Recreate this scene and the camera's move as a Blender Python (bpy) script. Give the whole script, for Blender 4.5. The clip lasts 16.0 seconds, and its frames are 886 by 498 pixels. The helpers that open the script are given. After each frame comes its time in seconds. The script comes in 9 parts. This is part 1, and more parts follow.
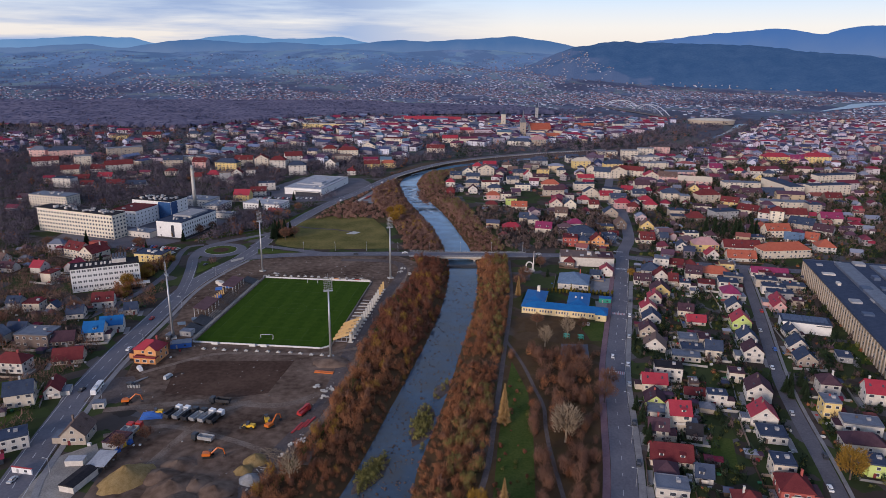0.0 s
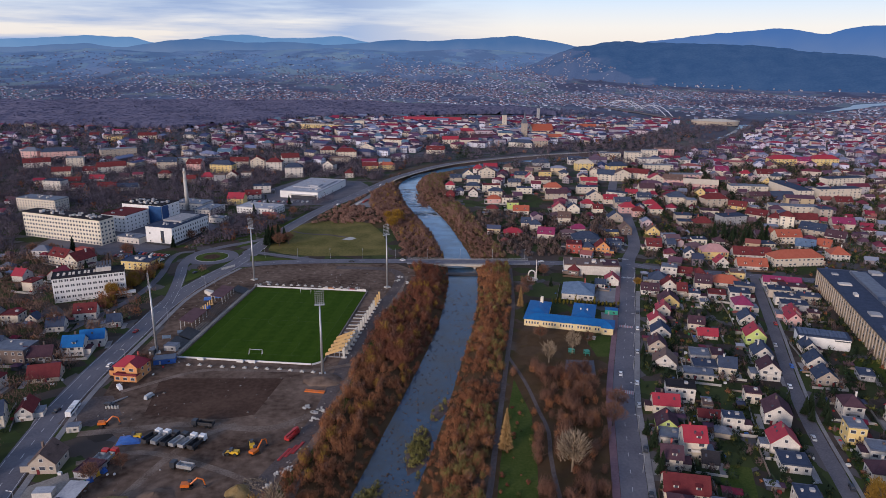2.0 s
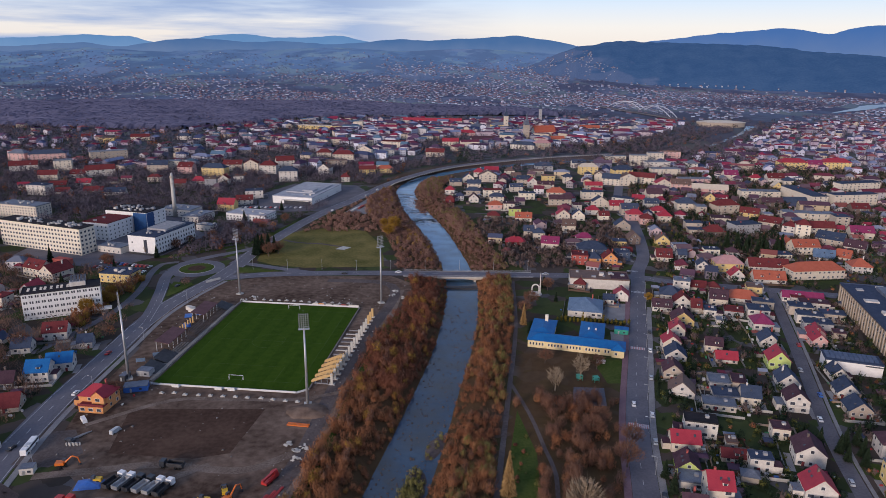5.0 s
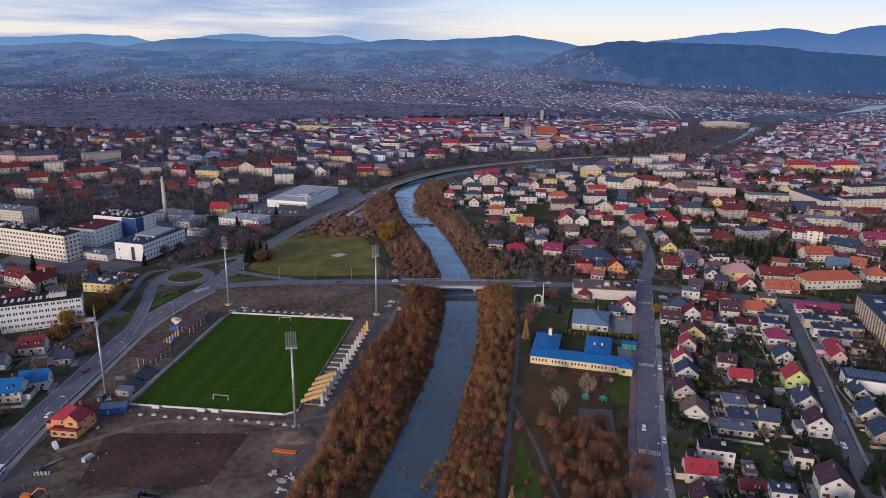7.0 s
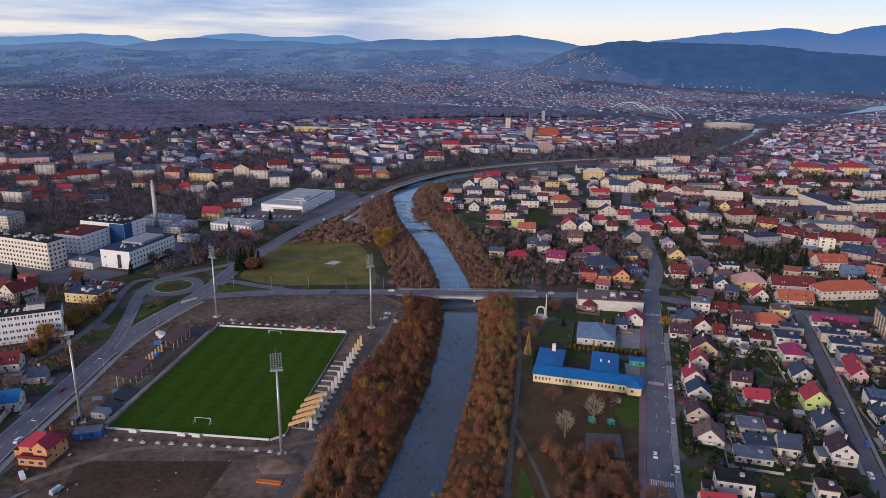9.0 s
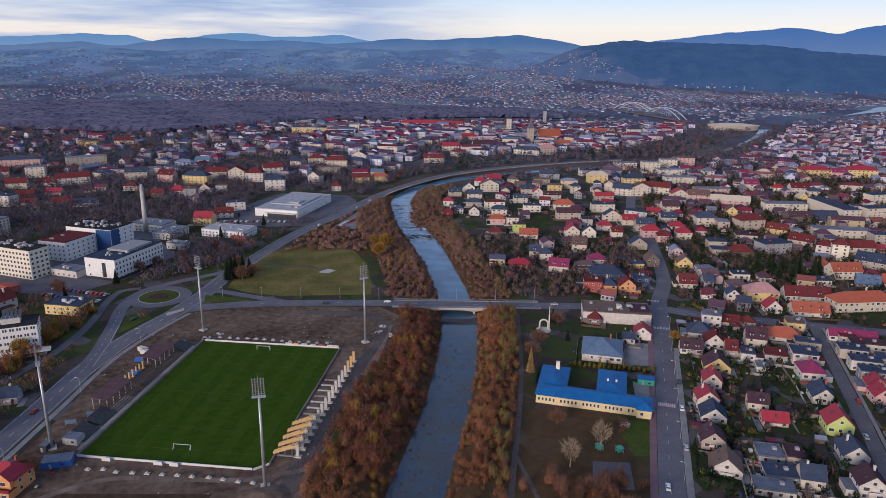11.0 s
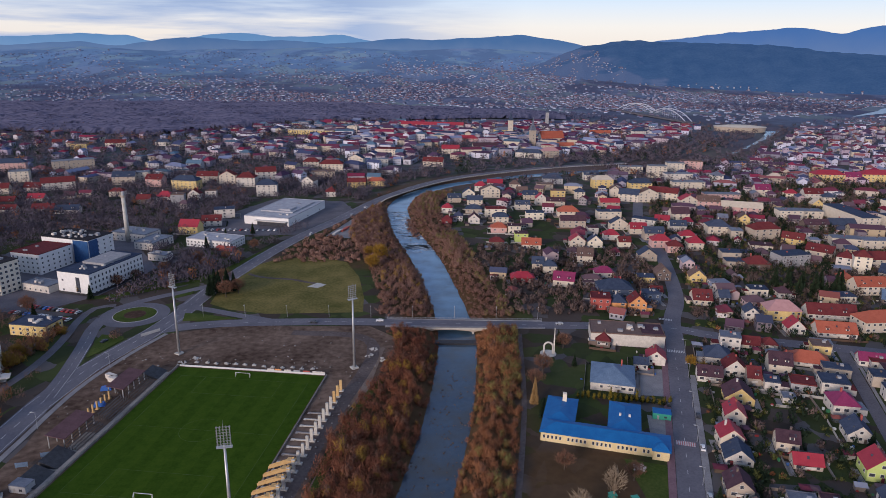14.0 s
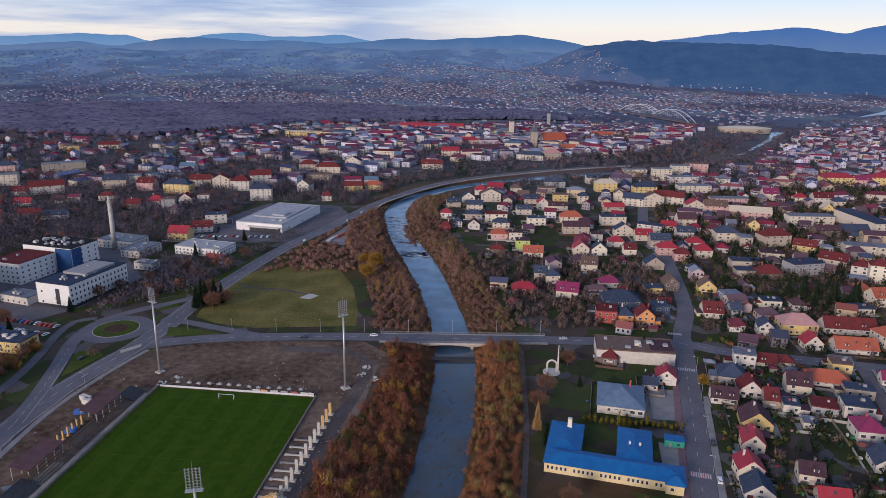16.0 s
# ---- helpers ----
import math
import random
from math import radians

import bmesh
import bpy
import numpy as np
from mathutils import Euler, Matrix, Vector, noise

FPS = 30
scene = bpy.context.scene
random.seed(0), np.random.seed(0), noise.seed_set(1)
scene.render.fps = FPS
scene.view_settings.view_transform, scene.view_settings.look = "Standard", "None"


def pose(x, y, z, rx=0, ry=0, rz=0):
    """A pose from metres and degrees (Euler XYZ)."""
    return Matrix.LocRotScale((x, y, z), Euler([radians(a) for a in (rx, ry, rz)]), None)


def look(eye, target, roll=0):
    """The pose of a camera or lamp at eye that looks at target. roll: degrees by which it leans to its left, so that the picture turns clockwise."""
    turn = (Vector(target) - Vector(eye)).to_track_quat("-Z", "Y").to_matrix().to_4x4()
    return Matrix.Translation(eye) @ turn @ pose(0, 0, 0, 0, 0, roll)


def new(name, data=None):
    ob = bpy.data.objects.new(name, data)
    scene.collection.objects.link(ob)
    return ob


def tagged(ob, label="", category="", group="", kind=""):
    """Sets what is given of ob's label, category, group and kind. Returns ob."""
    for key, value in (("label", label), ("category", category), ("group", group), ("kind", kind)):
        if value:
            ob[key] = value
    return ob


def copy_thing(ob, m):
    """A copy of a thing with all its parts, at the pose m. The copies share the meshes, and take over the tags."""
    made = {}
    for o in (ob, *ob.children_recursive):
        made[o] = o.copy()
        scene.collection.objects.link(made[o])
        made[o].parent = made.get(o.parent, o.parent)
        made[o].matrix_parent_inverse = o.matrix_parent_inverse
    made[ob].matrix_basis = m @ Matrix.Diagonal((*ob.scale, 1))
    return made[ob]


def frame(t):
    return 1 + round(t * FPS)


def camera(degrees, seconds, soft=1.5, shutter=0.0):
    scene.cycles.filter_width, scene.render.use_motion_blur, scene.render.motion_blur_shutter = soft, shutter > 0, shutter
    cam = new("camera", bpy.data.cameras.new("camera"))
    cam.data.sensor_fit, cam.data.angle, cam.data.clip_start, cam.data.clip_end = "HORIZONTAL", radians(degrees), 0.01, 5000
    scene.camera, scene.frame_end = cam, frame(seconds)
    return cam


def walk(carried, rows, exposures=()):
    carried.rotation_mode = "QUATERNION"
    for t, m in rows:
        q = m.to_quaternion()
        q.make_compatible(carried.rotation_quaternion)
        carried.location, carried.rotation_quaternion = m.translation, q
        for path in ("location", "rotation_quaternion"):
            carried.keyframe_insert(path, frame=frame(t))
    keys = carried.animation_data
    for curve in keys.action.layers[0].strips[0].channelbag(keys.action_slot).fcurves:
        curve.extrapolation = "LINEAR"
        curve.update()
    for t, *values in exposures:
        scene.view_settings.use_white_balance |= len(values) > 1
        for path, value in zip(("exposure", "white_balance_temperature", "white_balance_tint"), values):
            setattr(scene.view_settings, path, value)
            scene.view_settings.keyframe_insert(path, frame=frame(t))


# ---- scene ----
# ---- camera: a drone flying straight on, 160 m above the town ----
cam = camera(66.2, 16.0, soft=0.8)
# seconds, eye x, y, z, yaw, pitch, lean
ROWS = [
    (0, 0.76, 0.62, 160.64, -1.136, -16.257, 0.459),
    (0.5, 1.15, 5.89, 160.65, -1.123, -16.263, 0.473),
    (1, 1.53, 11.15, 160.65, -1.110, -16.269, 0.487),
    (1.5, 1.93, 16.40, 160.65, -1.097, -16.275, 0.500),
    (2, 2.33, 21.65, 160.65, -1.083, -16.280, 0.512),
    (2.5, 2.73, 26.89, 160.65, -1.070, -16.285, 0.524),
    (3, 3.15, 32.13, 160.66, -1.056, -16.290, 0.536),
    (3.5, 3.56, 37.37, 160.66, -1.041, -16.295, 0.546),
    (4, 3.99, 42.60, 160.66, -1.027, -16.300, 0.557),
    (6.5, 6.19, 68.84, 160.67, -0.951, -16.320, 0.600),
    (7, 6.65, 74.11, 160.67, -0.935, -16.324, 0.607),
    (7.5, 7.11, 79.38, 160.67, -0.918, -16.327, 0.614),
    (8, 7.58, 84.67, 160.68, -0.902, -16.330, 0.620),
    (8.5, 8.06, 89.97, 160.68, -0.885, -16.333, 0.625),
    (9, 8.54, 95.28, 160.68, -0.868, -16.336, 0.630),
    (11.5, 11.03, 122.10, 160.69, -0.779, -16.346, 0.646),
    (12, 11.55, 127.53, 160.69, -0.761, -16.347, 0.648),
    (12.5, 12.07, 132.97, 160.69, -0.742, -16.349, 0.649),
    (13, 12.60, 138.45, 160.70, -0.723, -16.350, 0.649),
    (13.5, 13.13, 143.94, 160.70, -0.704, -16.351, 0.649),
    (14, 13.67, 149.47, 160.70, -0.684, -16.351, 0.649),
    (14.5, 14.22, 155.02, 160.70, -0.665, -16.352, 0.647),
    (15, 14.77, 160.61, 160.70, -0.645, -16.352, 0.646),
    (15.5, 15.33, 166.22, 160.71, -0.624, -16.352, 0.644),
    (16, 15.89, 171.87, 160.71, -0.604, -16.352, 0.641),
]
walk(cam, [(t, pose(x, y, z, 0, 0, yaw) @ pose(0, 0, 0, 90 + pitch, 0, 0) @ pose(0, 0, 0, 0, 0, lean))
           for t, x, y, z, yaw, pitch, lean in ROWS],
     [(0.0, 0.0, 6880, 16), (16.0, 0.0, 6880, 16)])

# ---- sky and sun: soft dusk light from behind and left ----
SUN_AZ, SUN_EL = 215.0, 14.0     # degrees clockwise from +y, above the horizon
world = bpy.data.worlds.new("dusk_sky")
scene.world = world
world.use_nodes = True
wn, wl = world.node_tree.nodes, world.node_tree.links
wn.clear()
w_out = wn.new("ShaderNodeOutputWorld")
w_bg = wn.new("ShaderNodeBackground")
w_bg.inputs["Strength"].default_value = 0.119
w_sky = wn.new("ShaderNodeTexSky")
w_sky.sky_type, w_sky.sun_disc = "NISHITA", False
w_sky.sun_elevation, w_sky.sun_rotation = radians(SUN_EL), radians(SUN_AZ)
w_sky.altitude, w_sky.air_density, w_sky.dust_density, w_sky.ozone_density = 300, 1.0, 1.5, 2.0
w_co = wn.new("ShaderNodeTexCoord")
w_map = wn.new("ShaderNodeMapping")
w_map.inputs["Scale"].default_value = (2.2, 2.2, 26.0)
w_map.inputs["Location"].default_value = (1.7, 0.4, 3.1)
w_noise = wn.new("ShaderNodeTexNoise")
w_noise.inputs["Scale"].default_value, w_noise.inputs["Detail"].default_value = 1.6, 7.0
w_noise.inputs["Roughness"].default_value = 0.55
w_ramp = wn.new("ShaderNodeValToRGB")
w_ramp.color_ramp.elements[0].position, w_ramp.color_ramp.elements[1].position = 0.37, 0.60
w_sep = wn.new("ShaderNodeSeparateXYZ")
w_side = wn.new("ShaderNodeMapRange")      # the cloud bank thins out towards the right
w_side.inputs["From Min"].default_value, w_side.inputs["From Max"].default_value = 0.12, -0.12
w_mul = wn.new("ShaderNodeMath")
w_mul.operation = "MULTIPLY"
w_add = wn.new("ShaderNodeMapRange")       # veil of high cloud, brightest at the horizon
w_add.inputs["From Min"].default_value, w_add.inputs["From Max"].default_value = -0.02, 0.5
w_veil = wn.new("ShaderNodeValToRGB")
w_veil.color_ramp.elements[0].color = (9.2, 8.5, 7.6, 1)
w_veil.color_ramp.elements[1].color = (1.75, 2.45, 4.3, 1)
e_pale = w_veil.color_ramp.elements.new(0.1)
e_pale.color = (8.5, 8.7, 8.9, 1)
e_mid = w_veil.color_ramp.elements.new(0.19)
e_mid.color = (5.0, 7.3, 10.4, 1)
e_low = w_veil.color_ramp.elements.new(0.5)
e_low.color = (2.4, 3.55, 6.0, 1)
w_mix0 = wn.new("ShaderNodeMixRGB")
w_mix0.inputs["Fac"].default_value = 0.75
w_mix = wn.new("ShaderNodeMixRGB")
w_mix.inputs["Color2"].default_value = (2.9, 4.1, 6.3, 1)
wl.new(w_co.outputs["Generated"], w_map.inputs["Vector"])
wl.new(w_map.outputs["Vector"], w_noise.inputs["Vector"])
wl.new(w_noise.outputs["Fac"], w_ramp.inputs["Fac"])
wl.new(w_co.outputs["Generated"], w_sep.inputs["Vector"])
wl.new(w_sep.outputs["X"], w_side.inputs["Value"])
wl.new(w_ramp.outputs["Color"], w_mul.inputs[0])
wl.new(w_side.outputs["Result"], w_mul.inputs[1])
wl.new(w_sep.outputs["Z"], w_add.inputs["Value"])
wl.new(w_add.outputs["Result"], w_veil.inputs["Fac"])
wl.new(w_sky.outputs["Color"], w_mix0.inputs["Color1"])
wl.new(w_veil.outputs["Color"], w_mix0.inputs["Color2"])
wl.new(w_mul.outputs["Value"], w_mix.inputs["Fac"])
wl.new(w_mix0.outputs["Color"], w_mix.inputs["Color1"])
wl.new(w_mix.outputs["Color"], w_bg.inputs["Color"])
wl.new(w_bg.outputs["Background"], w_out.inputs["Surface"])
sun = new("sun", bpy.data.lights.new("sun", "SUN"))
sun.data.energy, sun.data.angle, sun.data.color = 2.6, radians(18), (1.0, 0.87, 0.78)
az, el = radians(SUN_AZ), radians(SUN_EL)
sun.matrix_world = look((0, 0, 0), (-math.sin(az) * math.cos(el), -math.cos(az) * math.cos(el), -math.sin(el)))


# ---- materials ----
def material(name, a, b, scale=0.3, rough=0.85, bump=0.0, fine=6.0, metal=0.0, own=0.0, tint="", island=0.0, spec=0.3):
    """Two colours mixed by coarse and fine noise in metres; own: variation from object to object; tint: a point attribute that mixes too."""
    m = bpy.data.materials.new(name)
    m.use_nodes = True
    n, l = m.node_tree.nodes, m.node_tree.links
    p = n["Principled BSDF"]
    p.inputs["Roughness"].default_value, p.inputs["Metallic"].default_value = rough, metal
    p.inputs["Specular IOR Level"].default_value = spec * (0.2 if rough >= 0.85 else 1.0)
    geo = n.new("ShaderNodeNewGeometry")
    big, small = n.new("ShaderNodeTexNoise"), n.new("ShaderNodeTexNoise")
    big.inputs["Scale"].default_value, big.inputs["Detail"].default_value = scale, 4.0
    small.inputs["Scale"].default_value, small.inputs["Detail"].default_value = scale * fine, 3.0
    l.new(geo.outputs["Position"], big.inputs["Vector"])
    l.new(geo.outputs["Position"], small.inputs["Vector"])
    mix = n.new("ShaderNodeMath")
    mix.operation = "MULTIPLY_ADD"
    mix.inputs[1].default_value = 0.45
    l.new(small.outputs["Fac"], mix.inputs[0])
    half = n.new("ShaderNodeMath")
    half.operation = "MULTIPLY"
    half.inputs[1].default_value = 0.55
    l.new(big.outputs["Fac"], half.inputs[0])
    l.new(half.outputs[0], mix.inputs[2])
    fac = mix.outputs[0]
    ramp = n.new("ShaderNodeMapRange")
    ramp.inputs["From Min"].default_value, ramp.inputs["From Max"].default_value = 0.36, 0.64
    l.new(fac, ramp.inputs["Value"])
    fac = ramp.outputs["Result"]
    for source, amount in (("own", own), ("tint", 1.0 if tint else 0), ("island", island)):
        if not amount:
            continue
        if source == "own":
            o = n.new("ShaderNodeObjectInfo").outputs["Random"]
        elif source == "island":
            o = geo.outputs["Random Per Island"]
        else:
            at = n.new("ShaderNodeAttribute")
            at.attribute_name = tint
            o = at.outputs["Fac"]
            amount = 0.7
        mm = n.new("ShaderNodeMix")
        mm.inputs["Factor"].default_value = amount
        l.new(fac, mm.inputs["A"])
        l.new(o, mm.inputs["B"])
        fac = mm.outputs["Result"]
    col = n.new("ShaderNodeMixRGB")
    col.inputs["Color1"].default_value, col.inputs["Color2"].default_value = (*a, 1), (*b, 1)
    l.new(fac, col.inputs["Fac"])
    l.new(col.outputs["Color"], p.inputs["Base Color"])
    if bump:
        bp = n.new("ShaderNodeBump")
        bp.inputs["Strength"].default_value, bp.inputs["Distance"].default_value = 0.6, bump
        l.new(small.outputs["Fac"], bp.inputs["Height"])
        l.new(bp.outputs["Normal"], p.inputs["Normal"])
    return m


def hued(name, rough=0.85):
    """Colour from the mesh's own 'hue' attribute, house by house."""
    m = bpy.data.materials.new(name)
    m.use_nodes = True
    n, l = m.node_tree.nodes, m.node_tree.links
    at = n.new("ShaderNodeAttribute")
    at.attribute_name = "hue"
    l.new(at.outputs["Color"], n["Principled BSDF"].inputs["Base Color"])
    n["Principled BSDF"].inputs["Roughness"].default_value = rough
    n["Principled BSDF"].inputs["Specular IOR Level"].default_value = 0.06
    return m


ROOF = {
    "red": material("red_roof", (0.28, 0.022, 0.042), (0.40, 0.042, 0.06), 0.4, 0.6, 0.05, own=0.4),
    "dred": material("maroon_roof", (0.11, 0.022, 0.028), (0.19, 0.045, 0.045), 0.4, 0.86, 0.05, own=0.4),
    "plum": material("plum_brown_roof", (0.055, 0.03, 0.042), (0.11, 0.06, 0.075), 0.4, 0.86, 0.05, own=0.4),
    "slate": material("slate_blue_roof", (0.03, 0.045, 0.08), (0.07, 0.09, 0.14), 0.4, 0.86, 0.05, own=0.4),
    "lead": material("grey_sheet_roof", (0.075, 0.09, 0.125), (0.19, 0.21, 0.26), 0.3, 0.5, 0.03, own=0.4),
    "steelblue": material("steel_blue_roof", (0.07, 0.12, 0.20), (0.15, 0.22, 0.32), 0.3, 0.5, 0.03, own=0.2),
    "magenta": material("magenta_sheet_roof", (0.20, 0.02, 0.075), (0.28, 0.04, 0.11), 0.4, 0.6, 0.03, own=0.2),
    "brown": material("brown_roof", (0.10, 0.06, 0.05), (0.19, 0.12, 0.10), 0.4, 0.75, 0.05, own=0.4),
    "orange": material("orange_tile_roof", (0.33, 0.075, 0.042), (0.46, 0.125, 0.075), 0.4, 0.7, 0.05, own=0.4),
    "black": material("black_roof", (0.02, 0.02, 0.025), (0.05, 0.045, 0.05), 0.4, 0.86, 0.05, own=0.4),
    "blue": material("bright_blue_roof", (0.001, 0.098, 0.30), (0.003, 0.140, 0.38), 0.3, 0.6, 0.03),
    "pale": material("pale_membrane_roof", (0.30, 0.31, 0.35), (0.46, 0.47, 0.50), 0.2, 0.85, 0.02),
    "pink": material("faded_pink_roof", (0.42, 0.22, 0.22), (0.5, 0.28, 0.27), 0.4, 0.7, 0.03),
    "cream": material("pale_roof", (0.5, 0.42, 0.33), (0.6, 0.52, 0.42), 0.4, 0.7, 0.03),
}
WALL = {
    "white": material("white_render", (0.49, 0.455, 0.42), (0.73, 0.68, 0.62), 0.5, 0.85, 0.01, own=0.3),
    "cream": material("cream_render", (0.54, 0.47, 0.385), (0.70, 0.625, 0.53), 0.5, 0.85, 0.01, own=0.4),
    "yellow": material("yellow_render", (0.62, 0.45, 0.18), (0.75, 0.58, 0.28), 0.5, 0.85, 0.01, own=0.3),
    "beige": material("beige_render", (0.36, 0.30, 0.25), (0.5, 0.43, 0.36), 0.5, 0.85, 0.01, own=0.4),
    "grey": material("grey_render", (0.25, 0.25, 0.27), (0.42, 0.42, 0.43), 0.5, 0.85, 0.01, own=0.4),
    "brown": material("brown_wall", (0.12, 0.09, 0.08), (0.22, 0.17, 0.15), 0.5, 0.85, 0.01, own=0.4),
    "pink": material("pink_render", (0.55, 0.33, 0.31), (0.68, 0.45, 0.42), 0.5, 0.85, 0.01, own=0.3),
    "orange": material("orange_render", (0.62, 0.26, 0.10), (0.74, 0.36, 0.16), 0.5, 0.85, 0.01, own=0.3),
    "lime": material("lime_render", (0.45, 0.55, 0.16), (0.55, 0.64, 0.25), 0.5, 0.85, 0.01, own=0.3),
    "red": material("red_render", (0.36, 0.08, 0.07), (0.46, 0.13, 0.11), 0.5, 0.85, 0.01, own=0.3),
    "butter": material("butter_yellow_render", (0.66, 0.53, 0.29), (0.78, 0.64, 0.38), 0.5, 0.85, 0.01, own=0.2),
    "ivory": material("ivory_render", (0.68, 0.61, 0.49), (0.80, 0.73, 0.61), 0.5, 0.85, 0.01, own=0.2),
    "bright": material("fresh_white_render", (0.70, 0.69, 0.68), (0.82, 0.81, 0.80), 0.5, 0.85, 0.01, own=0.2),
    "dred": material("maroon_wall", (0.15, 0.03, 0.035), (0.22, 0.05, 0.055), 0.5, 0.85, 0.01, own=0.3),
    "slate": material("slate_cladding", (0.05, 0.08, 0.14), (0.10, 0.13, 0.2), 0.5, 0.6, 0.01, own=0.3),
}
M_GLASS = material("window_glass", (0.035, 0.038, 0.05), (0.085, 0.092, 0.115), 0.8, 0.16, spec=0.45)
M_FRAME = material("white_frame", (0.6, 0.6, 0.6), (0.72, 0.72, 0.7), 2.0, 0.6)
M_ASPHALT = material("asphalt", (0.104, 0.101, 0.124), (0.162, 0.156, 0.180), 0.06, 0.82, 0.0, 14.0)
M_OLD_ASPHALT = material("worn_asphalt", (0.105, 0.100, 0.118), (0.170, 0.160, 0.176), 0.08, 0.85, 0.0, 14.0)
M_PAVING = material("grey_paving", (0.20, 0.19, 0.20), (0.30, 0.29, 0.29), 0.15, 0.9, 0.0, 12.0)
M_REDPATH = material("reddish_cycle_path", (0.175, 0.105, 0.125), (0.25, 0.155, 0.17), 0.12, 0.9, 0.0, 12.0)
M_PAINT = material("road_paint", (0.34, 0.34, 0.36), (0.6, 0.6, 0.6), 0.9, 0.8)
M_REDPAINT = material("red_road_paint", (0.34, 0.10, 0.11), (0.45, 0.15, 0.15), 0.9, 0.8)
M_KERB = material("kerb_stone", (0.36, 0.35, 0.34), (0.5, 0.49, 0.47), 0.8, 0.9)
M_LAWN = material("lawn", (0.085, 0.085, 0.024), (0.215, 0.170, 0.062), 0.05, 0.95, 0.1, 12.0)
M_VERGE = material("green_grass", (0.040, 0.068, 0.014), (0.085, 0.105, 0.028), 0.09, 0.95, 0.1, 10.0)
M_LARCH = material("larch_needles", (0.25, 0.145, 0.06), (0.42, 0.27, 0.12), 0.2, 0.9, tint="tint", island=0.3)
M_GRADED = material("graded_dark_earth", (0.060, 0.034, 0.025), (0.115, 0.070, 0.052), 0.05, 0.95, 0.1, 9.0)
M_DIRT = material("construction_dirt", (0.062, 0.038, 0.028), (0.215, 0.150, 0.116), 0.03, 0.95, 0.3, 9.0)
M_TRACK = material("gravel_track", (0.085, 0.066, 0.063), (0.155, 0.126, 0.118), 0.09, 0.95, 0.1, 9.0)
M_CONCRETE = material("pale_concrete", (0.38, 0.37, 0.35), (0.56, 0.54, 0.5), 0.6, 0.85, 0.01)
M_OLDCONC = material("old_concrete", (0.20, 0.18, 0.165), (0.36, 0.33, 0.30), 0.12, 0.9, 0.0, 12.0)
M_OLDTIMBER = material("weathered_benches", (0.08, 0.07, 0.065), (0.17, 0.15, 0.14), 0.5, 0.9, own=0.4)
M_STEEL = material("galvanised_steel", (0.42, 0.43, 0.45), (0.55, 0.56, 0.57), 0.6, 0.45, metal=0.6)
M_DARK = material("dark_frame", (0.03, 0.03, 0.035), (0.06, 0.06, 0.065), 0.6, 0.6)
M_TIMBER = material("new_timber", (0.48, 0.30, 0.13), (0.62, 0.42, 0.2), 0.8, 0.8, own=0.4)
M_BARK = material("bark", (0.07, 0.055, 0.045), (0.15, 0.12, 0.10), 0.9, 0.95)
M_BIRCH = material("pale_bark", (0.2, 0.145, 0.10), (0.36, 0.28, 0.2), 0.9, 0.95)
M_RUST = material("rust_brown_twigs", (0.165, 0.060, 0.036), (0.44, 0.198, 0.094), 0.03, 0.95, tint="tint", island=0.2)
M_BARE = material("bare_purple_twigs", (0.122, 0.060, 0.045), (0.250, 0.134, 0.090), 0.03, 0.95, tint="tint", island=0.2)
# next two: bare-twig colours with distance haze mixed in
M_FARWOOD = material("hazy_bare_wood", (0.076, 0.081, 0.140), (0.116, 0.117, 0.186), 0.006, 0.95, tint="tint", island=0.03)
M_DUSK = material("hazy_purple_brown_twigs", (0.092, 0.078, 0.098), (0.146, 0.121, 0.146), 0.02, 0.95, tint="tint", island=0.06)
M_MAROON = material("maroon_twigs", (0.118, 0.042, 0.032), (0.33, 0.132, 0.074), 0.03, 0.95, tint="tint", island=0.2)
M_BANKSCRUB = material("russet_scrub", (0.160, 0.085, 0.070), (0.360, 0.205, 0.155), 0.03, 0.95, tint="tint", island=0.2)
M_DARKTWIG = material("dark_bare_twigs", (0.088, 0.062, 0.060), (0.178, 0.125, 0.108), 0.02, 0.95, tint="tint", island=0.10)
M_SCRUB = material("brown_grey_scrub", (0.112, 0.066, 0.054), (0.245, 0.152, 0.112), 0.03, 0.95, tint="tint", island=0.2)
M_GOLD = material("golden_leaves", (0.22, 0.12, 0.025), (0.40, 0.24, 0.05), 0.2, 0.9, tint="tint", island=0.3)
M_WILLOW = material("willow_leaves", (0.12, 0.115, 0.035), (0.27, 0.235, 0.085), 0.2, 0.95, tint="tint", island=0.3)
M_THUJA = material("thuja_foliage", (0.10, 0.085, 0.015), (0.21, 0.16, 0.03), 0.3, 0.95, tint="tint", island=0.3)
M_FIR = material("dark_evergreen", (0.012, 0.022, 0.014), (0.035, 0.055, 0.03), 0.2, 0.95, tint="tint", island=0.3)
M_OLIVE = material("olive_shrub", (0.055, 0.068, 0.022), (0.165, 0.160, 0.05), 0.2, 0.95, tint="tint", island=0.3)


# ---- mesh helpers ----
def link(name, verts, faces, mats, parent=None, idx=None, smooth=False):
    me = bpy.data.meshes.new(name)
    me.from_pydata(verts, [], faces)
    for m in mats if isinstance(mats, (list, tuple)) else [mats]:
        me.materials.append(m)
    if idx is not None:
        me.polygons.foreach_set("material_index", idx)
    if smooth:
        me.shade_smooth()
    me.update()
    ob = new(name, me)
    if parent is not None:
        ob.parent = parent
    return ob


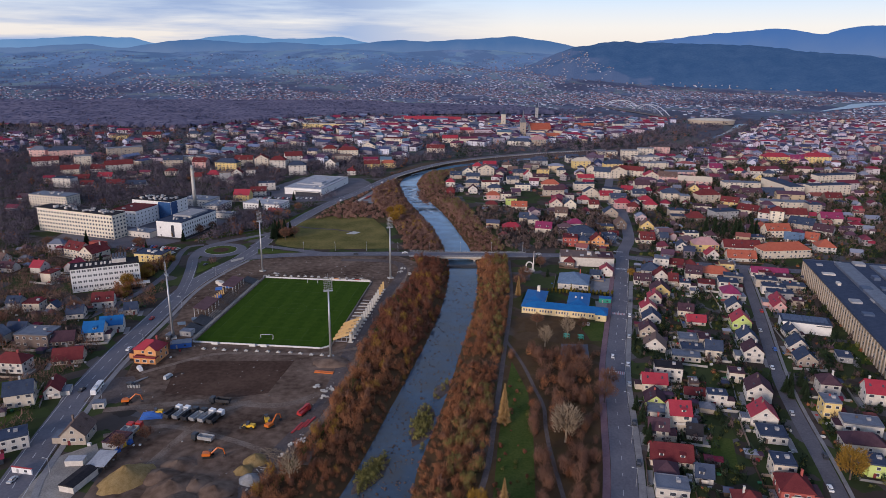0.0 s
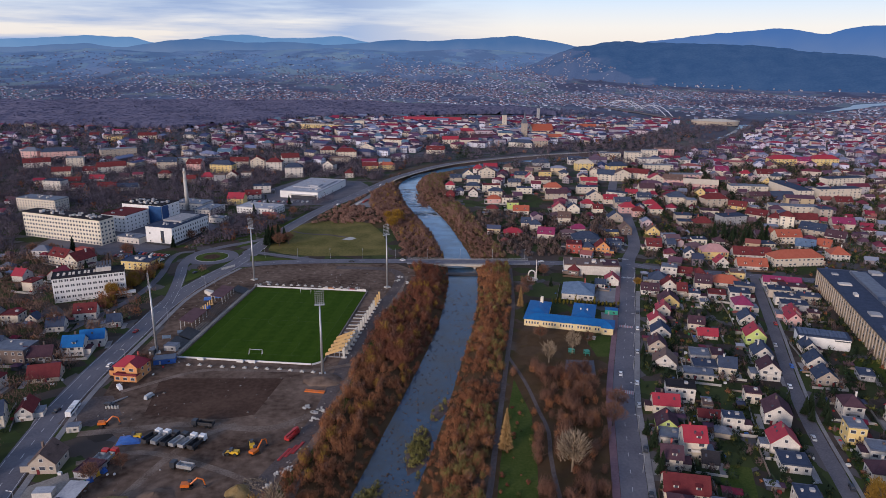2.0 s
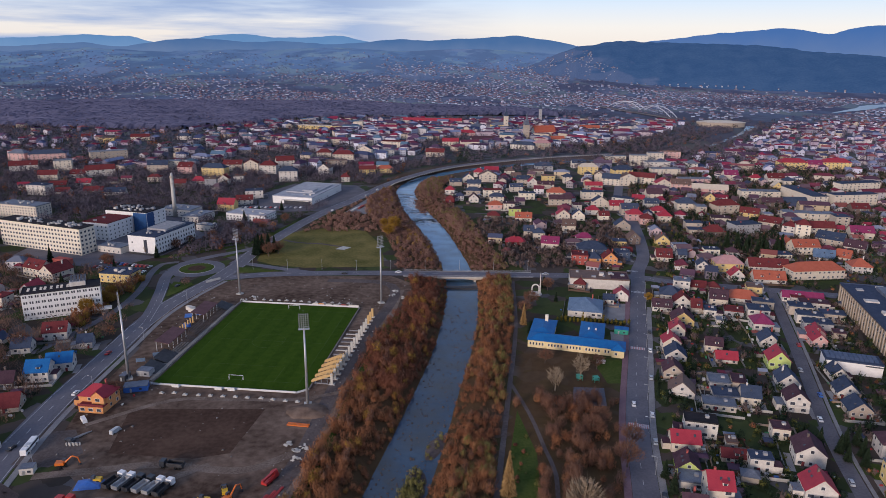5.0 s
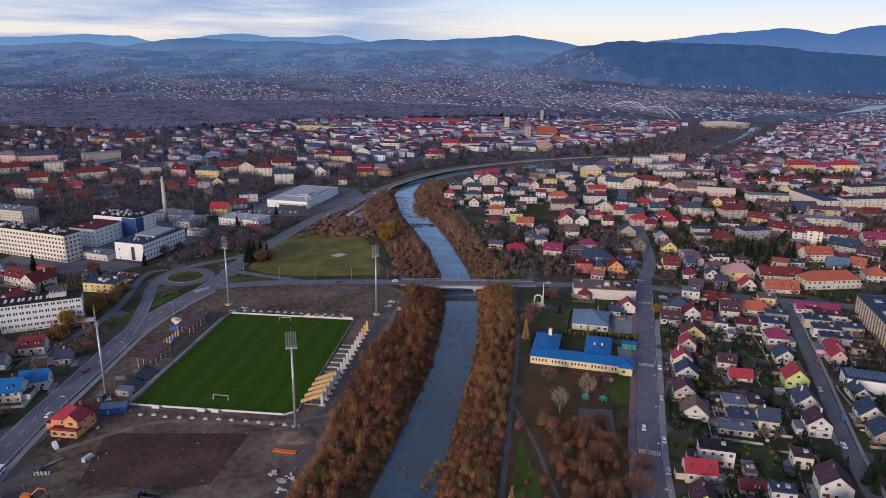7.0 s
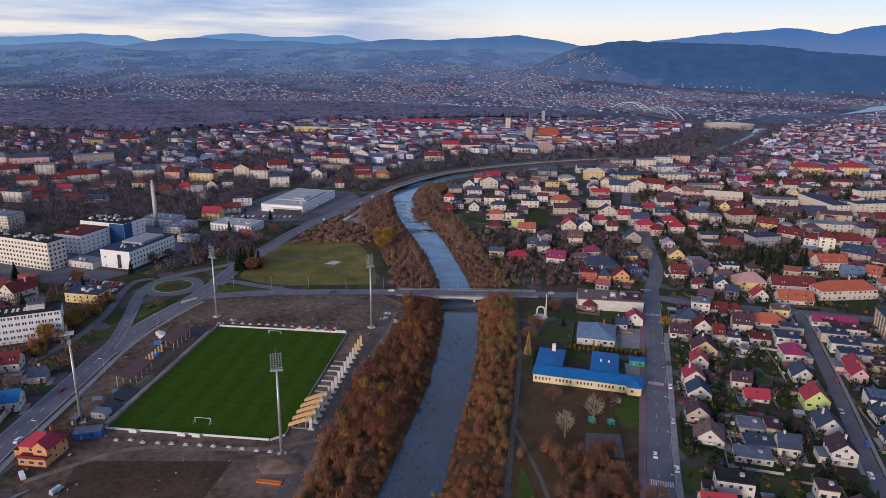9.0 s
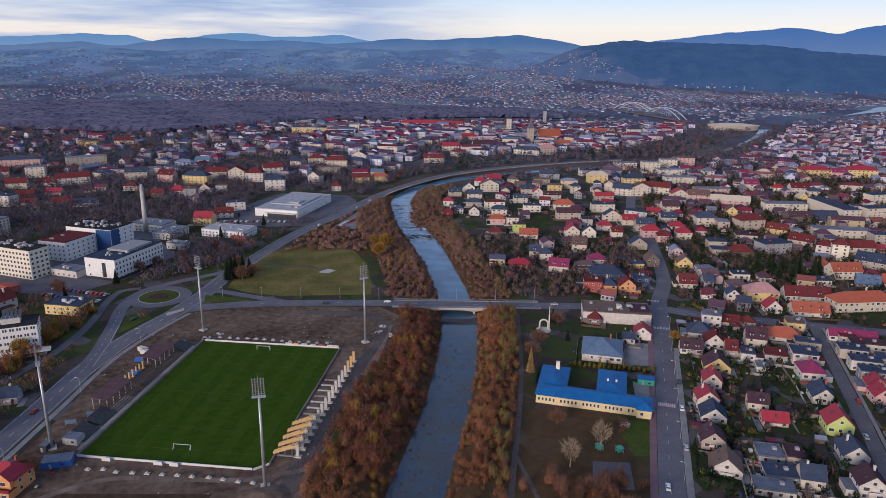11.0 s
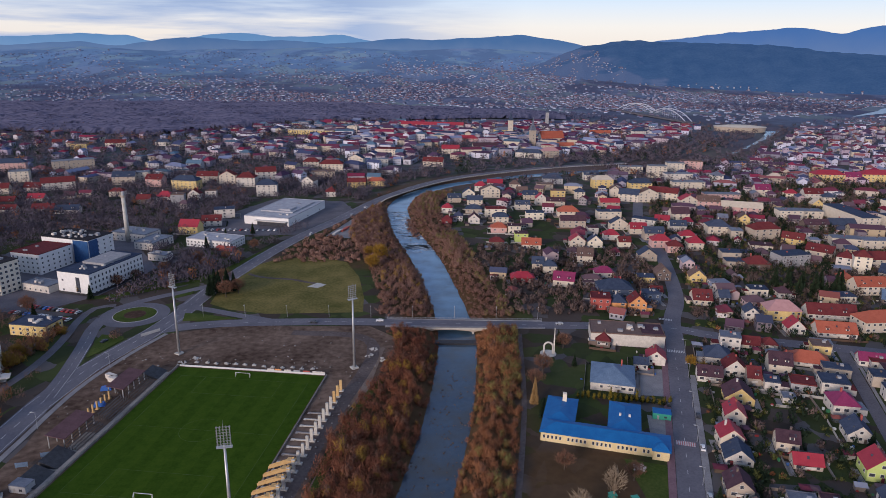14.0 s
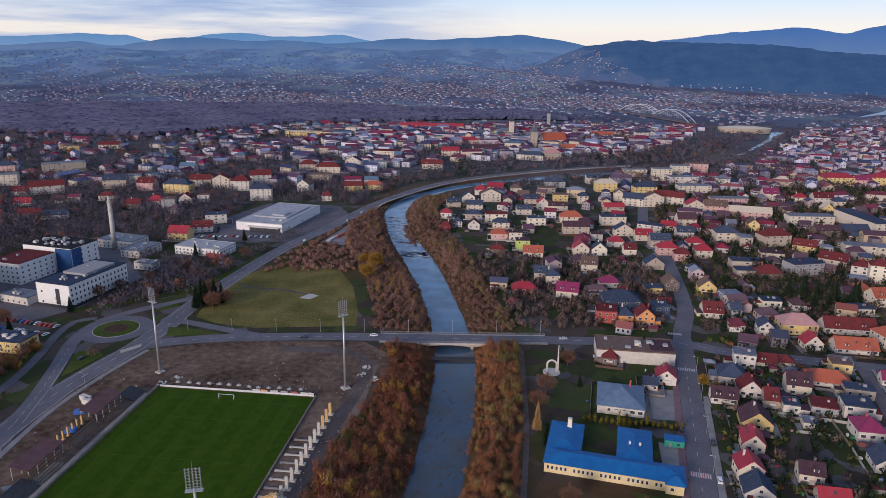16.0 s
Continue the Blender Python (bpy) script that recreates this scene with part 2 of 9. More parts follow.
def part(name, bm, material_, parent, label=""):
    me = bpy.data.meshes.new(name)
    bm.to_mesh(me)
    bm.free()
    me.materials.append(material_)
    ob = new(name, me)
    if parent is not None:
        ob.parent = parent
    return tagged(ob, label)


def base(name, x, y, z, yaw, label, category, group=""):
    ob = new(name)
    ob.empty_display_size = 0.5
    ob.matrix_world = pose(x, y, z, 0, 0, yaw)
    return tagged(ob, label, category, group)


class Shape:
    """Gathers boxes, prisms and tubes into one mesh."""

    def __init__(self):
        self.v, self.f = [], []

    def add(self, verts, faces):
        k = len(self.v)
        self.v += [tuple(p) for p in verts]
        self.f += [tuple(k + i for i in q) for q in faces]
        return self

    def box(self, cx, cy, z0, w, d, h, yaw=0.0, taper=1.0):
        c, s = math.cos(radians(yaw)), math.sin(radians(yaw))
        vs = []
        for z, k in ((z0, 1.0), (z0 + h, taper)):
            for a, b in ((-1, -1), (1, -1), (1, 1), (-1, 1)):
                px, py = a * w / 2 * k, b * d / 2 * k
                vs.append((cx + px * c - py * s, cy + px * s + py * c, z))
        return self.add(vs, ((0, 3, 2, 1), (4, 5, 6, 7), (0, 1, 5, 4), (1, 2, 6, 5), (2, 3, 7, 6), (3, 0, 4, 7)))

    def tube(self, p0, p1, r0, r1, n=8):
        a, b = Vector(p0), Vector(p1)
        q = (b - a).to_track_quat("Z", "Y").to_matrix()
        vs = [a + q @ Vector((r0 * math.cos(t), r0 * math.sin(t), 0)) for t in (math.tau * i / n for i in range(n))]
        vs += [b + q @ Vector((r1 * math.cos(t), r1 * math.sin(t), 0)) for t in (math.tau * i / n for i in range(n))]
        fs = [(i, (i + 1) % n, n + (i + 1) % n, n + i) for i in range(n)]
        fs += [tuple(range(n - 1, -1, -1)), tuple(range(n, 2 * n))]
        return self.add(vs, fs)

    def done(self, name, mat, parent=None, label="", smooth=False):
        return tagged(link(name, self.v, self.f, mat, parent, smooth=smooth), label)


def smooth_line(pts, step=8.0):
    """A Catmull-Rom line through plan points."""
    p = [np.array(q, float) for q in pts]
    p = [2 * p[0] - p[1]] + p + [2 * p[-1] - p[-2]]
    out = []
    for i in range(1, len(p) - 2):
        n = max(2, int(np.linalg.norm(p[i + 1] - p[i]) / step))
        for k in range(n):
            t = k / n
            out.append(0.5 * (2 * p[i] + (p[i + 1] - p[i - 1]) * t + (2 * p[i - 1] - 5 * p[i] + 4 * p[i + 1] - p[i + 2]) * t * t
                              + (3 * p[i] - p[i - 1] - 3 * p[i + 1] + p[i + 2]) * t ** 3))
    out.append(p[-2])
    return out


def sideways(line):
    out = []
    for i in range(len(line)):
        d = line[min(i + 1, len(line) - 1)][:2] - line[max(i - 1, 0)][:2]
        d = d / (np.linalg.norm(d) + 1e-9)
        out.append(np.array((d[1], -d[0])))
    return out


def ribbon(name, pts, width, z, mat, parent=None, off=0.0, thick=0.0, step=8.0):
    """A strip along a plan line; off: metres to its right; thick: a raised slab with sides."""
    line = smooth_line(pts, step)
    side = sideways(line)
    vs, fs = [], []
    for p, s in zip(line, side):
        w = width if len(p) < 3 else p[2]
        a, b = p[:2] + s * (off - w / 2), p[:2] + s * (off + w / 2)
        vs += [(a[0], a[1], z - thick), (a[0], a[1], z), (b[0], b[1], z), (b[0], b[1], z - thick)]
    for i in range(len(line) - 1):
        k = 4 * i
        fs.append((k + 1, k + 2, k + 6, k + 5))
        if thick:
            fs += [(k, k + 1, k + 5, k + 4), (k + 2, k + 3, k + 7, k + 6)]
    return link(name, vs, fs, mat, parent)


def dashes(name, pts, off, width, length, gap, z, mat, parent=None):
    line = smooth_line(pts, 1.0)
    side = sideways(line)
    s, run = Shape(), 0.0
    last, start = None, None
    for p, n in zip(line, side):
        if last is not None:
            run += float(np.linalg.norm(p[:2] - last))
        last = p[:2]
        on = (run % (length + gap)) < length
        q = p[:2] + n * off
        if on and start is None:
            start = q
        elif not on and start is not None:
            d = q - start
            u = np.array((d[1], -d[0])) / (np.linalg.norm(d) + 1e-9) * width / 2
            s.add([(*(start - u), z), (*(start + u), z), (*(q + u), z), (*(q - u), z)], [(0, 1, 2, 3)])
            start = None
    return tagged(s.done(name, mat, parent), kind="" if parent else "structure")


def bulk(name, verts, tris, mat, tint=None, hue=None, label="", category="", parent=None, normals=None):
    """One large mesh from arrays."""
    me = bpy.data.meshes.new(name)
    verts, tris = np.asarray(verts, np.float32), np.asarray(tris, np.int32)
    n = tris.shape[1]
    me.vertices.add(len(verts))
    me.vertices.foreach_set("co", verts.ravel())
    me.loops.add(tris.size)
    me.loops.foreach_set("vertex_index", tris.ravel())
    me.polygons.add(len(tris))
    me.polygons.foreach_set("loop_start", np.arange(0, tris.size, n, dtype=np.int32))
    me.update(calc_edges=True)
    if tint is not None:
        a = me.attributes.new("tint", "FLOAT", "POINT")
        a.data.foreach_set("value", np.asarray(tint, np.float32))
    if hue is not None:
        a = me.attributes.new("hue", "FLOAT_COLOR", "POINT")
        a.data.foreach_set("color", np.asarray(hue, np.float32).ravel())
        me.shade_flat()
    if normals is not None:
        a = me.attributes.new("custom_normal", "FLOAT_VECTOR", "POINT")
        a.data.foreach_set("vector", np.asarray(normals, np.float32).ravel())
    me.materials.append(mat)
    ob = new(name, me)
    ob.parent = parent
    if label:
        tagged(ob, label, category, "", "stuff")
    return ob


# ---- the lie of the land ----
RIVER = smooth_line([(-150, -580, 15), (-120, -330, 15), (-84, -90, 15), (-60, 60, 15), (-42, 140, 15), (-22, 215, 15), (-16, 245, 13), (-4, 300, 13), (8.8, 365, 11.8), (18.8, 420, 12), (26, 490, 12),
                     (26, 545, 12), (18, 610, 12), (6, 680, 13), (-8, 740, 13), (-20, 800, 12), (-27, 870, 12), (-14, 930, 12), (20, 985, 12),
                     (90, 1040, 12), (180, 1085, 14), (330, 1150, 9), (480, 1260, 5), (590, 1400, 5), (680, 1530, 7), (760, 1660, 16)], 14.0)
RIVER_A = np.array(RIVER)
WATER_Z = -4.2
rng = np.random.default_rng(7)


def river_gap(x, y):
    """Metres from the water's edge."""
    x, y = np.atleast_1d(np.asarray(x, float)), np.atleast_1d(np.asarray(y, float))
    best = np.full(x.shape, 1e9)
    for i in range(len(RIVER_A) - 1):
        ax, ay, aw = RIVER_A[i]
        bx, by, bw = RIVER_A[i + 1]
        dx, dy = bx - ax, by - ay
        t = np.clip(((x - ax) * dx + (y - ay) * dy) / (dx * dx + dy * dy), 0, 1)
        best = np.minimum(best, np.hypot(x - ax - t * dx, y - ay - t * dy) - (aw + t * (bw - aw)))
    return best


def land(x, y):
    """Height of the ground: a flat valley floor, the river's bed, and hills that rise far off."""
    x, y = np.atleast_1d(np.asarray(x, float)), np.atleast_1d(np.asarray(y, float))
    z = np.clip(river_gap(x, y), -6, 12)
    bed = np.where(z < 12, -5.5 + np.clip((z + 3) / 12, 0, 1) ** 0.8 * 5.5, 0.0)
    r = np.hypot(x, y - 85)
    a = np.degrees(np.arctan2(x, y - 85))
    start = 2250 + 650 * np.clip((a - 14) / 12, 0, 1)
    far = np.clip((r - start) / (4700 - start), 0, 1.06)
    roll = (np.sin(x / 310 + 0.7) * np.cos(y / 270 + x / 900) * 13 + np.sin(x / 140 + y / 190) * 6) * np.clip(far * 1.6, 0, 1)
    mid = 10 * np.exp(-((a + 2) / 12) ** 2) * np.clip(far * 1.5 - 0.4, 0, 1)
    return bed + far ** 1.75 * 152 + roll + mid


def axis(breaks):
    out = []
    for a, b, s in breaks:
        out += list(np.arange(a, b, s))
    return np.array(out + [breaks[-1][1]], float)


gx = axis([(-4600, -1600, 150), (-1600, -400, 50), (-400, -80, 16), (-80, 90, 4), (90, 400, 16), (400, 800, 12), (800, 1600, 50), (1600, 4600, 150)])
gy = axis([(-600, 100, 20), (100, 1200, 8), (1200, 1800, 12), (1800, 4750, 45)])
GX, GY = np.meshgrid(gx, gy)
GZ = land(GX.ravel(), GY.ravel())
nx, ny = len(gx), len(gy)
quad = np.arange((ny - 1) * nx).reshape(ny - 1, nx)[:, :-1].ravel()
rr = np.hypot(GX.ravel(), GY.ravel() - 85)
keep = np.all([rr[quad + o] < 4700 for o in (0, 1, nx, nx + 1)], axis=0)
quad = quad[keep]
hilly = rr[quad] > np.where(GX.ravel()[quad] > 0.2 * GY.ravel()[quad], 3350, 3000)

# the ground sheet: gardens near by, fields and winter woods further off
M_LAND = material("valley_ground", (0.055, 0.055, 0.038), (0.13, 0.105, 0.088), 0.03, 0.95, 0.15, 9.0)
ln, ll = M_LAND.node_tree.nodes, M_LAND.node_tree.links
l_geo = ln.new("ShaderNodeNewGeometry")
l_vor = ln.new("ShaderNodeTexVoronoi")
l_vor.inputs["Scale"].default_value = 0.012
l_map = ln.new("ShaderNodeMapping")
l_map.inputs["Scale"].default_value = (1.0, 0.55, 1.0)
# far field and wood colours have distance haze painted in as blue
l_ramp = ln.new("ShaderNodeValToRGB")
l_ramp.color_ramp.interpolation = "CONSTANT"
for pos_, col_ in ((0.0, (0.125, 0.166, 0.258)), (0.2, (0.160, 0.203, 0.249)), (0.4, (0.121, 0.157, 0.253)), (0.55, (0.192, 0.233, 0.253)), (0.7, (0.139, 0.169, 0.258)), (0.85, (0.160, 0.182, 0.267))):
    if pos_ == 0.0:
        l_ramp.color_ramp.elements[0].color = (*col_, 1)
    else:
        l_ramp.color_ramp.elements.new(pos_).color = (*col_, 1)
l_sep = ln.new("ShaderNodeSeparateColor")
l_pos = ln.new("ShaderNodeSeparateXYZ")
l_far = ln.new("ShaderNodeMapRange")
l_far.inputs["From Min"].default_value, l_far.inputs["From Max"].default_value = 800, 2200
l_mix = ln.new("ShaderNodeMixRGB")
near_col = ln["Principled BSDF"].inputs["Base Color"].links[0].from_socket
ll.new(l_geo.outputs["Position"], l_map.inputs["Vector"])
ll.new(l_map.outputs["Vector"], l_vor.inputs["Vector"])
ll.new(l_vor.outputs["Color"], l_sep.inputs["Color"])
ll.new(l_sep.outputs["Red"], l_ramp.inputs["Fac"])
ll.new(l_geo.outputs["Position"], l_pos.inputs["Vector"])
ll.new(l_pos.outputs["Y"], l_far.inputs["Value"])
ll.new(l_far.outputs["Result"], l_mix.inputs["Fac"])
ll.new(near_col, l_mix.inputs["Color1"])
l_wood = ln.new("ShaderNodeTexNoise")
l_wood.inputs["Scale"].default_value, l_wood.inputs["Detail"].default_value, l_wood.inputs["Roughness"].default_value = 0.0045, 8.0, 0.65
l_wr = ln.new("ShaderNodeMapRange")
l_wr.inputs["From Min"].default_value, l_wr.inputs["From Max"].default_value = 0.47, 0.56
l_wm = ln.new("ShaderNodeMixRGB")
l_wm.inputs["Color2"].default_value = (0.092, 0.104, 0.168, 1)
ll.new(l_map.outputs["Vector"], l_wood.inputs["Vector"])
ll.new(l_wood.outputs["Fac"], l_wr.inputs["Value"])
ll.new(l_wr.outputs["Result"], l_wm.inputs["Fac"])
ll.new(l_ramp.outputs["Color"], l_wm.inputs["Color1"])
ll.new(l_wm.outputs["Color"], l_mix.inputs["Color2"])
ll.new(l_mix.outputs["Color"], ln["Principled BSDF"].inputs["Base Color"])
# garden plots: lawns, dug beds, gravel
l_plot = ln.new("ShaderNodeTexVoronoi")
l_plot.inputs["Scale"].default_value = 0.085
l_pramp = ln.new("ShaderNodeValToRGB")
l_pramp.color_ramp.interpolation = "CONSTANT"
for pos_, col_ in ((0.0, (0.032, 0.048, 0.016)), (0.25, (0.052, 0.040, 0.033)), (0.45, (0.040, 0.062, 0.018)), (0.58, (0.080, 0.062, 0.056)), (0.78, (0.052, 0.072, 0.022)), (0.87, (0.115, 0.106, 0.110))):
    if pos_ == 0.0:
        l_pramp.color_ramp.elements[0].color = (*col_, 1)
    else:
        l_pramp.color_ramp.elements.new(pos_).color = (*col_, 1)
l_psep = ln.new("ShaderNodeSeparateColor")
l_pmix = ln.new("ShaderNodeMixRGB")
l_pmix.inputs["Fac"].default_value = 0.85
l_bank = ln.new("ShaderNodeAttribute")
l_bank.attribute_name = "tint"
l_bmix = ln.new("ShaderNodeMixRGB")
l_bcol = ln.new("ShaderNodeMixRGB")
l_bcol.inputs["Color1"].default_value, l_bcol.inputs["Color2"].default_value = (0.062, 0.036, 0.020, 1), (0.125, 0.075, 0.038, 1)
l_bn = ln.new("ShaderNodeTexNoise")
l_bn.inputs["Scale"].default_value, l_bn.inputs["Detail"].default_value = 0.22, 5.0
l_warp, l_wadd = ln.new("ShaderNodeTexNoise"), ln.new("ShaderNodeMixRGB")
l_warp.inputs["Scale"].default_value, l_warp.inputs["Detail"].default_value = 0.35, 4.0
l_wadd.blend_type = "LINEAR_LIGHT"
l_wadd.inputs["Fac"].default_value = 4.5
l_wadd.use_clamp = False
ll.new(l_geo.outputs["Position"], l_warp.inputs["Vector"])
ll.new(l_geo.outputs["Position"], l_wadd.inputs["Color1"])
ll.new(l_warp.outputs["Color"], l_wadd.inputs["Color2"])
ll.new(l_wadd.outputs["Color"], l_plot.inputs["Vector"])
ll.new(l_plot.outputs["Color"], l_psep.inputs["Color"])
ll.new(l_psep.outputs["Red"], l_pramp.inputs["Fac"])
ll.new(near_col, l_pmix.inputs["Color1"])
ll.new(l_pramp.outputs["Color"], l_pmix.inputs["Color2"])
ll.new(l_geo.outputs["Position"], l_bn.inputs["Vector"])
ll.new(l_bn.outputs["Fac"], l_bcol.inputs["Fac"])
ll.new(l_bank.outputs["Fac"], l_bmix.inputs["Fac"])
ll.new(l_pmix.outputs["Color"], l_bmix.inputs["Color1"])
ll.new(l_bcol.outputs["Color"], l_bmix.inputs["Color2"])
ll.new(l_bmix.outputs["Color"], l_mix.inputs["Color1"])
g_gap = river_gap(GX.ravel(), GY.ravel())
g_bank = np.clip(1 - (g_gap - 16) / 16, 0, 1)
in_park = (GY.ravel() < 397) & (GY.ravel() > 120) & (GX.ravel() > np.interp(GY.ravel(), [120, 229, 352, 397], [-30, 20, 45, 54])) & (GX.ravel() < np.interp(GY.ravel(), [120, 218, 380], [46, 74, 106]))
g_bank = np.maximum(g_bank, np.where(in_park, 0.9, 0))
scrubby = (GX.ravel() > -140) & (GX.ravel() < 0) & (GY.ravel() > 640) & (GY.ravel() < 900) & (GX.ravel() > np.interp(GY.ravel(), [588, 705, 806, 912], [-130, -104, -67, -28]))
g_bank = np.maximum(g_bank, np.where(scrubby, 0.7, 0))
GV = np.stack([GX.ravel(), GY.ravel(), GZ], 1)
GQ = np.stack([quad, quad + 1, quad + nx + 1, quad + nx], 1)
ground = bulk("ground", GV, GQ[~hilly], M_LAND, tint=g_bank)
tagged(ground, "valley floor of gardens and grass reaching to far hills", "ground", "", "structure")
ground.data.shade_smooth()
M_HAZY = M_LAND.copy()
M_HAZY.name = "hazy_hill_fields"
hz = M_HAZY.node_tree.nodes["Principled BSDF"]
# blue glow on the slopes imitates haze and grows with distance
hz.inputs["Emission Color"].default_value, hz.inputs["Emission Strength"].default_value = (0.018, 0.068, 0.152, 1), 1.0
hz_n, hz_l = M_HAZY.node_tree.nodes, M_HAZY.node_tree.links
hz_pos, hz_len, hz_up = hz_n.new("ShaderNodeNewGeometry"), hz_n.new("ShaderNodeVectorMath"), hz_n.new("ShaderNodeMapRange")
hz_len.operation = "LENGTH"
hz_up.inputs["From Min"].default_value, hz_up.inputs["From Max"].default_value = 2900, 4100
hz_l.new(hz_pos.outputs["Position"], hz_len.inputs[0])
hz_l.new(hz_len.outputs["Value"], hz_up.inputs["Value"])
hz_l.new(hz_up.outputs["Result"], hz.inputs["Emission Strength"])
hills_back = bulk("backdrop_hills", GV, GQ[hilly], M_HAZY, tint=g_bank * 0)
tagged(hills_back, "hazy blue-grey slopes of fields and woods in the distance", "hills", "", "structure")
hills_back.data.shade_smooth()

# river water
M_WATER = material("river_water", (0.030, 0.062, 0.105), (0.046, 0.084, 0.130), 0.05, 0.09, 0.0, 8.0, spec=0.5)
wnod, wlnk = M_WATER.node_tree.nodes, M_WATER.node_tree.links
wv = wnod.new("ShaderNodeTexNoise")
wv.inputs["Scale"].default_value, wv.inputs["Detail"].default_value = 0.9, 3.0
wb = wnod.new("ShaderNodeBump")
wb.inputs["Strength"].default_value, wb.inputs["Distance"].default_value = 0.18, 0.08
wg = wnod.new("ShaderNodeNewGeometry")
wlnk.new(wg.outputs["Position"], wv.inputs["Vector"])
wlnk.new(wv.outputs["Fac"], wb.inputs["Height"])
wlnk.new(wb.outputs["Normal"], wnod["Principled BSDF"].inputs["Normal"])
# upstream, the sky's blue reflection is painted into the base colour in patches
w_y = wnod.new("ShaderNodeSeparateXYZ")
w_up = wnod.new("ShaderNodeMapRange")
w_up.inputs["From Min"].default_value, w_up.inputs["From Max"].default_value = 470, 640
w_gleam = wnod.new("ShaderNodeTexNoise")
w_gleam.inputs["Scale"].default_value, w_gleam.inputs["Detail"].default_value = 0.07, 5.0
w_gleam_range = wnod.new("ShaderNodeMapRange")
w_gleam_range.inputs["From Min"].default_value, w_gleam_range.inputs["From Max"].default_value = 0.05, 0.75
w_gleam_fac = wnod.new("ShaderNodeMath")
w_gleam_fac.operation = "MULTIPLY"
w_gleam_mix = wnod.new("ShaderNodeMixRGB")
w_gleam_mix.inputs["Color2"].default_value = (0.17, 0.35, 0.52, 1)
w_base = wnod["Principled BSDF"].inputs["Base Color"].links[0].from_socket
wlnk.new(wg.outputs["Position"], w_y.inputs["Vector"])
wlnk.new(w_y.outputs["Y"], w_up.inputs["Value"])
wlnk.new(wg.outputs["Position"], w_gleam.inputs["Vector"])
wlnk.new(w_gleam.outputs["Fac"], w_gleam_range.inputs["Value"])
wlnk.new(w_up.outputs["Result"], w_gleam_fac.inputs[0])
wlnk.new(w_gleam_range.outputs["Result"], w_gleam_fac.inputs[1])
wlnk.new(w_gleam_fac.outputs["Value"], w_gleam_mix.inputs["Fac"])
w_shoal, w_sr, w_sm = wnod.new("ShaderNodeTexNoise"), wnod.new("ShaderNodeMapRange"), wnod.new("ShaderNodeMixRGB")
w_shoal.inputs["Scale"].default_value, w_shoal.inputs["Detail"].default_value = 0.055, 6.0
w_sr.inputs["From Min"].default_value, w_sr.inputs["From Max"].default_value = 0.42, 0.68
w_sm.inputs["Color2"].default_value = (0.055, 0.060, 0.062, 1)
wlnk.new(wg.outputs["Position"], w_shoal.inputs["Vector"])
wlnk.new(w_shoal.outputs["Fac"], w_sr.inputs["Value"])
wlnk.new(w_sr.outputs["Result"], w_sm.inputs["Fac"])
wlnk.new(w_base, w_sm.inputs["Color1"])
wlnk.new(w_sm.outputs["Color"], w_gleam_mix.inputs["Color1"])
wlnk.new(w_gleam_mix.outputs["Color"], wnod["Principled BSDF"].inputs["Base Color"])
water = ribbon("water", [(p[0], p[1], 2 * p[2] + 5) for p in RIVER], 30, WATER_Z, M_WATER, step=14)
tagged(water, "calm shallow river reflecting the pale sky", "river", "", "structure")
# pale base colour stands in for mirrored sky as well as broken water
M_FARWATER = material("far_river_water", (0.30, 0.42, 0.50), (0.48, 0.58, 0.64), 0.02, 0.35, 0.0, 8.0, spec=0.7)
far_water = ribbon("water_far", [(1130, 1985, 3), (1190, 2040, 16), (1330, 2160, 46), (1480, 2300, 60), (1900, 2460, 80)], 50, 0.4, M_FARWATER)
tagged(far_water, "wide pale river bending across the far valley", "river", "", "structure")

# ---- roads ----
MAIN = [(-290, -590), (-225, -300), (-172, -40), (-150, 170), (-160, 238), (-170, 320), (-170, 400), (-169, 450), (-161, 490), (-151, 520), (-145, 552), (-141, 590), (-115, 705), (-78, 806), (-39, 912), (35, 1025), (164, 1112), (300, 1165)]
CROSS = [(-152, 521), (-131, 529), (-100, 534.5), (-35, 537), (30, 535), (110, 533), (157, 530), (183, 518), (258, 499), (420, 455), (600, 400)]
QUAY = [(-10, -590), (0, -300), (20, -40), (50, 140), (73.5, 218), (86.5, 275), (97, 322), (120, 400), (139, 465), (152, 510), (162, 545), (180, 592), (201, 695), (206, 765), (230, 860), (262, 960), (300, 1060)]
SECOND = [(70, -590), (80, -300), (98, -40), (128, 130), (156, 219), (178, 306), (212, 405), (244, 500)]
for name_, line_, w_, m_, lab in (
        ("road_main", MAIN, 13, M_ASPHALT, "wide grey asphalt main road along the river valley"),
        ("road_cross", CROSS, 11, M_ASPHALT, "asphalt road leading over the bridge"),
        ("road_quay", QUAY, 10.2, M_ASPHALT, "straight asphalt street beside the park"),
        ("road_second", SECOND, 6.5, M_OLD_ASPHALT, "narrow asphalt street between family houses")):
    z_ = {"road_main": 0.06, "road_cross": 0.10, "road_quay": 0.14, "road_second": 0.08}[name_]
    tagged(ribbon(name_, line_, w_, z_, m_, None, 0.6 if name_ == "road_quay" else 0.0), lab, "road", "", "structure")
dashes("centre_line", MAIN, 0, 0.3, 4, 6, 0.11, M_PAINT)
dashes("edge_line", MAIN, 5.6, 0.25, 40, 1.5, 0.11, M_PAINT)
dashes("edge_line", MAIN, -5.6, 0.25, 40, 1.5, 0.11, M_PAINT)
dashes("centre_line", CROSS, 0, 0.25, 4, 6, 0.16, M_PAINT)
dashes("centre_line", QUAY[:10], 0, 0.2, 3, 9, 0.19, M_PAINT)
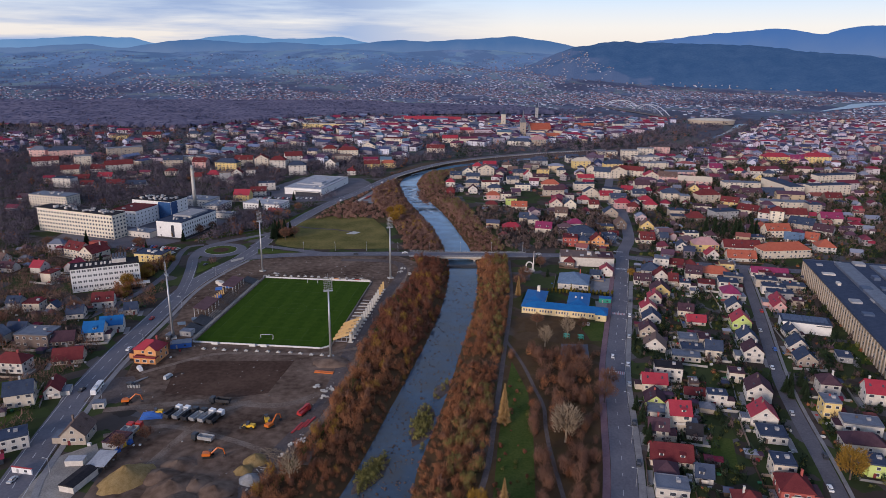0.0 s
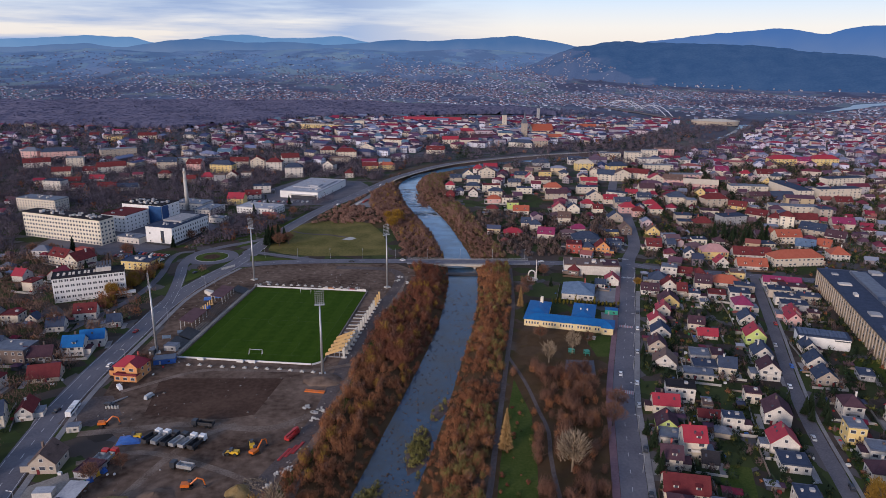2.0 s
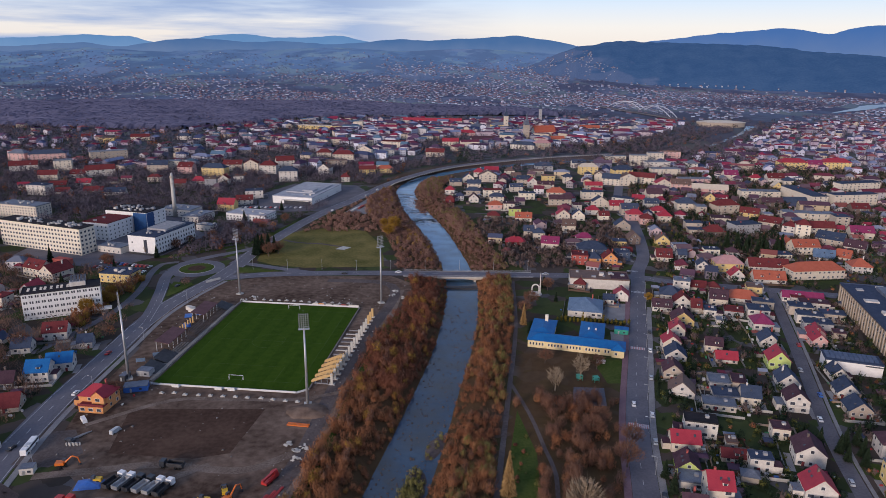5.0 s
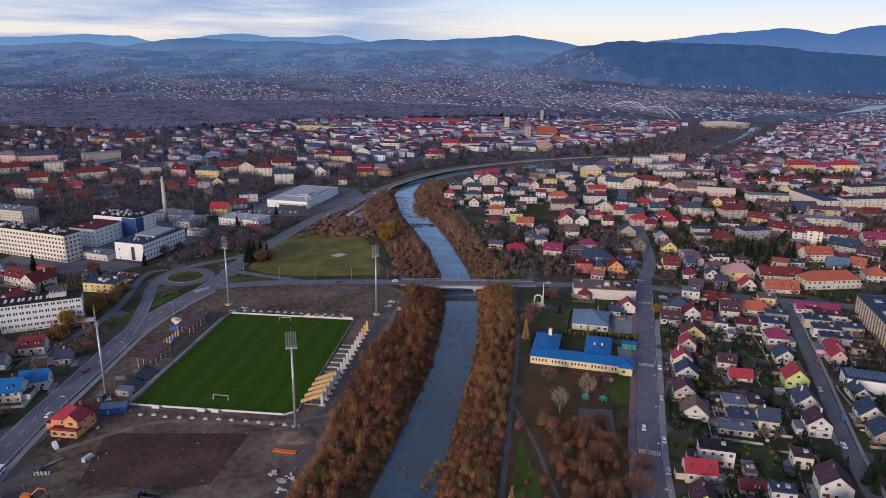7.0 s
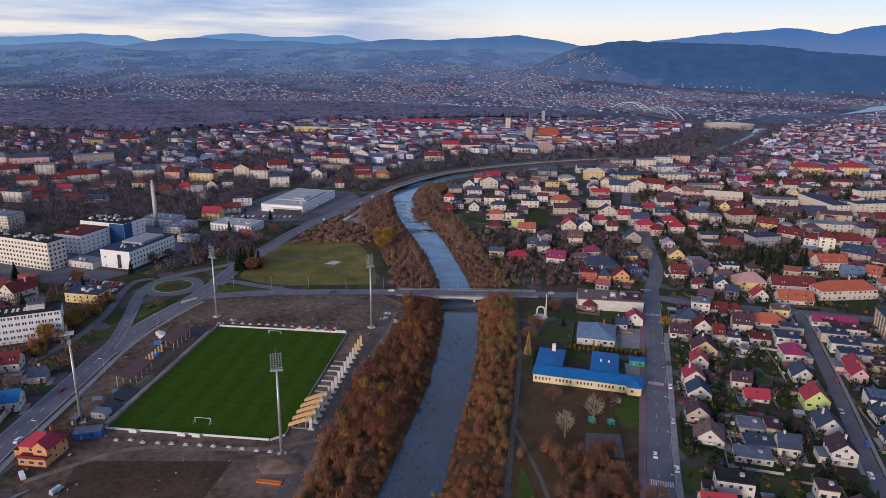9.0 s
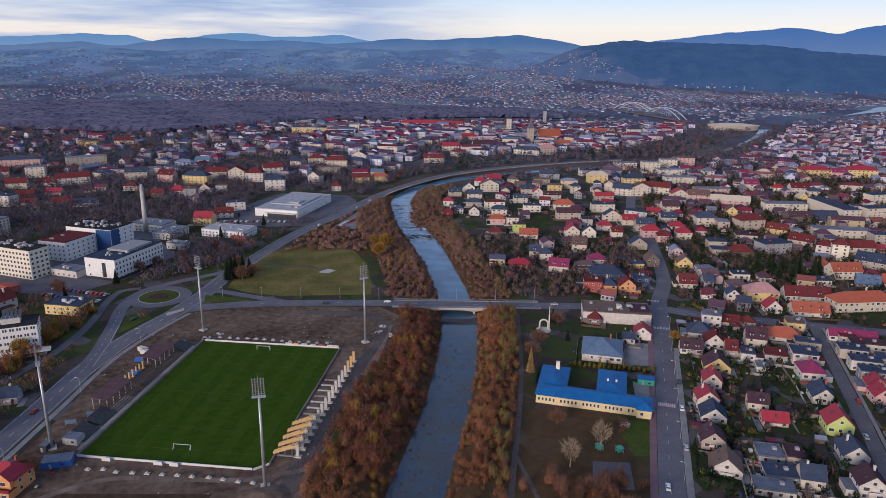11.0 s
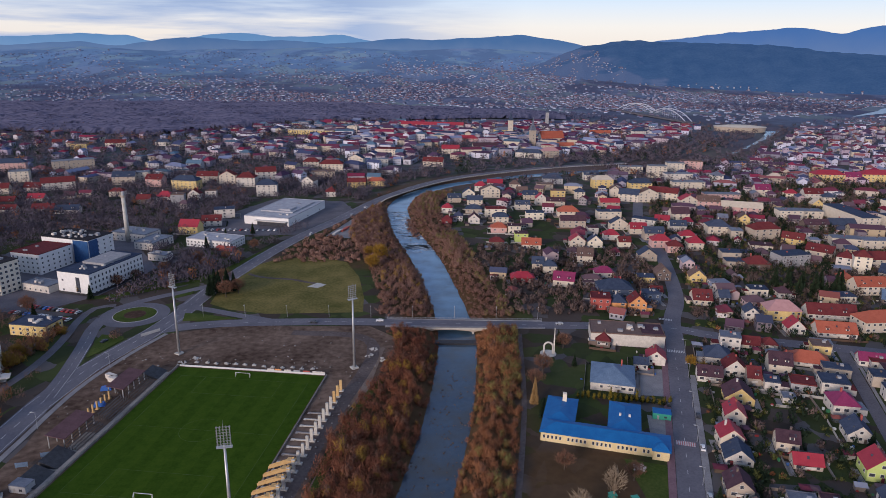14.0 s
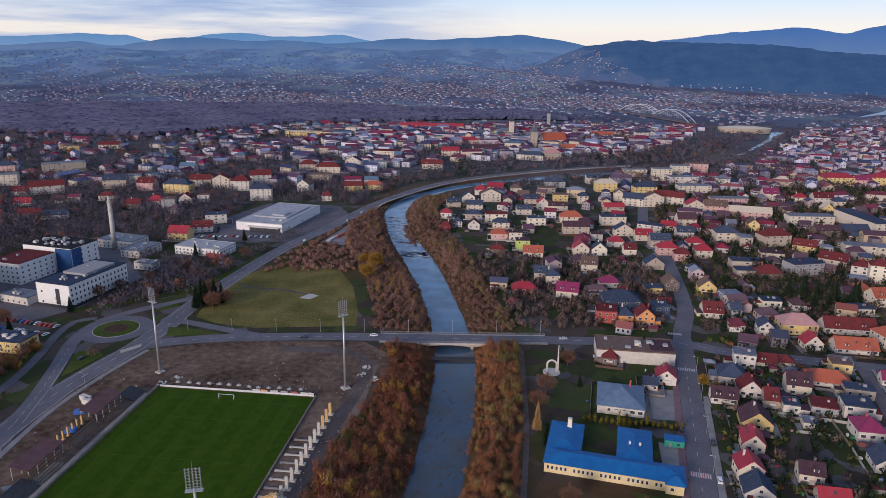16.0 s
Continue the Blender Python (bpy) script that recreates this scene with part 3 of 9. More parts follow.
tagged(ribbon("pavement_main", MAIN[:10], 2.6, 0.18, M_PAVING, None, 9.0, 0.16), "grey paved footway along the main road", "pavement", "", "structure")
tagged(ribbon("pavement_quay", QUAY[:9], 2.8, 0.26, M_PAVING, None, 7.25, 0.16), "pale paved footway with parking bays", "pavement", "", "structure")
tagged(ribbon("cycle_path", QUAY[:10], 3.0, 0.24, M_REDPATH, None, -6.15, 0.14), "reddish paved cycle path beside the street", "path", "", "structure")
tagged(ribbon("pavement_second", SECOND, 1.6, 0.2, M_PAVING, None, 4.6, 0.14), "narrow concrete footway", "pavement", "", "structure")
tagged(ribbon("river_path", [(4, 170), (22, 229), (29, 267), (35, 303), (42, 346), (56, 434), (64, 520)], 2.4, 0.05, M_TRACK), "grey footpath along the river bank", "path", "", "structure")
# ---- houses ----
def window_mesh(w, h):
    """A framed window standing a little proud of the wall, facing -y."""
    s = Shape()
    s.box(0, -0.03, -h / 2, w, 0.14, h)
    vs = s.v + [(-w / 2 + 0.12, -0.104, -h / 2 + 0.12), (w / 2 - 0.12, -0.104, -h / 2 + 0.12), (w / 2 - 0.12, -0.104, h / 2 - 0.12), (-w / 2 + 0.12, -0.104, h / 2 - 0.12)]
    fs = s.f + [(8, 9, 10, 11)]
    me = bpy.data.meshes.new("window")
    me.from_pydata(vs, [], fs)
    me.materials.append(M_FRAME)
    me.materials.append(M_GLASS)
    me.polygons[6].material_index = 1
    return me


WINDOWS = {"narrow": window_mesh(1.05, 1.7), "low": window_mesh(1.6, 0.7), "small": window_mesh(1.5, 1.5), "mid": window_mesh(2.0, 1.8), "wide": window_mesh(2.3, 1.6), "tall": window_mesh(1.4, 2.0)}


def window_at(parent, x, y, z, turn, kind="small"):
    ob = new("window", WINDOWS[kind])
    ob.parent = parent
    ob.matrix_basis = pose(x, y, z, 0, 0, turn)
    return ob


def roof_mesh(kind, w, d, h, rise, over=0.5, th=0.22):
    """Roof slabs with thickness: g ridge front to back, s ridge side to side, h hipped, f flat with a parapet."""
    s = Shape()
    if kind == "f":
        s.box(0, 0, h, w + 0.3, d + 0.3, 0.35)
        for a, b, ww, dd in ((0, -1, w + 0.3, 0.3), (0, 1, w + 0.3, 0.3), (-1, 0, 0.3, d - 0.3), (1, 0, 0.3, d - 0.3)):
            s.box(a * w / 2, b * d / 2, h + 0.35, ww, dd, 0.3)
        return s
    if kind == "h":
        W, D = w / 2 + over, d / 2 + over
        k = max(0.15, abs(W - D))
        if W >= D:
            r0, r1 = (-k, 0, h + rise), (k, 0, h + rise)
            s.add([(-W, -D, h), (W, -D, h), (W, D, h), (-W, D, h), r0, r1], [(0, 1, 5, 4), (1, 2, 5), (2, 3, 4, 5), (3, 0, 4)])
        else:
            r0, r1 = (0, -k, h + rise), (0, k, h + rise)
            s.add([(-W, -D, h), (W, -D, h), (W, D, h), (-W, D, h), r0, r1], [(0, 1, 4), (1, 2, 5, 4), (2, 3, 5), (3, 0, 4, 5)])
        s.add([(-W, -D, h - th), (W, -D, h - th), (W, D, h - th), (-W, D, h - th), (-W, -D, h), (W, -D, h), (W, D, h), (-W, D, h)],
              [(3, 2, 1, 0), (0, 1, 5, 4), (1, 2, 6, 5), (2, 3, 7, 6), (3, 0, 4, 7)])
        return s
    W, D = (w, d) if kind == "g" else (d, w)
    drop = rise * over / (W / 2)
    for sg in (-1, 1):
        x0, x1 = sg * (W / 2 + over), 0.0
        z0, z1 = h - drop + 0.05, h + rise + 0.05
        y0, y1 = -D / 2 - over, D / 2 + over
        vs = []
        for y_ in (y0, y1):
            vs += [(x0, y_, z0), (x1, y_, z1), (x1, y_, z1 + th), (x0, y_, z0 + th)]
        if kind == "s":
            vs = [(q[1], -q[0], q[2]) for q in vs]
        fs = [(0, 1, 2, 3), (7, 6, 5, 4), (3, 2, 6, 7), (0, 3, 7, 4), (0, 4, 5, 1)]
        s.add(vs, fs if sg < 0 else [q[::-1] for q in fs])
    return s


def wall_shape(kind, w, d, h, rise):
    s = Shape().box(0, 0, -0.3, w, d, h + 0.3)
    if kind == "g":
        s.add([(-w / 2, -d / 2, h), (w / 2, -d / 2, h), (0, -d / 2, h + rise), (-w / 2, d / 2, h), (w / 2, d / 2, h), (0, d / 2, h + rise)], [(0, 1, 2), (5, 4, 3)])
    elif kind == "s":
        s.add([(-w / 2, -d / 2, h), (-w / 2, d / 2, h), (-w / 2, 0, h + rise), (w / 2, -d / 2, h), (w / 2, d / 2, h), (w / 2, 0, h + rise)], [(2, 1, 0), (3, 4, 5)])
    return s


WORD = {"red": "red", "dred": "dark maroon", "plum": "plum-brown", "slate": "slate-blue", "steelblue": "steel-blue metal", "magenta": "magenta", "lead": "grey metal", "brown": "brown", "orange": "orange tile",
        "black": "black", "blue": "bright blue", "pink": "faded pink", "cream": "pale", "white": "white", "bright": "white", "ivory": "ivory", "yellow": "yellow", "beige": "beige", "grey": "grey", "lime": "lime-green"}
FORM = {"g": "gabled", "s": "pitched", "h": "hipped", "f": "flat"}
lots = []      # x, y, yaw, width and depth of each house
plots = []     # x, y, radius of all that is built, so that trees and other houses keep clear


def house(x, y, yaw, w, d, h, kind, roof, wall, detail=2, name="house", category="house", label=""):
    plots.append((x, y, 0.5 * math.hypot(w, d)))
    lots.append((x, y, yaw, w, d))
    h *= 0.86 if kind != "f" else 0.95
    if h <= 4 and w * d < 90 and kind == "f" and not label:
        name, category, label = "garage", "garage", f"low {WORD[wall]} garage with a flat {WORD[roof]} roof"
    if h >= 8.5 and w >= 18 and not label:
        name, category, label = "apartment_building", "apartment block", f"{WORD[wall]} apartment block with a {FORM[kind]} {WORD[roof]} roof"
    b = base(name, x, y, 0, yaw, label or f"{WORD[wall]} rendered house with a {FORM[kind]} {WORD[roof]} roof", category, "houses of the town")
    rise = 0 if kind == "f" else min(5.2, (w if kind == "g" else d if kind == "s" else min(w, d)) * random.uniform(0.38, 0.47))
    wall_shape(kind, w, d, h, rise).done("wall", WALL[wall], b)
    roof_mesh(kind, w, d, h, rise).done("roof", ROOF[roof], b)
    if detail > 0 and h > 3.2:
        cx, cy = random.uniform(-0.25, 0.25) * w, random.uniform(0.0, 0.3) * d
        Shape().box(cx, cy, h - 0.5, 0.7, 0.9, rise + 1.5).box(cx, cy, h + rise + 1.0, 0.9, 1.1, 0.14).done("chimney", WALL[random.choice(("brown", "white", "red"))], b)
    floors = max(1, int(h / 2.7))
    n = max(1, int(w / (3.4 if detail > 1 else 5.2)))
    for fl in range(floors):
        z = h / floors * (fl + 0.55)
        for i in range(n):
            if random.random() < 0.9:
                window_at(b, (i + 0.5) / n * w - w / 2, -d / 2, z, 0, random.choice(("small", "small", "wide")))
        if detail > 1:
            side = 1 if x < 0 else -1
            m = max(1, int(d / 4.5))
            for i in range(m):
                window_at(b, side * w / 2, (i + 0.5) / m * d - d / 2, z, 90 * side)
    if kind == "g" and detail > 0 and rise > 2.2:
        window_at(b, 0, -d / 2, h + rise * 0.3, 0)
    if detail > 1 and random.random() < 0.5 and h > 3.6:
        sg, aw, ad = random.choice((-1, 1)), random.uniform(3, 4.5), d * random.uniform(0.45, 0.75)
        ax_, ah = sg * (w / 2 + aw / 2 - 0.05), min(3.0, h * 0.6)
        Shape().box(ax_, -d * 0.05, -0.3, aw, ad, ah + 0.3).done("annex", WALL[wall], b)
        Shape().box(ax_, -d * 0.05, ah, aw + 0.3, ad + 0.3, 0.2).done("annex_roof", ROOF[random.choice(("lead", "plum", "dred"))], b)
    if detail > 0 and kind == "s" and rise > 2 and random.random() < 0.6:
        for q in ((-0.25, 0.25) if w > 11 else (random.uniform(-0.2, 0.2),)):
            zz, yy = h + rise * 0.18, -d * 0.36
            Shape().box(q * w, yy + 0.8, zz, 1.9, 2.4, 1.5).done("dormer", WALL[wall], b)
            Shape().add([(q * w - 1.2, yy - 0.6, zz + 1.4), (q * w + 1.2, yy - 0.6, zz + 1.4), (q * w + 1.2, yy + 2.4, zz + 1.9), (q * w - 1.2, yy + 2.4, zz + 1.9), (q * w - 1.2, yy - 0.6, zz + 1.6), (q * w + 1.2, yy - 0.6, zz + 1.6), (q * w + 1.2, yy + 2.4, zz + 2.1), (q * w - 1.2, yy + 2.4, zz + 2.1)],
                        [(3, 2, 1, 0), (4, 5, 6, 7), (0, 1, 5, 4), (1, 2, 6, 5), (2, 3, 7, 6), (3, 0, 4, 7)]).done("dormer_roof", ROOF[roof], b)
            window_at(b, q * w, yy - 0.4, zz + 0.75, 0)
    if detail > 1 and rise > 2 and kind in "gs":
        span, along = (w, d) if kind == "g" else (d, w)
        for q in random.sample((-0.3, 0.0, 0.3), random.choice((0, 1, 2, 2))):
            sg = (-1 if x > 0 else 1) if kind == "g" else -1
            slope, f_ = math.degrees(math.atan2(rise, span / 2)), 0.45
            zz, off = h + rise * (1 - f_) + 0.30, sg * span / 2 * f_
            sk = Shape().box(0, 0, 0, 0.9, 1.3, 0.08).done("roof_window", M_GLASS, b)
            sk.matrix_basis = pose(off, q * along, zz, 0, sg * slope, 90) if kind == "g" else pose(q * along, off, zz, slope, 0, 0)
    if detail > 1:
        dx = random.uniform(-0.3, 0.3) * w
        Shape().box(dx, -d / 2 - 0.07, 0, 1.1, 0.16, 2.1).done("door", WALL[random.choice(("brown", "grey", "dred"))], b)
        if kind != "f" and random.random() < 0.5:
            Shape().box(0, -d / 2 - 0.7, h * 0.5, w * 0.4, 1.3, 0.18).box(0, -d / 2 - 1.3, h * 0.5 + 0.18, w * 0.4, 0.08, 0.9).done("balcony", WALL["white"], b)
        if kind == "f":
            Shape().box(w * 0.2, d * 0.1, h + 0.35, 1.6, 1.6, 1.0).done("roof_hatch", WALL["grey"], b)
    return b


# family houses between the river road, the second street and the factory
house(167.5, 487.2, -16, 13.1, 13, 4.7, "h", "slate", "white")
house(154.6, 464.8, -13, 11.8, 9, 4.1, "s", "plum", "white")
house(169.9, 471.1, -13, 10.9, 10, 5.2, "g", "dred", "white")
house(175.6, 461.9, -12, 6.3, 10, 5.1, "s", "dred", "beige")
house(160.4, 443.4, -14, 13.2, 12, 3.9, "g", "plum", "yellow")
house(150.1, 423.6, -15, 8.7, 10, 5.8, "g", "red", "cream")
house(193.5, 505.3, -15, 10.4, 8, 3.0, "s", "dred", "cream")
house(204.1, 504.4, -9, 7.7, 8, 3.4, "h", "dred", "cream")
house(180.8, 502.9, -18, 11.0, 9, 8.3, "f", "lead", "white")
house(215.7, 484.3, -17, 20.9, 12, 3.0, "h", "orange", "white")
house(229.6, 497.8, -14, 9.7, 9, 5.5, "f", "brown", "yellow")
house(182.4, 455.6, -17, 7.2, 8, 4.7, "f", "slate", "white")
house(184.2, 441.8, -15, 5.7, 6, 3.0, "f", "lead", "white")
house(211.6, 452.6, -15, 12.7, 11, 6.6, "f", "slate", "white")
house(205.2, 433.8, -10, 11.3, 12, 6.2, "h", "magenta", "white")
house(198.4, 410.4, -14, 10.2, 11, 4.4, "g", "slate", "white")
house(250.5, 479.0, -15, 8.5, 9, 4.9, "f", "dred", "white")
house(140.1, 404.6, -8, 9.7, 9, 6.2, "g", "red", "cream")
house(138.7, 392.9, -13, 10.9, 10, 3.4, "g", "slate", "white")
house(129.6, 371.1, -12, 9.5, 10, 5.1, "g", "plum", "beige")
house(127.9, 352.3, -19, 12.1, 10, 3.5, "g", "brown", "white")
house(140.7, 338.5, -15, 14.6, 8, 3.0, "f", "lead", "cream")
house(150.1, 361.9, -12, 10.0, 10, 3.0, "f", "lead", "grey")
house(158.8, 359.3, -15, 6.6, 10, 4.5, "f", "plum", "beige")
house(147.2, 347.2, -11, 11.7, 9, 3.4, "f", "slate", "grey")
house(157.3, 343.3, -15, 8.6, 9, 5.7, "s", "slate", "cream")
house(176.7, 338.1, -13, 10.1, 10, 6.9, "g", "plum", "white")
house(184.5, 361.5, -13, 10.0, 11, 4.2, "g", "slate", "white")
house(189.9, 382.6, -13, 10.9, 11, 6.2, "g", "red", "lime")
house(163.3, 402.1, -16, 9.0, 8, 5.4, "s", "plum", "cream")
house(164.9, 388.6, -11, 11.0, 7, 3.0, "s", "red", "beige")
house(226.2, 409.1, -10, 8.0, 9, 5.4, "g", "red", "pink")
house(214.5, 369.4, -10, 7.7, 10, 4.2, "g", "slate", "white")
house(208.6, 351.1, -13, 10.4, 10, 3.7, "g", "slate", "white")
house(203.3, 332.9, -11, 10.3, 10, 4.2, "g", "slate", "beige")
house(157.0, 313.2, -14, 7.3, 7, 5.6, "f", "plum", "cream")
house(160.3, 296.0, -17, 11.3, 12, 6.4, "g", "plum", "white")
house(151.2, 272.1, -13, 11.2, 10, 5.7, "g", "red", "white")
house(149.1, 258.9, -13, 11.2, 10, 3.7, "f", "slate", "white")
house(112.1, 304.7, -9, 11.7, 9, 5.5, "s", "red", "cream")
house(122.7, 315.4, -14, 13.6, 8, 7.9, "f", "black", "white")
house(132.0, 304.6, -12, 4.4, 6, 4.0, "f", "brown", "beige")
house(107.7, 289.0, -12, 9.1, 10, 3.8, "g", "plum", "lime")
house(111.8, 269.5, -8, 9.0, 11, 9.5, "s", "red", "cream")
house(106.0, 279.6, -14, 9.1, 8, 3.0, "f", "lead", "white")
house(99.9, 260.8, -13, 8.3, 9, 6.4, "s", "plum", "cream")
house(116.1, 261.2, -15, 6.2, 8, 3.0, "s", "black", "white")
house(129.5, 296.0, -12, 9.8, 6, 3.0, "s", "dred", "beige")
house(137.3, 289.5, -12, 8.8, 6, 6.1, "f", "slate", "white")
house(196.9, 300.3, -13, 9.0, 10, 7.6, "h", "plum", "white")
house(185.4, 278.7, -13, 7.3, 9, 8.5, "f", "lead", "yellow")
house(226.9, 337.0, -18, 7.3, 9, 3.3, "f", "slate", "grey")
house(99.4, 242.9, -11, 16.4, 11, 3.7, "s", "dred", "cream")
house(94.2, 232.5, -14, 8.8, 9, 3.6, "h", "plum", "cream")
house(92.7, 221.6, -12, 12.0, 9, 4.3, "f", "lead", "white")
house(108.4, 230.5, -14, 6.6, 8, 3.3, "s", "slate", "white")
house(140.0, 232.1, -12, 8.3, 9, 7.6, "f", "slate", "cream")
house(138.8, 220.3, -12, 11.5, 11, 5.2, "h", "dred", "red")
house(191.9, 265.1, -16, 15.7, 9, 5.1, "f", "lead", "white")
house(183.5, 250.6, -13, 15.8, 9, 5.1, "h", "plum", "white")
house(178.5, 233.9, -17, 6.6, 9, 5.9, "f", "slate", "lime")
house(214.3, 291.7, -15, 9.1, 10, 7.3, "s", "red", "white")
house(231, 420, -18, 9.5, 8.8, 5, "g", "red", "pink")
house(245, 420, -18, 6.6, 6.4, 4, "f", "plum", "beige")
house(223, 470, -17, 13.2, 7.4, 5, "f", "slate", "beige")
house(232, 501, -17, 10.6, 7.4, 5, "f", "lead", "cream")
# north of the cross street and up to the old town
house(110, 506, -16, 7.9, 8.4, 5, "h", "dred", "brown")
house(133, 484, -14, 9.7, 9.3, 5, "g", "red", "white")
house(104, 461, -14, 21, 23, 5, "h", "steelblue", "white")
house(123, 477, -14, 7, 6.5, 4, "s", "slate", "white")
house(26, 835, -8, 11.0, 9, 5.9, "h", "red", "white", 1)
house(25, 785, -8, 9.7, 8, 5.5, "h", "dred", "dred", 1)
house(34, 881, 6, 14.3, 9, 6.8, "s", "slate", "beige", 1)
house(67, 947, -3, 13.8, 10, 7.4, "h", "red", "white", 1)
house(51, 906, 1, 14.0, 9, 7.0, "g", "slate", "ivory", 1)
house(76, 911, -2, 21.7, 10, 10.6, "g", "brown", "cream", 1)
house(86, 972, -4, 18.7, 9, 6.0, "s", "red", "cream", 1)
house(56, 871, -1, 16.7, 9, 6.8, "s", "slate", "cream", 1)
house(53, 831, -5, 16.6, 9, 5.8, "h", "slate", "beige", 1)
house(51, 788, -4, 10.8, 9, 6.2, "g", "plum", "white", 1)
house(74, 816, 3, 20.7, 10, 8.9, "f", "dred", "ivory", 1)
house(77, 794, -5, 15.8, 9, 6.8, "h", "slate", "cream", 1)
house(109, 959, -8, 13.3, 10, 7.5, "h", "brown", "cream", 1)
house(114, 927, 2, 12.2, 9, 6.5, "s", "brown", "brown", 1)
house(120, 900, -4, 15.8, 10, 7.0, "s", "slate", "beige", 1)
house(145, 956, -1, 19.1, 10, 7.4, "f", "brown", "beige", 1)
house(161, 997, -1, 24.5, 14, 8.5, "h", "slate", "grey", 1)
house(128, 874, 1, 11.5, 9, 8.8, "g", "red", "white", 1)
house(105, 849, 2, 15.0, 9, 7.2, "s", "slate", "cream", 1)
house(112, 807, 0, 17.3, 10, 7.5, "f", "slate", "ivory", 1)
house(154, 916, -4, 16.1, 10, 7.8, "f", "brown", "yellow", 1)
house(177, 906, -3, 11.1, 10, 9.9, "h", "slate", "cream", 1)
house(148, 822, -2, 21.3, 12, 6.4, "h", "orange", "cream", 1)
house(144, 776, -0, 23.8, 9, 8.5, "s", "plum", "beige", 1)
house(143, 868, -2, 19.9, 9, 6.7, "s", "plum", "cream", 1)
house(158, 753, -4, 9.7, 10, 6.5, "f", "plum", "white", 1)
house(150, 708, -5, 12.3, 9, 6.6, "g", "slate", "ivory", 1)
house(135, 709, -3, 12.9, 10, 7.2, "g", "red", "cream", 1)
house(133, 667, -9, 12.0, 11, 6.8, "s", "brown", "cream", 1)
house(72, 756, -2, 14.4, 9, 5.9, "h", "orange", "pink", 1)
house(66, 707, -5, 12.4, 8, 6.1, "h", "dred", "brown", 1)
house(86, 754, -1, 11.5, 9, 7.1, "f", "plum", "cream", 1)
house(89, 725, -1, 11.6, 9, 7.9, "f", "plum", "lime", 1)
house(95, 703, -6, 15.9, 10, 5.0, "s", "orange", "cream", 1)
house(92, 643, -9, 8.7, 9, 7.6, "s", "slate", "beige", 1)
house(100, 638, 0, 10.1, 9, 7.0, "h", "slate", "cream", 1)
house(106, 609, -15, 14.7, 11, 5.8, "s", "magenta", "cream", 1)
house(77, 617, -3, 16.7, 9, 4.4, "h", "red", "dred", 1)
house(139, 629, -2, 13.7, 9, 4.9, "h", "magenta", "white", 1)
house(122, 566, -9, 12.5, 12, 8.0, "f", "dred", "red", 2)
house(133, 564, -4, 9.2, 10, 6.6, "h", "slate", "orange", 2)
house(144, 560, -2, 10.8, 10, 7.9, "g", "dred", "orange", 2)
house(137, 590, -3, 22.9, 16, 7.4, "h", "slate", "slate", 2)
house(158, 575, 5, 10.0, 10, 7.6, "f", "slate", "slate", 2)
house(167, 618, -6, 11.9, 9, 4.4, "f", "slate", "yellow", 1)
house(181, 624, -3, 10.7, 10, 6.8, "g", "brown", "brown", 1)
house(166, 590, -2, 7.9, 7, 3.7, "s", "dred", "ivory", 2)
house(205, 619, -11, 11.7, 11, 5.8, "g", "brown", "yellow", 1)
house(192, 576, -9, 12.1, 14, 4.5, "s", "dred", "cream", 2)
house(184, 672, -2, 14.2, 10, 5.8, "g", "slate", "beige", 1)
house(170, 733, -2, 12.7, 10, 6.3, "h", "red", "white", 1)
house(176, 711, -1, 10.2, 8, 5.6, "s", "dred", "ivory", 1)
house(187, 812, 2, 23.9, 10, 8.2, "f", "slate", "cream", 1)
house(201, 865, -0, 20.6, 9, 6.7, "s", "red", "beige", 1)
house(220, 921, -8, 9.7, 12, 10.7, "g", "brown", "cream", 1)
house(231, 897, -22, 21.8, 14, 9.8, "s", "slate", "cream", 1)
house(218, 973, 4, 25.1, 12, 12.0, "h", "cream", "yellow", 1)
house(215, 1025, 5, 19.4, 10, 8.7, "s", "slate", "white", 1)
house(261, 961, 2, 27.0, 13, 10.4, "h", "slate", "yellow", 1)
house(250, 894, 2, 22.2, 12, 11.7, "g", "brown", "cream", 1)
house(273, 908, -28, 33.2, 12, 10.0, "s", "dred", "cream", 1)
house(216, 786, -31, 22.7, 10, 6.8, "f", "slate", "white", 1)
house(233, 787, -17, 13.4, 10, 6.8, "s", "red", "ivory", 1)
house(255, 804, -1, 17.7, 12, 10.0, "s", "plum", "cream", 1)
house(200, 755, -3, 14.8, 10, 6.5, "s", "red", "cream", 1)
house(208, 734, -0, 17.3, 10, 8.0, "s", "slate", "beige", 1)
house(207, 711, -2, 16.1, 11, 7.7, "h", "red", "pink", 1)
house(214, 695, -6, 12.4, 10, 7.1, "h", "dred", "pink", 1)
house(240, 764, -3, 15.0, 10, 7.1, "s", "slate", "white", 1)
house(237, 730, -3, 14.3, 10, 6.8, "h", "red", "ivory", 1)
house(186, 770, 1, 16.5, 9, 7.2, "g", "slate", "cream", 1)
house(282, 1078, 1, 31.1, 12, 10.0, "f", "lead", "cream", 1)
house(309, 1049, -2, 24.2, 12, 16.0, "f", "lead", "cream", 1)
house(346, 1086, -1, 23.5, 12, 14.2, "f", "lead", "cream", 1)
house(378, 1112, -11, 29.9, 12, 12.9, "f", "brown", "pink", 1)
house(328, 1022, 3, 35.5, 12, 10.3, "f", "lead", "white", 1)
house(323, 971, 1, 39.6, 12, 9.0, "f", "lead", "cream", 1)
house(376, 1015, 1, 14.2, 12, 11.0, "h", "lead", "white", 1)
house(394, 927, -5, 17.4, 13, 10.7, "s", "magenta", "cream", 1)
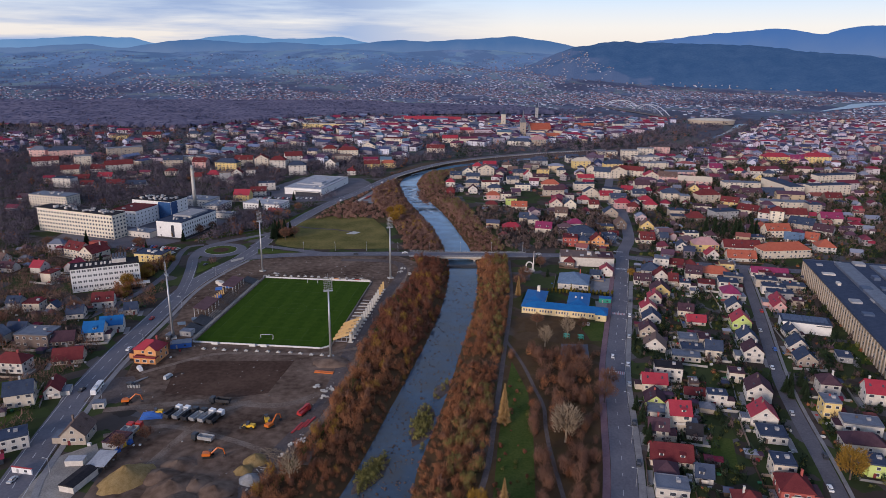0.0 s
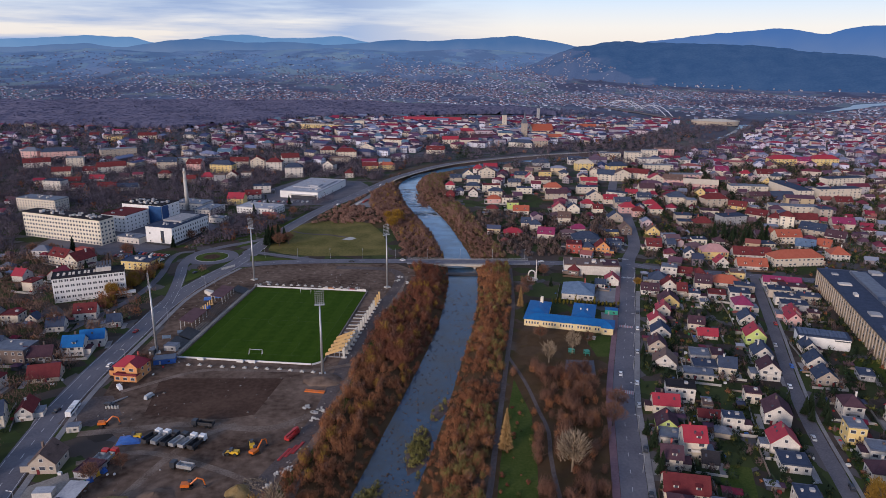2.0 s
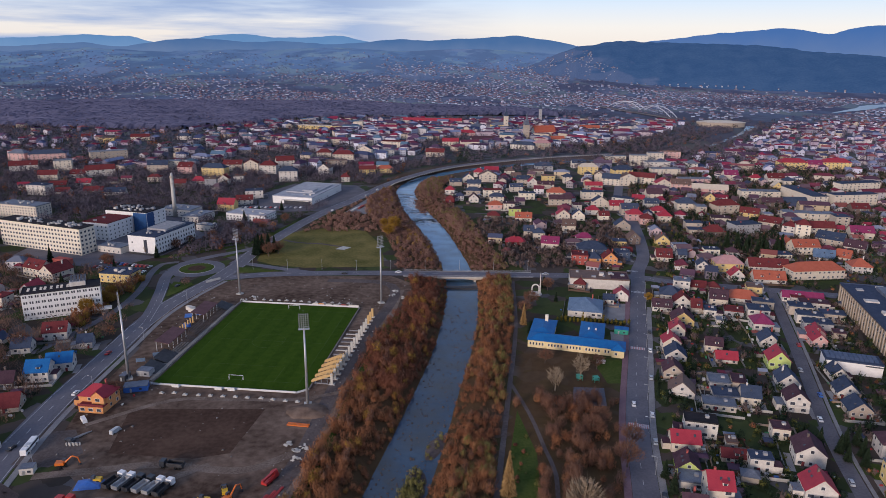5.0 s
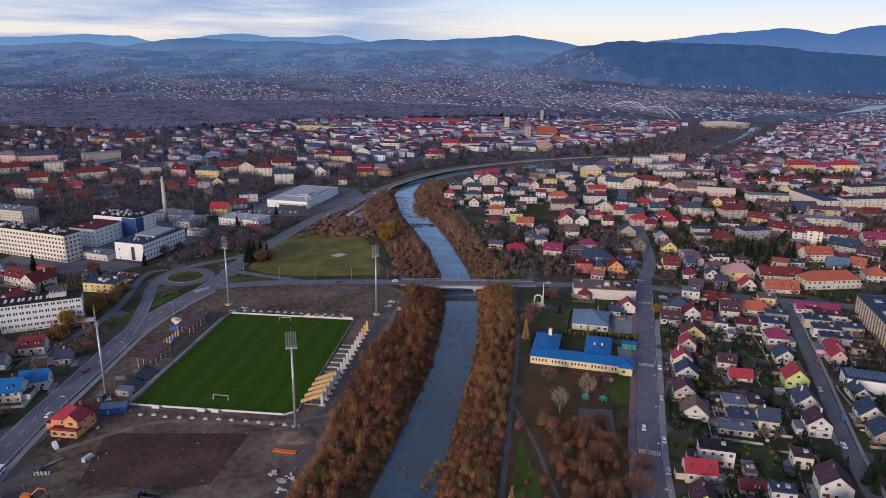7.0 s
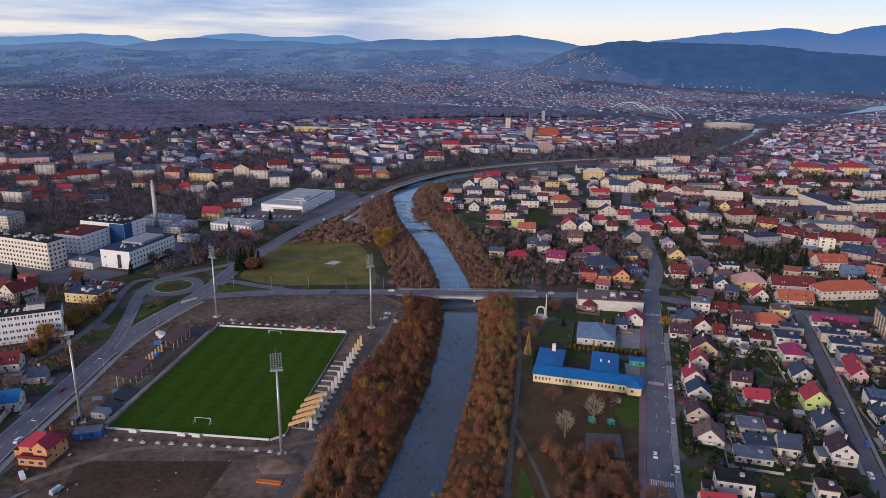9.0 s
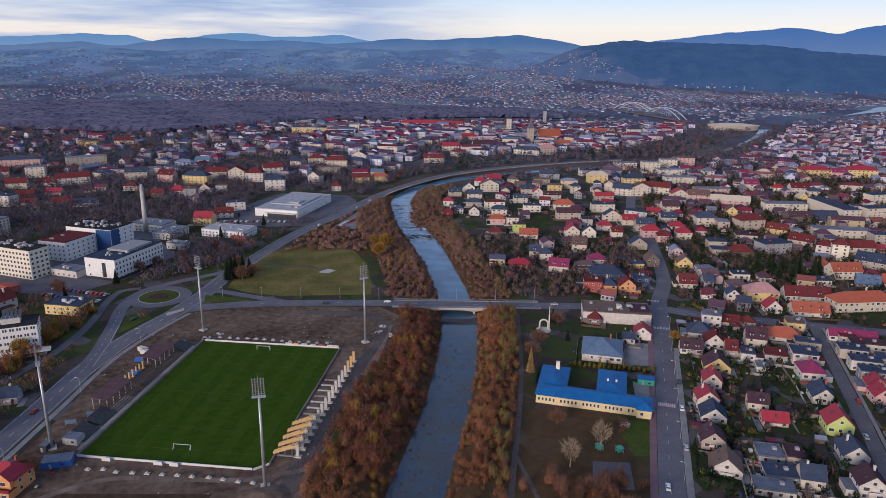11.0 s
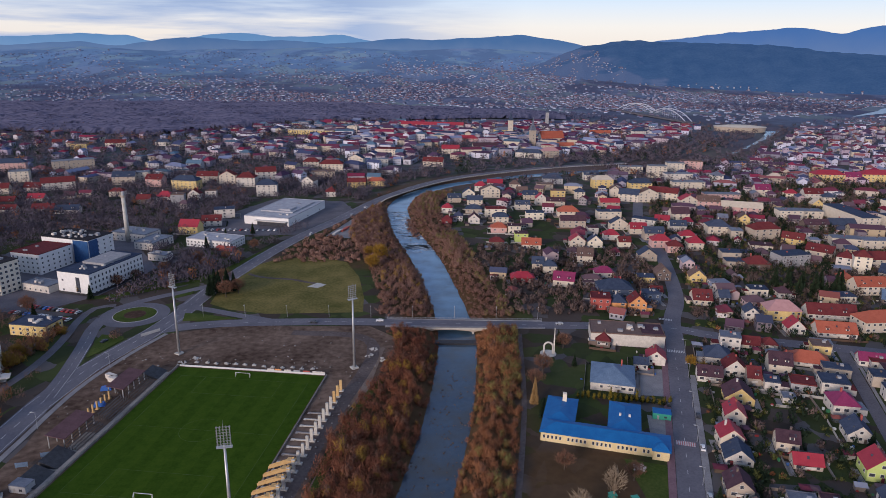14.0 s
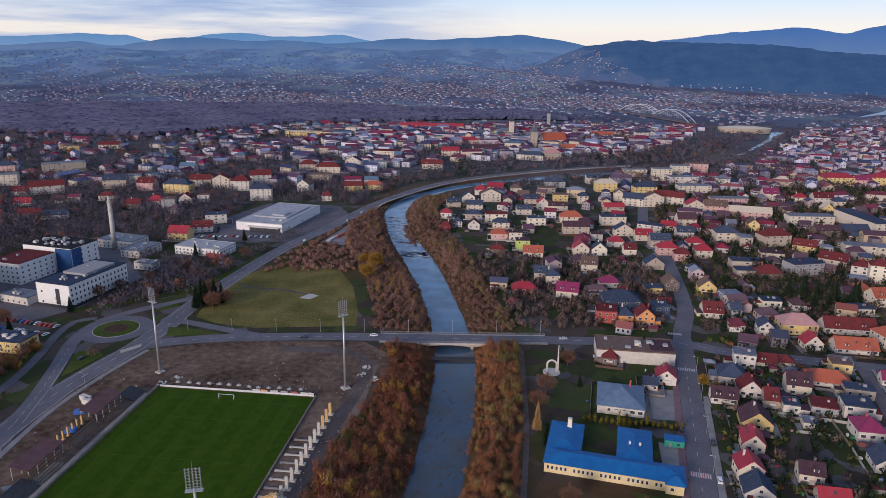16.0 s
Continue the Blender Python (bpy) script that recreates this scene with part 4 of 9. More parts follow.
house(458, 1029, -4, 17.1, 10, 6.4, "h", "cream", "yellow", 1)
house(527, 1028, -3, 39.2, 16, 11.9, "h", "red", "yellow", 1)
house(557, 1023, -8, 19.5, 12, 9.5, "s", "magenta", "pink", 1)
house(592, 1031, -3, 40.1, 16, 11.9, "h", "red", "yellow", 1)
house(369, 813, -1, 23.6, 13, 10.7, "f", "lead", "cream", 1)
house(396, 822, -3, 20.4, 13, 8.3, "f", "lead", "cream", 1)
house(406, 783, -4, 27.5, 13, 4.3, "s", "slate", "grey", 1)
house(374, 773, 3, 23.7, 10, 7.2, "s", "plum", "brown", 1)
house(472, 788, 8, 53.3, 13, 12.7, "f", "slate", "cream", 1)
house(522, 862, 12, 57.0, 13, 11.9, "f", "slate", "cream", 1)
house(453, 744, -3, 18.2, 12, 7.5, "s", "dred", "brown", 1)
house(399, 686, -4, 12.6, 13, 11.6, "f", "slate", "beige", 1)
house(373, 720, -14, 24.3, 12, 7.3, "f", "lead", "cream", 1)
house(395, 713, -4, 25.4, 12, 7.7, "f", "lead", "cream", 1)
house(329, 724, -34, 17.9, 11, 6.3, "s", "dred", "yellow", 1)
house(333, 687, -42, 20.5, 11, 5.5, "s", "dred", "cream", 1)
house(335, 655, -37, 11.8, 11, 10.8, "h", "dred", "white", 1)
house(340, 643, -22, 12.0, 11, 16.0, "h", "dred", "ivory", 1)
house(366, 659, -5, 21.8, 11, 8.2, "s", "dred", "cream", 1)
house(356, 624, -42, 21.7, 16, 7.0, "s", "slate", "beige", 1)
house(364, 601, -42, 16.5, 12, 5.7, "s", "plum", "white", 1)
house(396, 647, -11, 19.9, 12, 7.0, "s", "magenta", "cream", 1)
house(340, 577, -39, 10.8, 12, 4.1, "s", "orange", "cream", 2)
house(334, 547, -11, 14.7, 13, 6.4, "h", "orange", "white", 2)
house(324, 578, -26, 15.2, 12, 3.6, "s", "steelblue", "brown", 2)
house(317, 597, 0, 21.8, 13, 7.8, "s", "orange", "cream", 2)
house(314, 619, -1, 8.3, 11, 5.3, "h", "orange", "yellow", 1)
house(291, 582, -4, 14.0, 10, 4.1, "f", "slate", "ivory", 2)
house(264, 550, -9, 29.1, 12, 4.7, "s", "dred", "white", 2)
house(252, 523, -9, 22.0, 12, 3.7, "s", "orange", "white", 2)
house(291, 533, 6, 40.7, 14, 8.2, "h", "orange", "cream", 2)
house(230, 527, -5, 10.3, 9, 4.5, "g", "red", "white", 2)
house(233, 550, -6, 20.4, 13, 7.7, "h", "pink", "yellow", 2)
house(212, 546, -12, 8.6, 10, 6.9, "g", "slate", "white", 2)
house(206, 575, -2, 6.8, 9, 6.3, "s", "slate", "grey", 2)
house(310, 742, 9, 25.7, 14, 11.4, "h", "dred", "beige", 1)
house(290, 702, -16, 18.1, 11, 5.5, "f", "plum", "cream", 1)
house(273, 753, -5, 19.7, 14, 10.5, "h", "slate", "cream", 1)
house(283, 737, -9, 10.3, 12, 9.2, "f", "lead", "beige", 1)
house(313, 789, -14, 10.3, 12, 9.2, "g", "brown", "yellow", 1)
house(306, 862, -7, 23.2, 12, 10.0, "s", "brown", "pink", 1)
house(336, 847, -16, 40.5, 12, 6.6, "s", "cream", "pink", 1)
house(342, 915, -1, 41.0, 12, 5.7, "f", "lead", "pink", 1)
house(285, 864, -2, 18.4, 12, 10.7, "g", "red", "cream", 1)
house(447, 915, -5, 21.1, 14, 8.5, "s", "dred", "white", 1)
house(423, 917, -0, 13.4, 9, 7.8, "h", "red", "ivory", 1)
house(454, 895, -4, 12.1, 10, 8.3, "h", "slate", "cream", 1)
house(428, 870, -4, 11.7, 9, 5.4, "g", "cream", "yellow", 1)
house(252, 674, -6, 14.9, 11, 7.4, "f", "slate", "beige", 1)
house(235, 706, -3, 13.2, 11, 7.1, "h", "red", "cream", 1)
house(263, 651, -1, 17.1, 12, 6.1, "h", "dred", "brown", 1)
house(248, 657, -6, 13.5, 10, 5.1, "f", "slate", "beige", 1)
house(296, 664, 12, 26.0, 14, 9.2, "f", "slate", "grey", 1)
house(253, 588, -3, 8.6, 9, 4.6, "h", "plum", "white", 2)
house(237, 592, -5, 12.2, 9, 5.1, "f", "slate", "ivory", 2)
# left bank, by the main road
house(-149.4, 260.5, 3, 10.2, 11, 5.4, "g", "brown", "beige", 2, "cottage", "house", "old beige cottage with a steep brown gable roof")
house(-131, 256, -12, 8, 9, 2.9, "f", "plum", "grey", 0, "shed", "shed", "low grey shed with a flat plum roof")
house(-191.5, 291.6, 20, 12.1, 10, 7.7, "s", "slate", "cream")
house(-180.5, 300.4, 15, 7.1, 12, 4.5, "g", "dred", "white")
house(-191.9, 337.0, 14, 14.5, 11, 3.2, "s", "dred", "beige")
house(-192.0, 367.3, 9, 10.8, 11, 6.5, "s", "blue", "white")
house(-187.2, 378.2, 15, 12.2, 10, 6.0, "s", "blue", "white")
house(-210.4, 418.0, 14, 12.6, 10, 5.8, "s", "dred", "white")
house(-218.9, 399.3, 11, 9.6, 9, 4.1, "s", "slate", "white")
house(-206.2, 358.0, 10, 14.1, 9, 4.4, "s", "plum", "brown")
house(-187.7, 405.6, 14, 7.5, 8, 4.6, "s", "slate", "grey")
house(-175, 254, 30, 14.1, 9.3, 6, "f", "slate", "white")
house(-220, 359, -5, 19.4, 13, 8, "f", "lead", "brown")
house(-215, 326, -5, 15.8, 9.3, 7, "h", "dred", "white")
house(-251, 411, 0, 10.6, 9.3, 6, "f", "dred", "cream")
house(-239, 373, 0, 10.6, 8.4, 4, "s", "slate", "grey")
house(-267, 418, 0, 8.8, 8.4, 4, "s", "slate", "grey")
house(425, 802, 4, 18, 62, 12.5, "f", "slate", "cream", 1)
# left bank, behind the hospital and the supermarket
house(-550, 1040, 20, 47.6, 14, 14.9, "h", "slate", "pink", 1)
house(-588, 1036, -4, 24.8, 14, 16.0, "h", "lead", "pink", 1)
house(-545, 971, 27, 33.2, 13, 8.7, "s", "dred", "white", 1)
house(-495, 977, 20, 21.5, 14, 13.9, "f", "lead", "cream", 1)
house(-468, 1052, 32, 49.9, 14, 16.0, "f", "lead", "beige", 1)
house(-425, 933, 29, 34.7, 12, 10.5, "s", "dred", "white", 1)
house(-447, 923, -0, 19.7, 12, 5.6, "s", "dred", "white", 1)
house(-476, 904, 14, 22.5, 11, 8.2, "s", "dred", "cream", 1)
house(-438, 816, -12, 24.0, 13, 11.8, "f", "slate", "white", 1)
house(-433, 846, 7, 19.5, 10, 6.4, "s", "dred", "brown", 1)
house(-414, 869, -0, 17.9, 10, 4.6, "s", "red", "white", 1)
house(-413, 818, -0, 15.6, 9, 3.7, "s", "dred", "white", 1)
house(-379, 819, 8, 20.7, 9, 5.0, "s", "dred", "brown", 1)
house(-353, 815, 8, 22.3, 10, 5.0, "s", "slate", "white", 1)
house(-388, 887, 2, 12.0, 9, 3.4, "s", "plum", "white", 1)
house(-363, 967, 10, 26.0, 13, 11.8, "s", "slate", "beige", 1)
house(-347, 981, 12, 15.7, 13, 13.4, "f", "lead", "cream", 1)
house(-321, 956, -8, 20.2, 13, 11.0, "s", "dred", "pink", 1)
house(-279, 941, -10, 31.5, 14, 13.0, "h", "slate", "yellow", 1)
house(-279, 876, -0, 17.4, 12, 6.7, "h", "red", "white", 1)
house(-257, 853, 10, 13.2, 11, 13.0, "f", "brown", "grey", 1)
house(-251, 885, 6, 13.9, 11, 7.5, "g", "dred", "white", 1)
house(-267, 982, 4, 25.1, 13, 10.5, "s", "dred", "cream", 1)
house(-239, 970, 5, 19.0, 13, 14.1, "g", "dred", "cream", 1)
house(-214, 962, -0, 22.1, 14, 13.3, "h", "dred", "white", 1)
house(-199, 994, 19, 24.3, 14, 15.0, "s", "dred", "white", 1)
house(-177, 909, 7, 22.6, 14, 15.3, "h", "slate", "white", 1)
house(-341, 898, 5, 16.0, 9, 6.9, "h", "dred", "cream", 1)
house(-295, 859, 6, 14.0, 10, 7.2, "s", "dred", "brown", 1)
house(-207, 746, -7, 17.7, 12, 7.5, "s", "red", "yellow", 1)
house(-196, 771, 13, 17.1, 10, 6.5, "s", "dred", "white", 1)
house(-194, 804, 15, 19.1, 12, 9.2, "f", "slate", "white", 1)
house(-236, 895, 8, 12.0, 9, 8.3, "f", "brown", "white", 1)
house(-137, 954, -14, 14.9, 14, 11.1, "g", "brown", "white", 1)
house(-161, 1101, 1, 22.0, 13, 10.2, "h", "dred", "cream", 1)
house(-128, 1071, 1, 31.3, 13, 12.4, "h", "dred", "cream", 1)
house(-131, 1017, 9, 29.5, 12, 10.1, "f", "brown", "beige", 1)
house(-105, 907, 8, 11.1, 9, 7.0, "h", "dred", "white", 1)
house(-82, 961, 6, 22.1, 10, 8.1, "s", "dred", "yellow", 1)
house(-59, 971, 6, 21.7, 10, 7.5, "h", "orange", "yellow", 1)
house(-98, 1104, -9, 21.1, 12, 16.0, "g", "slate", "cream", 1)
house(-66, 1120, 5, 22.5, 12, 10.3, "f", "lead", "white", 1)
house(-61, 1222, -12, 39.1, 20, 11.3, "f", "dred", "cream", 0)
house(10, 1121, -8, 28.9, 12, 8.7, "s", "dred", "cream", 1)
house(-708, 1230, 4, 19.9, 10, 5.6, "f", "lead", "white", 0)
house(-727, 1319, 12, 11.1, 9, 6.0, "g", "slate", "white", 0)
house(-618, 1295, 7, 16.1, 10, 6.9, "s", "dred", "white", 0)
house(-564, 1258, 9, 24.7, 12, 8.6, "f", "brown", "yellow", 0)
house(-519, 1290, 8, 32.2, 11, 7.8, "s", "dred", "cream", 0)
house(-447, 1306, 3, 23.8, 11, 8.0, "h", "slate", "white", 0)
# edge of the old town
house(160, 1212, -22, 41.6, 14, 9.5, "h", "slate", "white", 0)
house(192, 1214, 10, 26.5, 14, 13.0, "h", "pink", "beige", 0)
house(231, 1312, 8, 34.9, 12, 7.0, "s", "orange", "cream", 0)
house(68, 1397, -2, 42.4, 14, 7.5, "h", "red", "pink", 0)
house(86, 1508, 4, 45.0, 14, 7.0, "s", "lead", "cream", 0)
house(340, 1511, -3, 41.1, 12, 5.8, "s", "orange", "cream", 0)
house(414, 1502, 10, 26.3, 12, 12.6, "h", "slate", "white", 0)
house(96, 1285, 8, 42.8, 14, 8.9, "s", "plum", "cream", 0)
house(37, 1248, 1, 28.1, 12, 9.6, "s", "red", "cream", 0)
# street beyond the crossing
house(242, 459, -16, 14, 9, 6, "f", "slate", "beige")
house(240, 444, -16, 15, 8, 6, "f", "slate", "white")
house(238, 431, -16, 16, 8, 6, "f", "slate", "grey")
house(255, 481, -16, 25, 8, 4, "s", "magenta", "white")
house(256, 447, -16, 14, 8, 5.5, "f", "slate", "beige")
house(256, 468, -16, 18, 8, 5, "f", "plum", "white")


# ---- foliage ----
def strokes(xs, ys, zs, hs, rs, n, mat, name, label="", category="", width=0.15, squash=1.0, parent=None, seed=1, tints=None, reach=1.0):
    """Shrubs or crowns, each of n thin twigs that rise and lean outwards through a rounded crown."""
    g_ = np.random.default_rng(seed)
    k = len(xs)
    u = g_.normal(size=(k, n, 3))
    u /= np.linalg.norm(u, axis=2, keepdims=True)
    rad = g_.uniform(0.2, 1.0, (k, n, 1)) ** 0.5
    lump = 1 + 0.3 * np.sin(u[..., :1] * 4 + g_.uniform(0, 6, (k, 1, 1))) * np.cos(u[..., 1:2] * 3 + g_.uniform(0, 6, (k, 1, 1)))
    size = np.stack([rs, rs, hs * 0.45 * squash], 1)[:, None, :]
    mid = np.stack([xs, ys, zs + hs * 0.45], 1)[:, None, :]
    p = mid + u * size * rad * lump
    face = u + g_.normal(0, 0.45, (k, n, 3))
    face[..., 2] += 0.4
    face /= np.linalg.norm(face, axis=2, keepdims=True)
    way = np.stack([u[..., 0] * 0.3, u[..., 1] * 0.3, np.abs(u[..., 2]) * 0.3 + 0.8], 2) + g_.normal(0, 0.35, (k, n, 3))
    way -= face * np.sum(way * face, axis=2, keepdims=True)
    long_ = reach * hs[:, None, None] * g_.uniform(0.16, 0.38, (k, n, 1))
    tip = p + way * long_
    side = np.cross(way, face)
    side /= np.linalg.norm(side, axis=2, keepdims=True) + 1e-9
    wd = (width * rs / rs.mean())[:, None, None] * g_.uniform(0.6, 1.5, (k, n, 1))
    v = np.stack([tip, p - side * wd, p + side * wd], 2).reshape(-1, 3)
    v[:, 2] = np.maximum(v[:, 2], np.repeat(zs, 3 * n) - 0.2)
    t = np.arange(len(v)).reshape(-1, 3)
    ti = g_.uniform(0, 1, k) if tints is None else tints
    ti = np.clip(ti[:, None] + g_.normal(0, 0.10, (k, n)), 0, 1)
    nrm = u * 0.75 + face * 0.5
    nrm[..., 2] += 0.3
    nrm /= np.linalg.norm(nrm, axis=2, keepdims=True)
    return bulk(name, v, t, mat, tint=np.repeat(ti.ravel(), 3), label=label, category=category, parent=parent, normals=np.repeat(nrm.reshape(-1, 3), 3, axis=0))


def inside(x, y, poly):
    x, y = np.asarray(x, float), np.asarray(y, float)
    res = np.zeros(x.shape, bool)
    j = len(poly) - 1
    for i in range(len(poly)):
        (xi, yi), (xj, yj) = poly[i], poly[j]
        res ^= ((yi > y) != (yj > y)) & (x < (xj - xi) * (y - yi) / (yj - yi + 1e-9) + xi)
        j = i
    return res


def line_gap(x, y, pts):
    best = np.full(np.shape(x), 1e9)
    for (ax, ay), (bx, by) in zip(pts[:-1], pts[1:]):
        dx, dy = bx - ax, by - ay
        t = np.clip(((x - ax) * dx + (y - ay) * dy) / (dx * dx + dy * dy), 0, 1)
        best = np.minimum(best, np.hypot(x - ax - t * dx, y - ay - t * dy))
    return best


def line_x(y, pts):
    return np.interp(y, [p[1] for p in pts], [p[0] for p in pts])


def sheet(name, poly, z, mat, label, category, thick=0.0):
    s = Shape()
    n = len(poly)
    s.add([(x, y, z) for x, y in poly], [tuple(range(n))])
    if thick:
        s.add([(x, y, z) for x, y in poly] + [(x, y, z - thick) for x, y in poly], [(i, n + i, n + (i + 1) % n, (i + 1) % n) for i in range(n)])
    ob = s.done(name, mat)
    if ob.data.polygons[0].normal.z < 0:
        ob.data.flip_normals()
    return tagged(ob, label, category, "", "structure")


SITE = [(-140, 150), (-128, 220), (-131, 280), (-152, 300), (-158, 340), (-157, 400), (-163, 440), (-164, 480), (-140, 518), (-105, 530), (-25, 530), (-10, 515),
        (-8, 495), (-15, 465), (-26, 430), (-36, 364), (-42, 309), (-48, 274), (-56, 249), (-67, 218), (-84, 150)]
sheet("site_ground", SITE, 0.03, M_DIRT, "bare brown trodden earth of a building site", "ground")
tagged(ribbon("site_track", [(-78, 190), (-62, 249), (-53, 276), (-47, 309), (-42, 364), (-31, 430), (-20, 490), (-30, 515), (-70, 520)], 7, 0.05, M_TRACK), "rutted gravel track beside the stand", "track", "", "structure")
tagged(ribbon("verge", [(-63, 212), (-52.5, 249), (-44.5, 274), (-38.5, 309), (-32.5, 364), (-22.5, 430), (-11.5, 465)], 3.4, 0.055, M_VERGE), "grass fringe beside the site track", "lawn", "", "structure")
sheet("site_yard", [(-163, 292), (-147, 290), (-138, 300), (-150, 318), (-162, 316)], 0.07, M_TRACK, "grey gravel yard by the main road", "yard")
sheet("park_lawn", [(-133, 566), (-135, 600), (-130, 640), (-112, 664), (-84, 674), (-56, 659), (-42, 623), (-34, 580), (-32, 553), (-92, 549), (-118, 556)], 0.04, M_LAWN, "open park lawn turned olive in autumn", "lawn")
tagged(ribbon("park_path", [(-124, 628), (-116, 622), (-104, 618), (-90, 616), (-80, 611), (-68, 606)], 3, 0.07, M_TRACK), "pale path leading to a small plaza", "path", "", "structure")
sheet("plaza", [(-76, 600), (-68, 598), (-63, 605), (-70, 609)], 0.09, M_CONCRETE, "small pale concrete plaza on the lawn", "plaza")
sheet("car_park", [(-205, 735), (-112, 738), (-72, 840), (-88, 880), (-165, 888), (-200, 800)], 0.05, M_OLD_ASPHALT, "wide asphalt car park round the supermarket", "car park")
sheet("hospital_yard", [(-330, 568), (-240, 545), (-212, 578), (-196, 640), (-250, 720), (-330, 690)], 0.04, M_OLD_ASPHALT, "asphalt yard between hospital wings", "yard")
sheet("school_lawn", [(94, 362), (104, 362), (108, 388), (92, 393)], 0.04, M_VERGE, "green play lawn beside the school", "lawn")
sheet("sports_court", [(72, 340), (88, 339), (91, 357), (76, 358)], 0.06, M_OLD_ASPHALT, "dark empty sports court", "court")
sheet("park_meadow", [(24, 215), (40, 215), (46, 262), (49, 300), (45, 335), (38, 300), (31, 262)], 0.04, M_VERGE, "narrow green meadow by the footpath", "lawn")
sheet("parking_yard", [(112, 447), (128, 445), (137, 474), (121, 476)], 0.06, M_PAVING, "grey paved yard behind a white villa", "yard")
sheet("school_yard", [(107, 404), (116, 402), (122, 424), (112, 428)], 0.06, M_PAVING, "paved school yard", "yard")
sheet("garden_lawn", [(112, 236), (124, 232), (132, 258), (120, 262)], 0.04, M_VERGE, "small green garden lawn", "lawn")
sheet("garden_lawn", [(222, 335), (246, 328), (254, 356), (228, 362)], 0.04, M_VERGE, "mown green garden lawn", "lawn")
sheet("concrete_yard", [(-152, 216), (-133, 216), (-130, 240), (-140, 256), (-152, 246)], 0.08, M_OLDCONC, "pale concrete yard beside the main road", "yard")
sheet("verge", [(170, 240), (176, 238), (188, 292), (183, 294)], 0.04, M_VERGE, "grass verge along a street", "lawn")
sheet("verge", [(-230, 262), (-190, 262), (-182, 300), (-205, 318), (-232, 300)], 0.04, M_VERGE, "green field beside the main road", "lawn")

sheet("graded_earth", [(-134, 336), (-72, 336), (-78, 300), (-92, 296), (-128, 300)], 0.045, M_GRADED, "darker freshly graded earth below the pitch", "ground")
M_WORN = material("dusty_wheel_track", (0.12, 0.084, 0.066), (0.26, 0.20, 0.165), 0.12, 0.95, 0.05, 11.0)
for z_, wid, pts in ((0.034, 4.5, [(-150, 284), (-128, 288), (-104, 292), (-70, 288), (-52, 300)]), (0.038, 3.2, [(-140, 262), (-118, 270), (-92, 262), (-66, 248), (-58, 232)]), (0.0415, 4.0, [(-50, 240), (-46, 290), (-36, 350), (-24, 420), (-16, 500)]),
                 (0.056, 3.0, [(-148, 322), (-118, 344), (-92, 345), (-60, 345), (-40, 352)]), (0.060, 3.5, [(-112, 240), (-106, 262), (-98, 280), (-84, 292)])):
    tagged(ribbon("wheel_track", pts, wid, z_, M_WORN, step=6), "dusty pale wheel track over bare earth", "track", "", "structure")
# roundabout
def disc(name, x, y, r, z, mat, label, category, n=40, inner=0.0, thick=0.0):
    s = Shape()
    ring = [(x + r * math.cos(math.tau * i / n), y + r * math.sin(math.tau * i / n)) for i in range(n)]
    if inner:
        q = [(x + inner * math.cos(math.tau * i / n), y + inner * math.sin(math.tau * i / n)) for i in range(n)]
        s.add([(a, b, z) for a, b in ring] + [(a, b, z) for a, b in q], [(i, (i + 1) % n, n + (i + 1) % n, n + i) for i in range(n)])
    else:
        s.add([(a, b, z) for a, b in ring], [tuple(range(n))])
    if thick:
        s.add([(a, b, z) for a, b in ring] + [(a, b, z - thick) for a, b in ring], [(i, n + i, n + (i + 1) % n, (i + 1) % n) for i in range(n)])
    return tagged(s.done(name, mat), label, category, "", "structure")


disc("roundabout_road", -173, 546, 20.5, 0.17, M_ASPHALT, "asphalt ring of a roundabout", "road", inner=12.9)
disc("roundabout_kerb", -173, 546, 13.0, 0.34, M_KERB, "stone kerb of the roundabout", "kerb", inner=12.6, thick=0.3)
disc("roundabout_island", -173, 546, 12.6, 0.32, M_VERGE, "grass island of the roundabout", "island")
disc("flower_bed", -173, 546, 6.5, 0.4, M_GRADED, "bare brown planting bed on the island", "bed", thick=0.2)
tagged(ribbon("slip_road", [(-170, 440), (-174, 465), (-182, 500), (-188, 522), (-190, 540)], 8, 0.12, M_ASPHALT), "slip road into the roundabout", "road", "", "structure")
tagged(ribbon("slip_road", [(-189, 556), (-180, 568), (-168, 580), (-155, 590), (-141, 604)], 7, 0.13, M_ASPHALT), "slip road from the roundabout to the main road", "road", "", "structure")
tagged(ribbon("slip_road", [(-152, 562), (-144, 560), (-130, 555), (-111, 547), (-88, 538)], 6.5, 0.135, M_ASPHALT), "slip road towards the bridge", "road", "", "structure")
tagged(ribbon("hospital_road", [(-212, 395), (-203, 425), (-196, 455), (-195, 485), (-198, 510), (-203, 535), (-203, 556), (-192, 562)], 5, 0.09, M_OLD_ASPHALT), "narrow road towards the hospital", "road", "", "structure")
dashes("centre_line", [(-170, 440), (-174, 465), (-182, 500), (-188, 522)], 0, 0.25, 3, 4, 0.19, M_PAINT)
dashes("edge_line", [(-170, 440), (-174, 465), (-182, 500), (-188, 522)], 3.4, 0.25, 30, 1.5, 0.19, M_PAINT)
sheet("traffic_island", [(-172.5, 484), (-168, 494), (-163.5, 509), (-166, 513), (-179, 515), (-178, 504)], 0.3, M_VERGE, "triangular grass traffic island", "island", 0.28)
sheet("traffic_island", [(-140, 536), (-143, 549), (-134, 548.5), (-116, 543), (-108, 540.5)], 0.24, M_VERGE, "long grass traffic island", "island", 0.2)
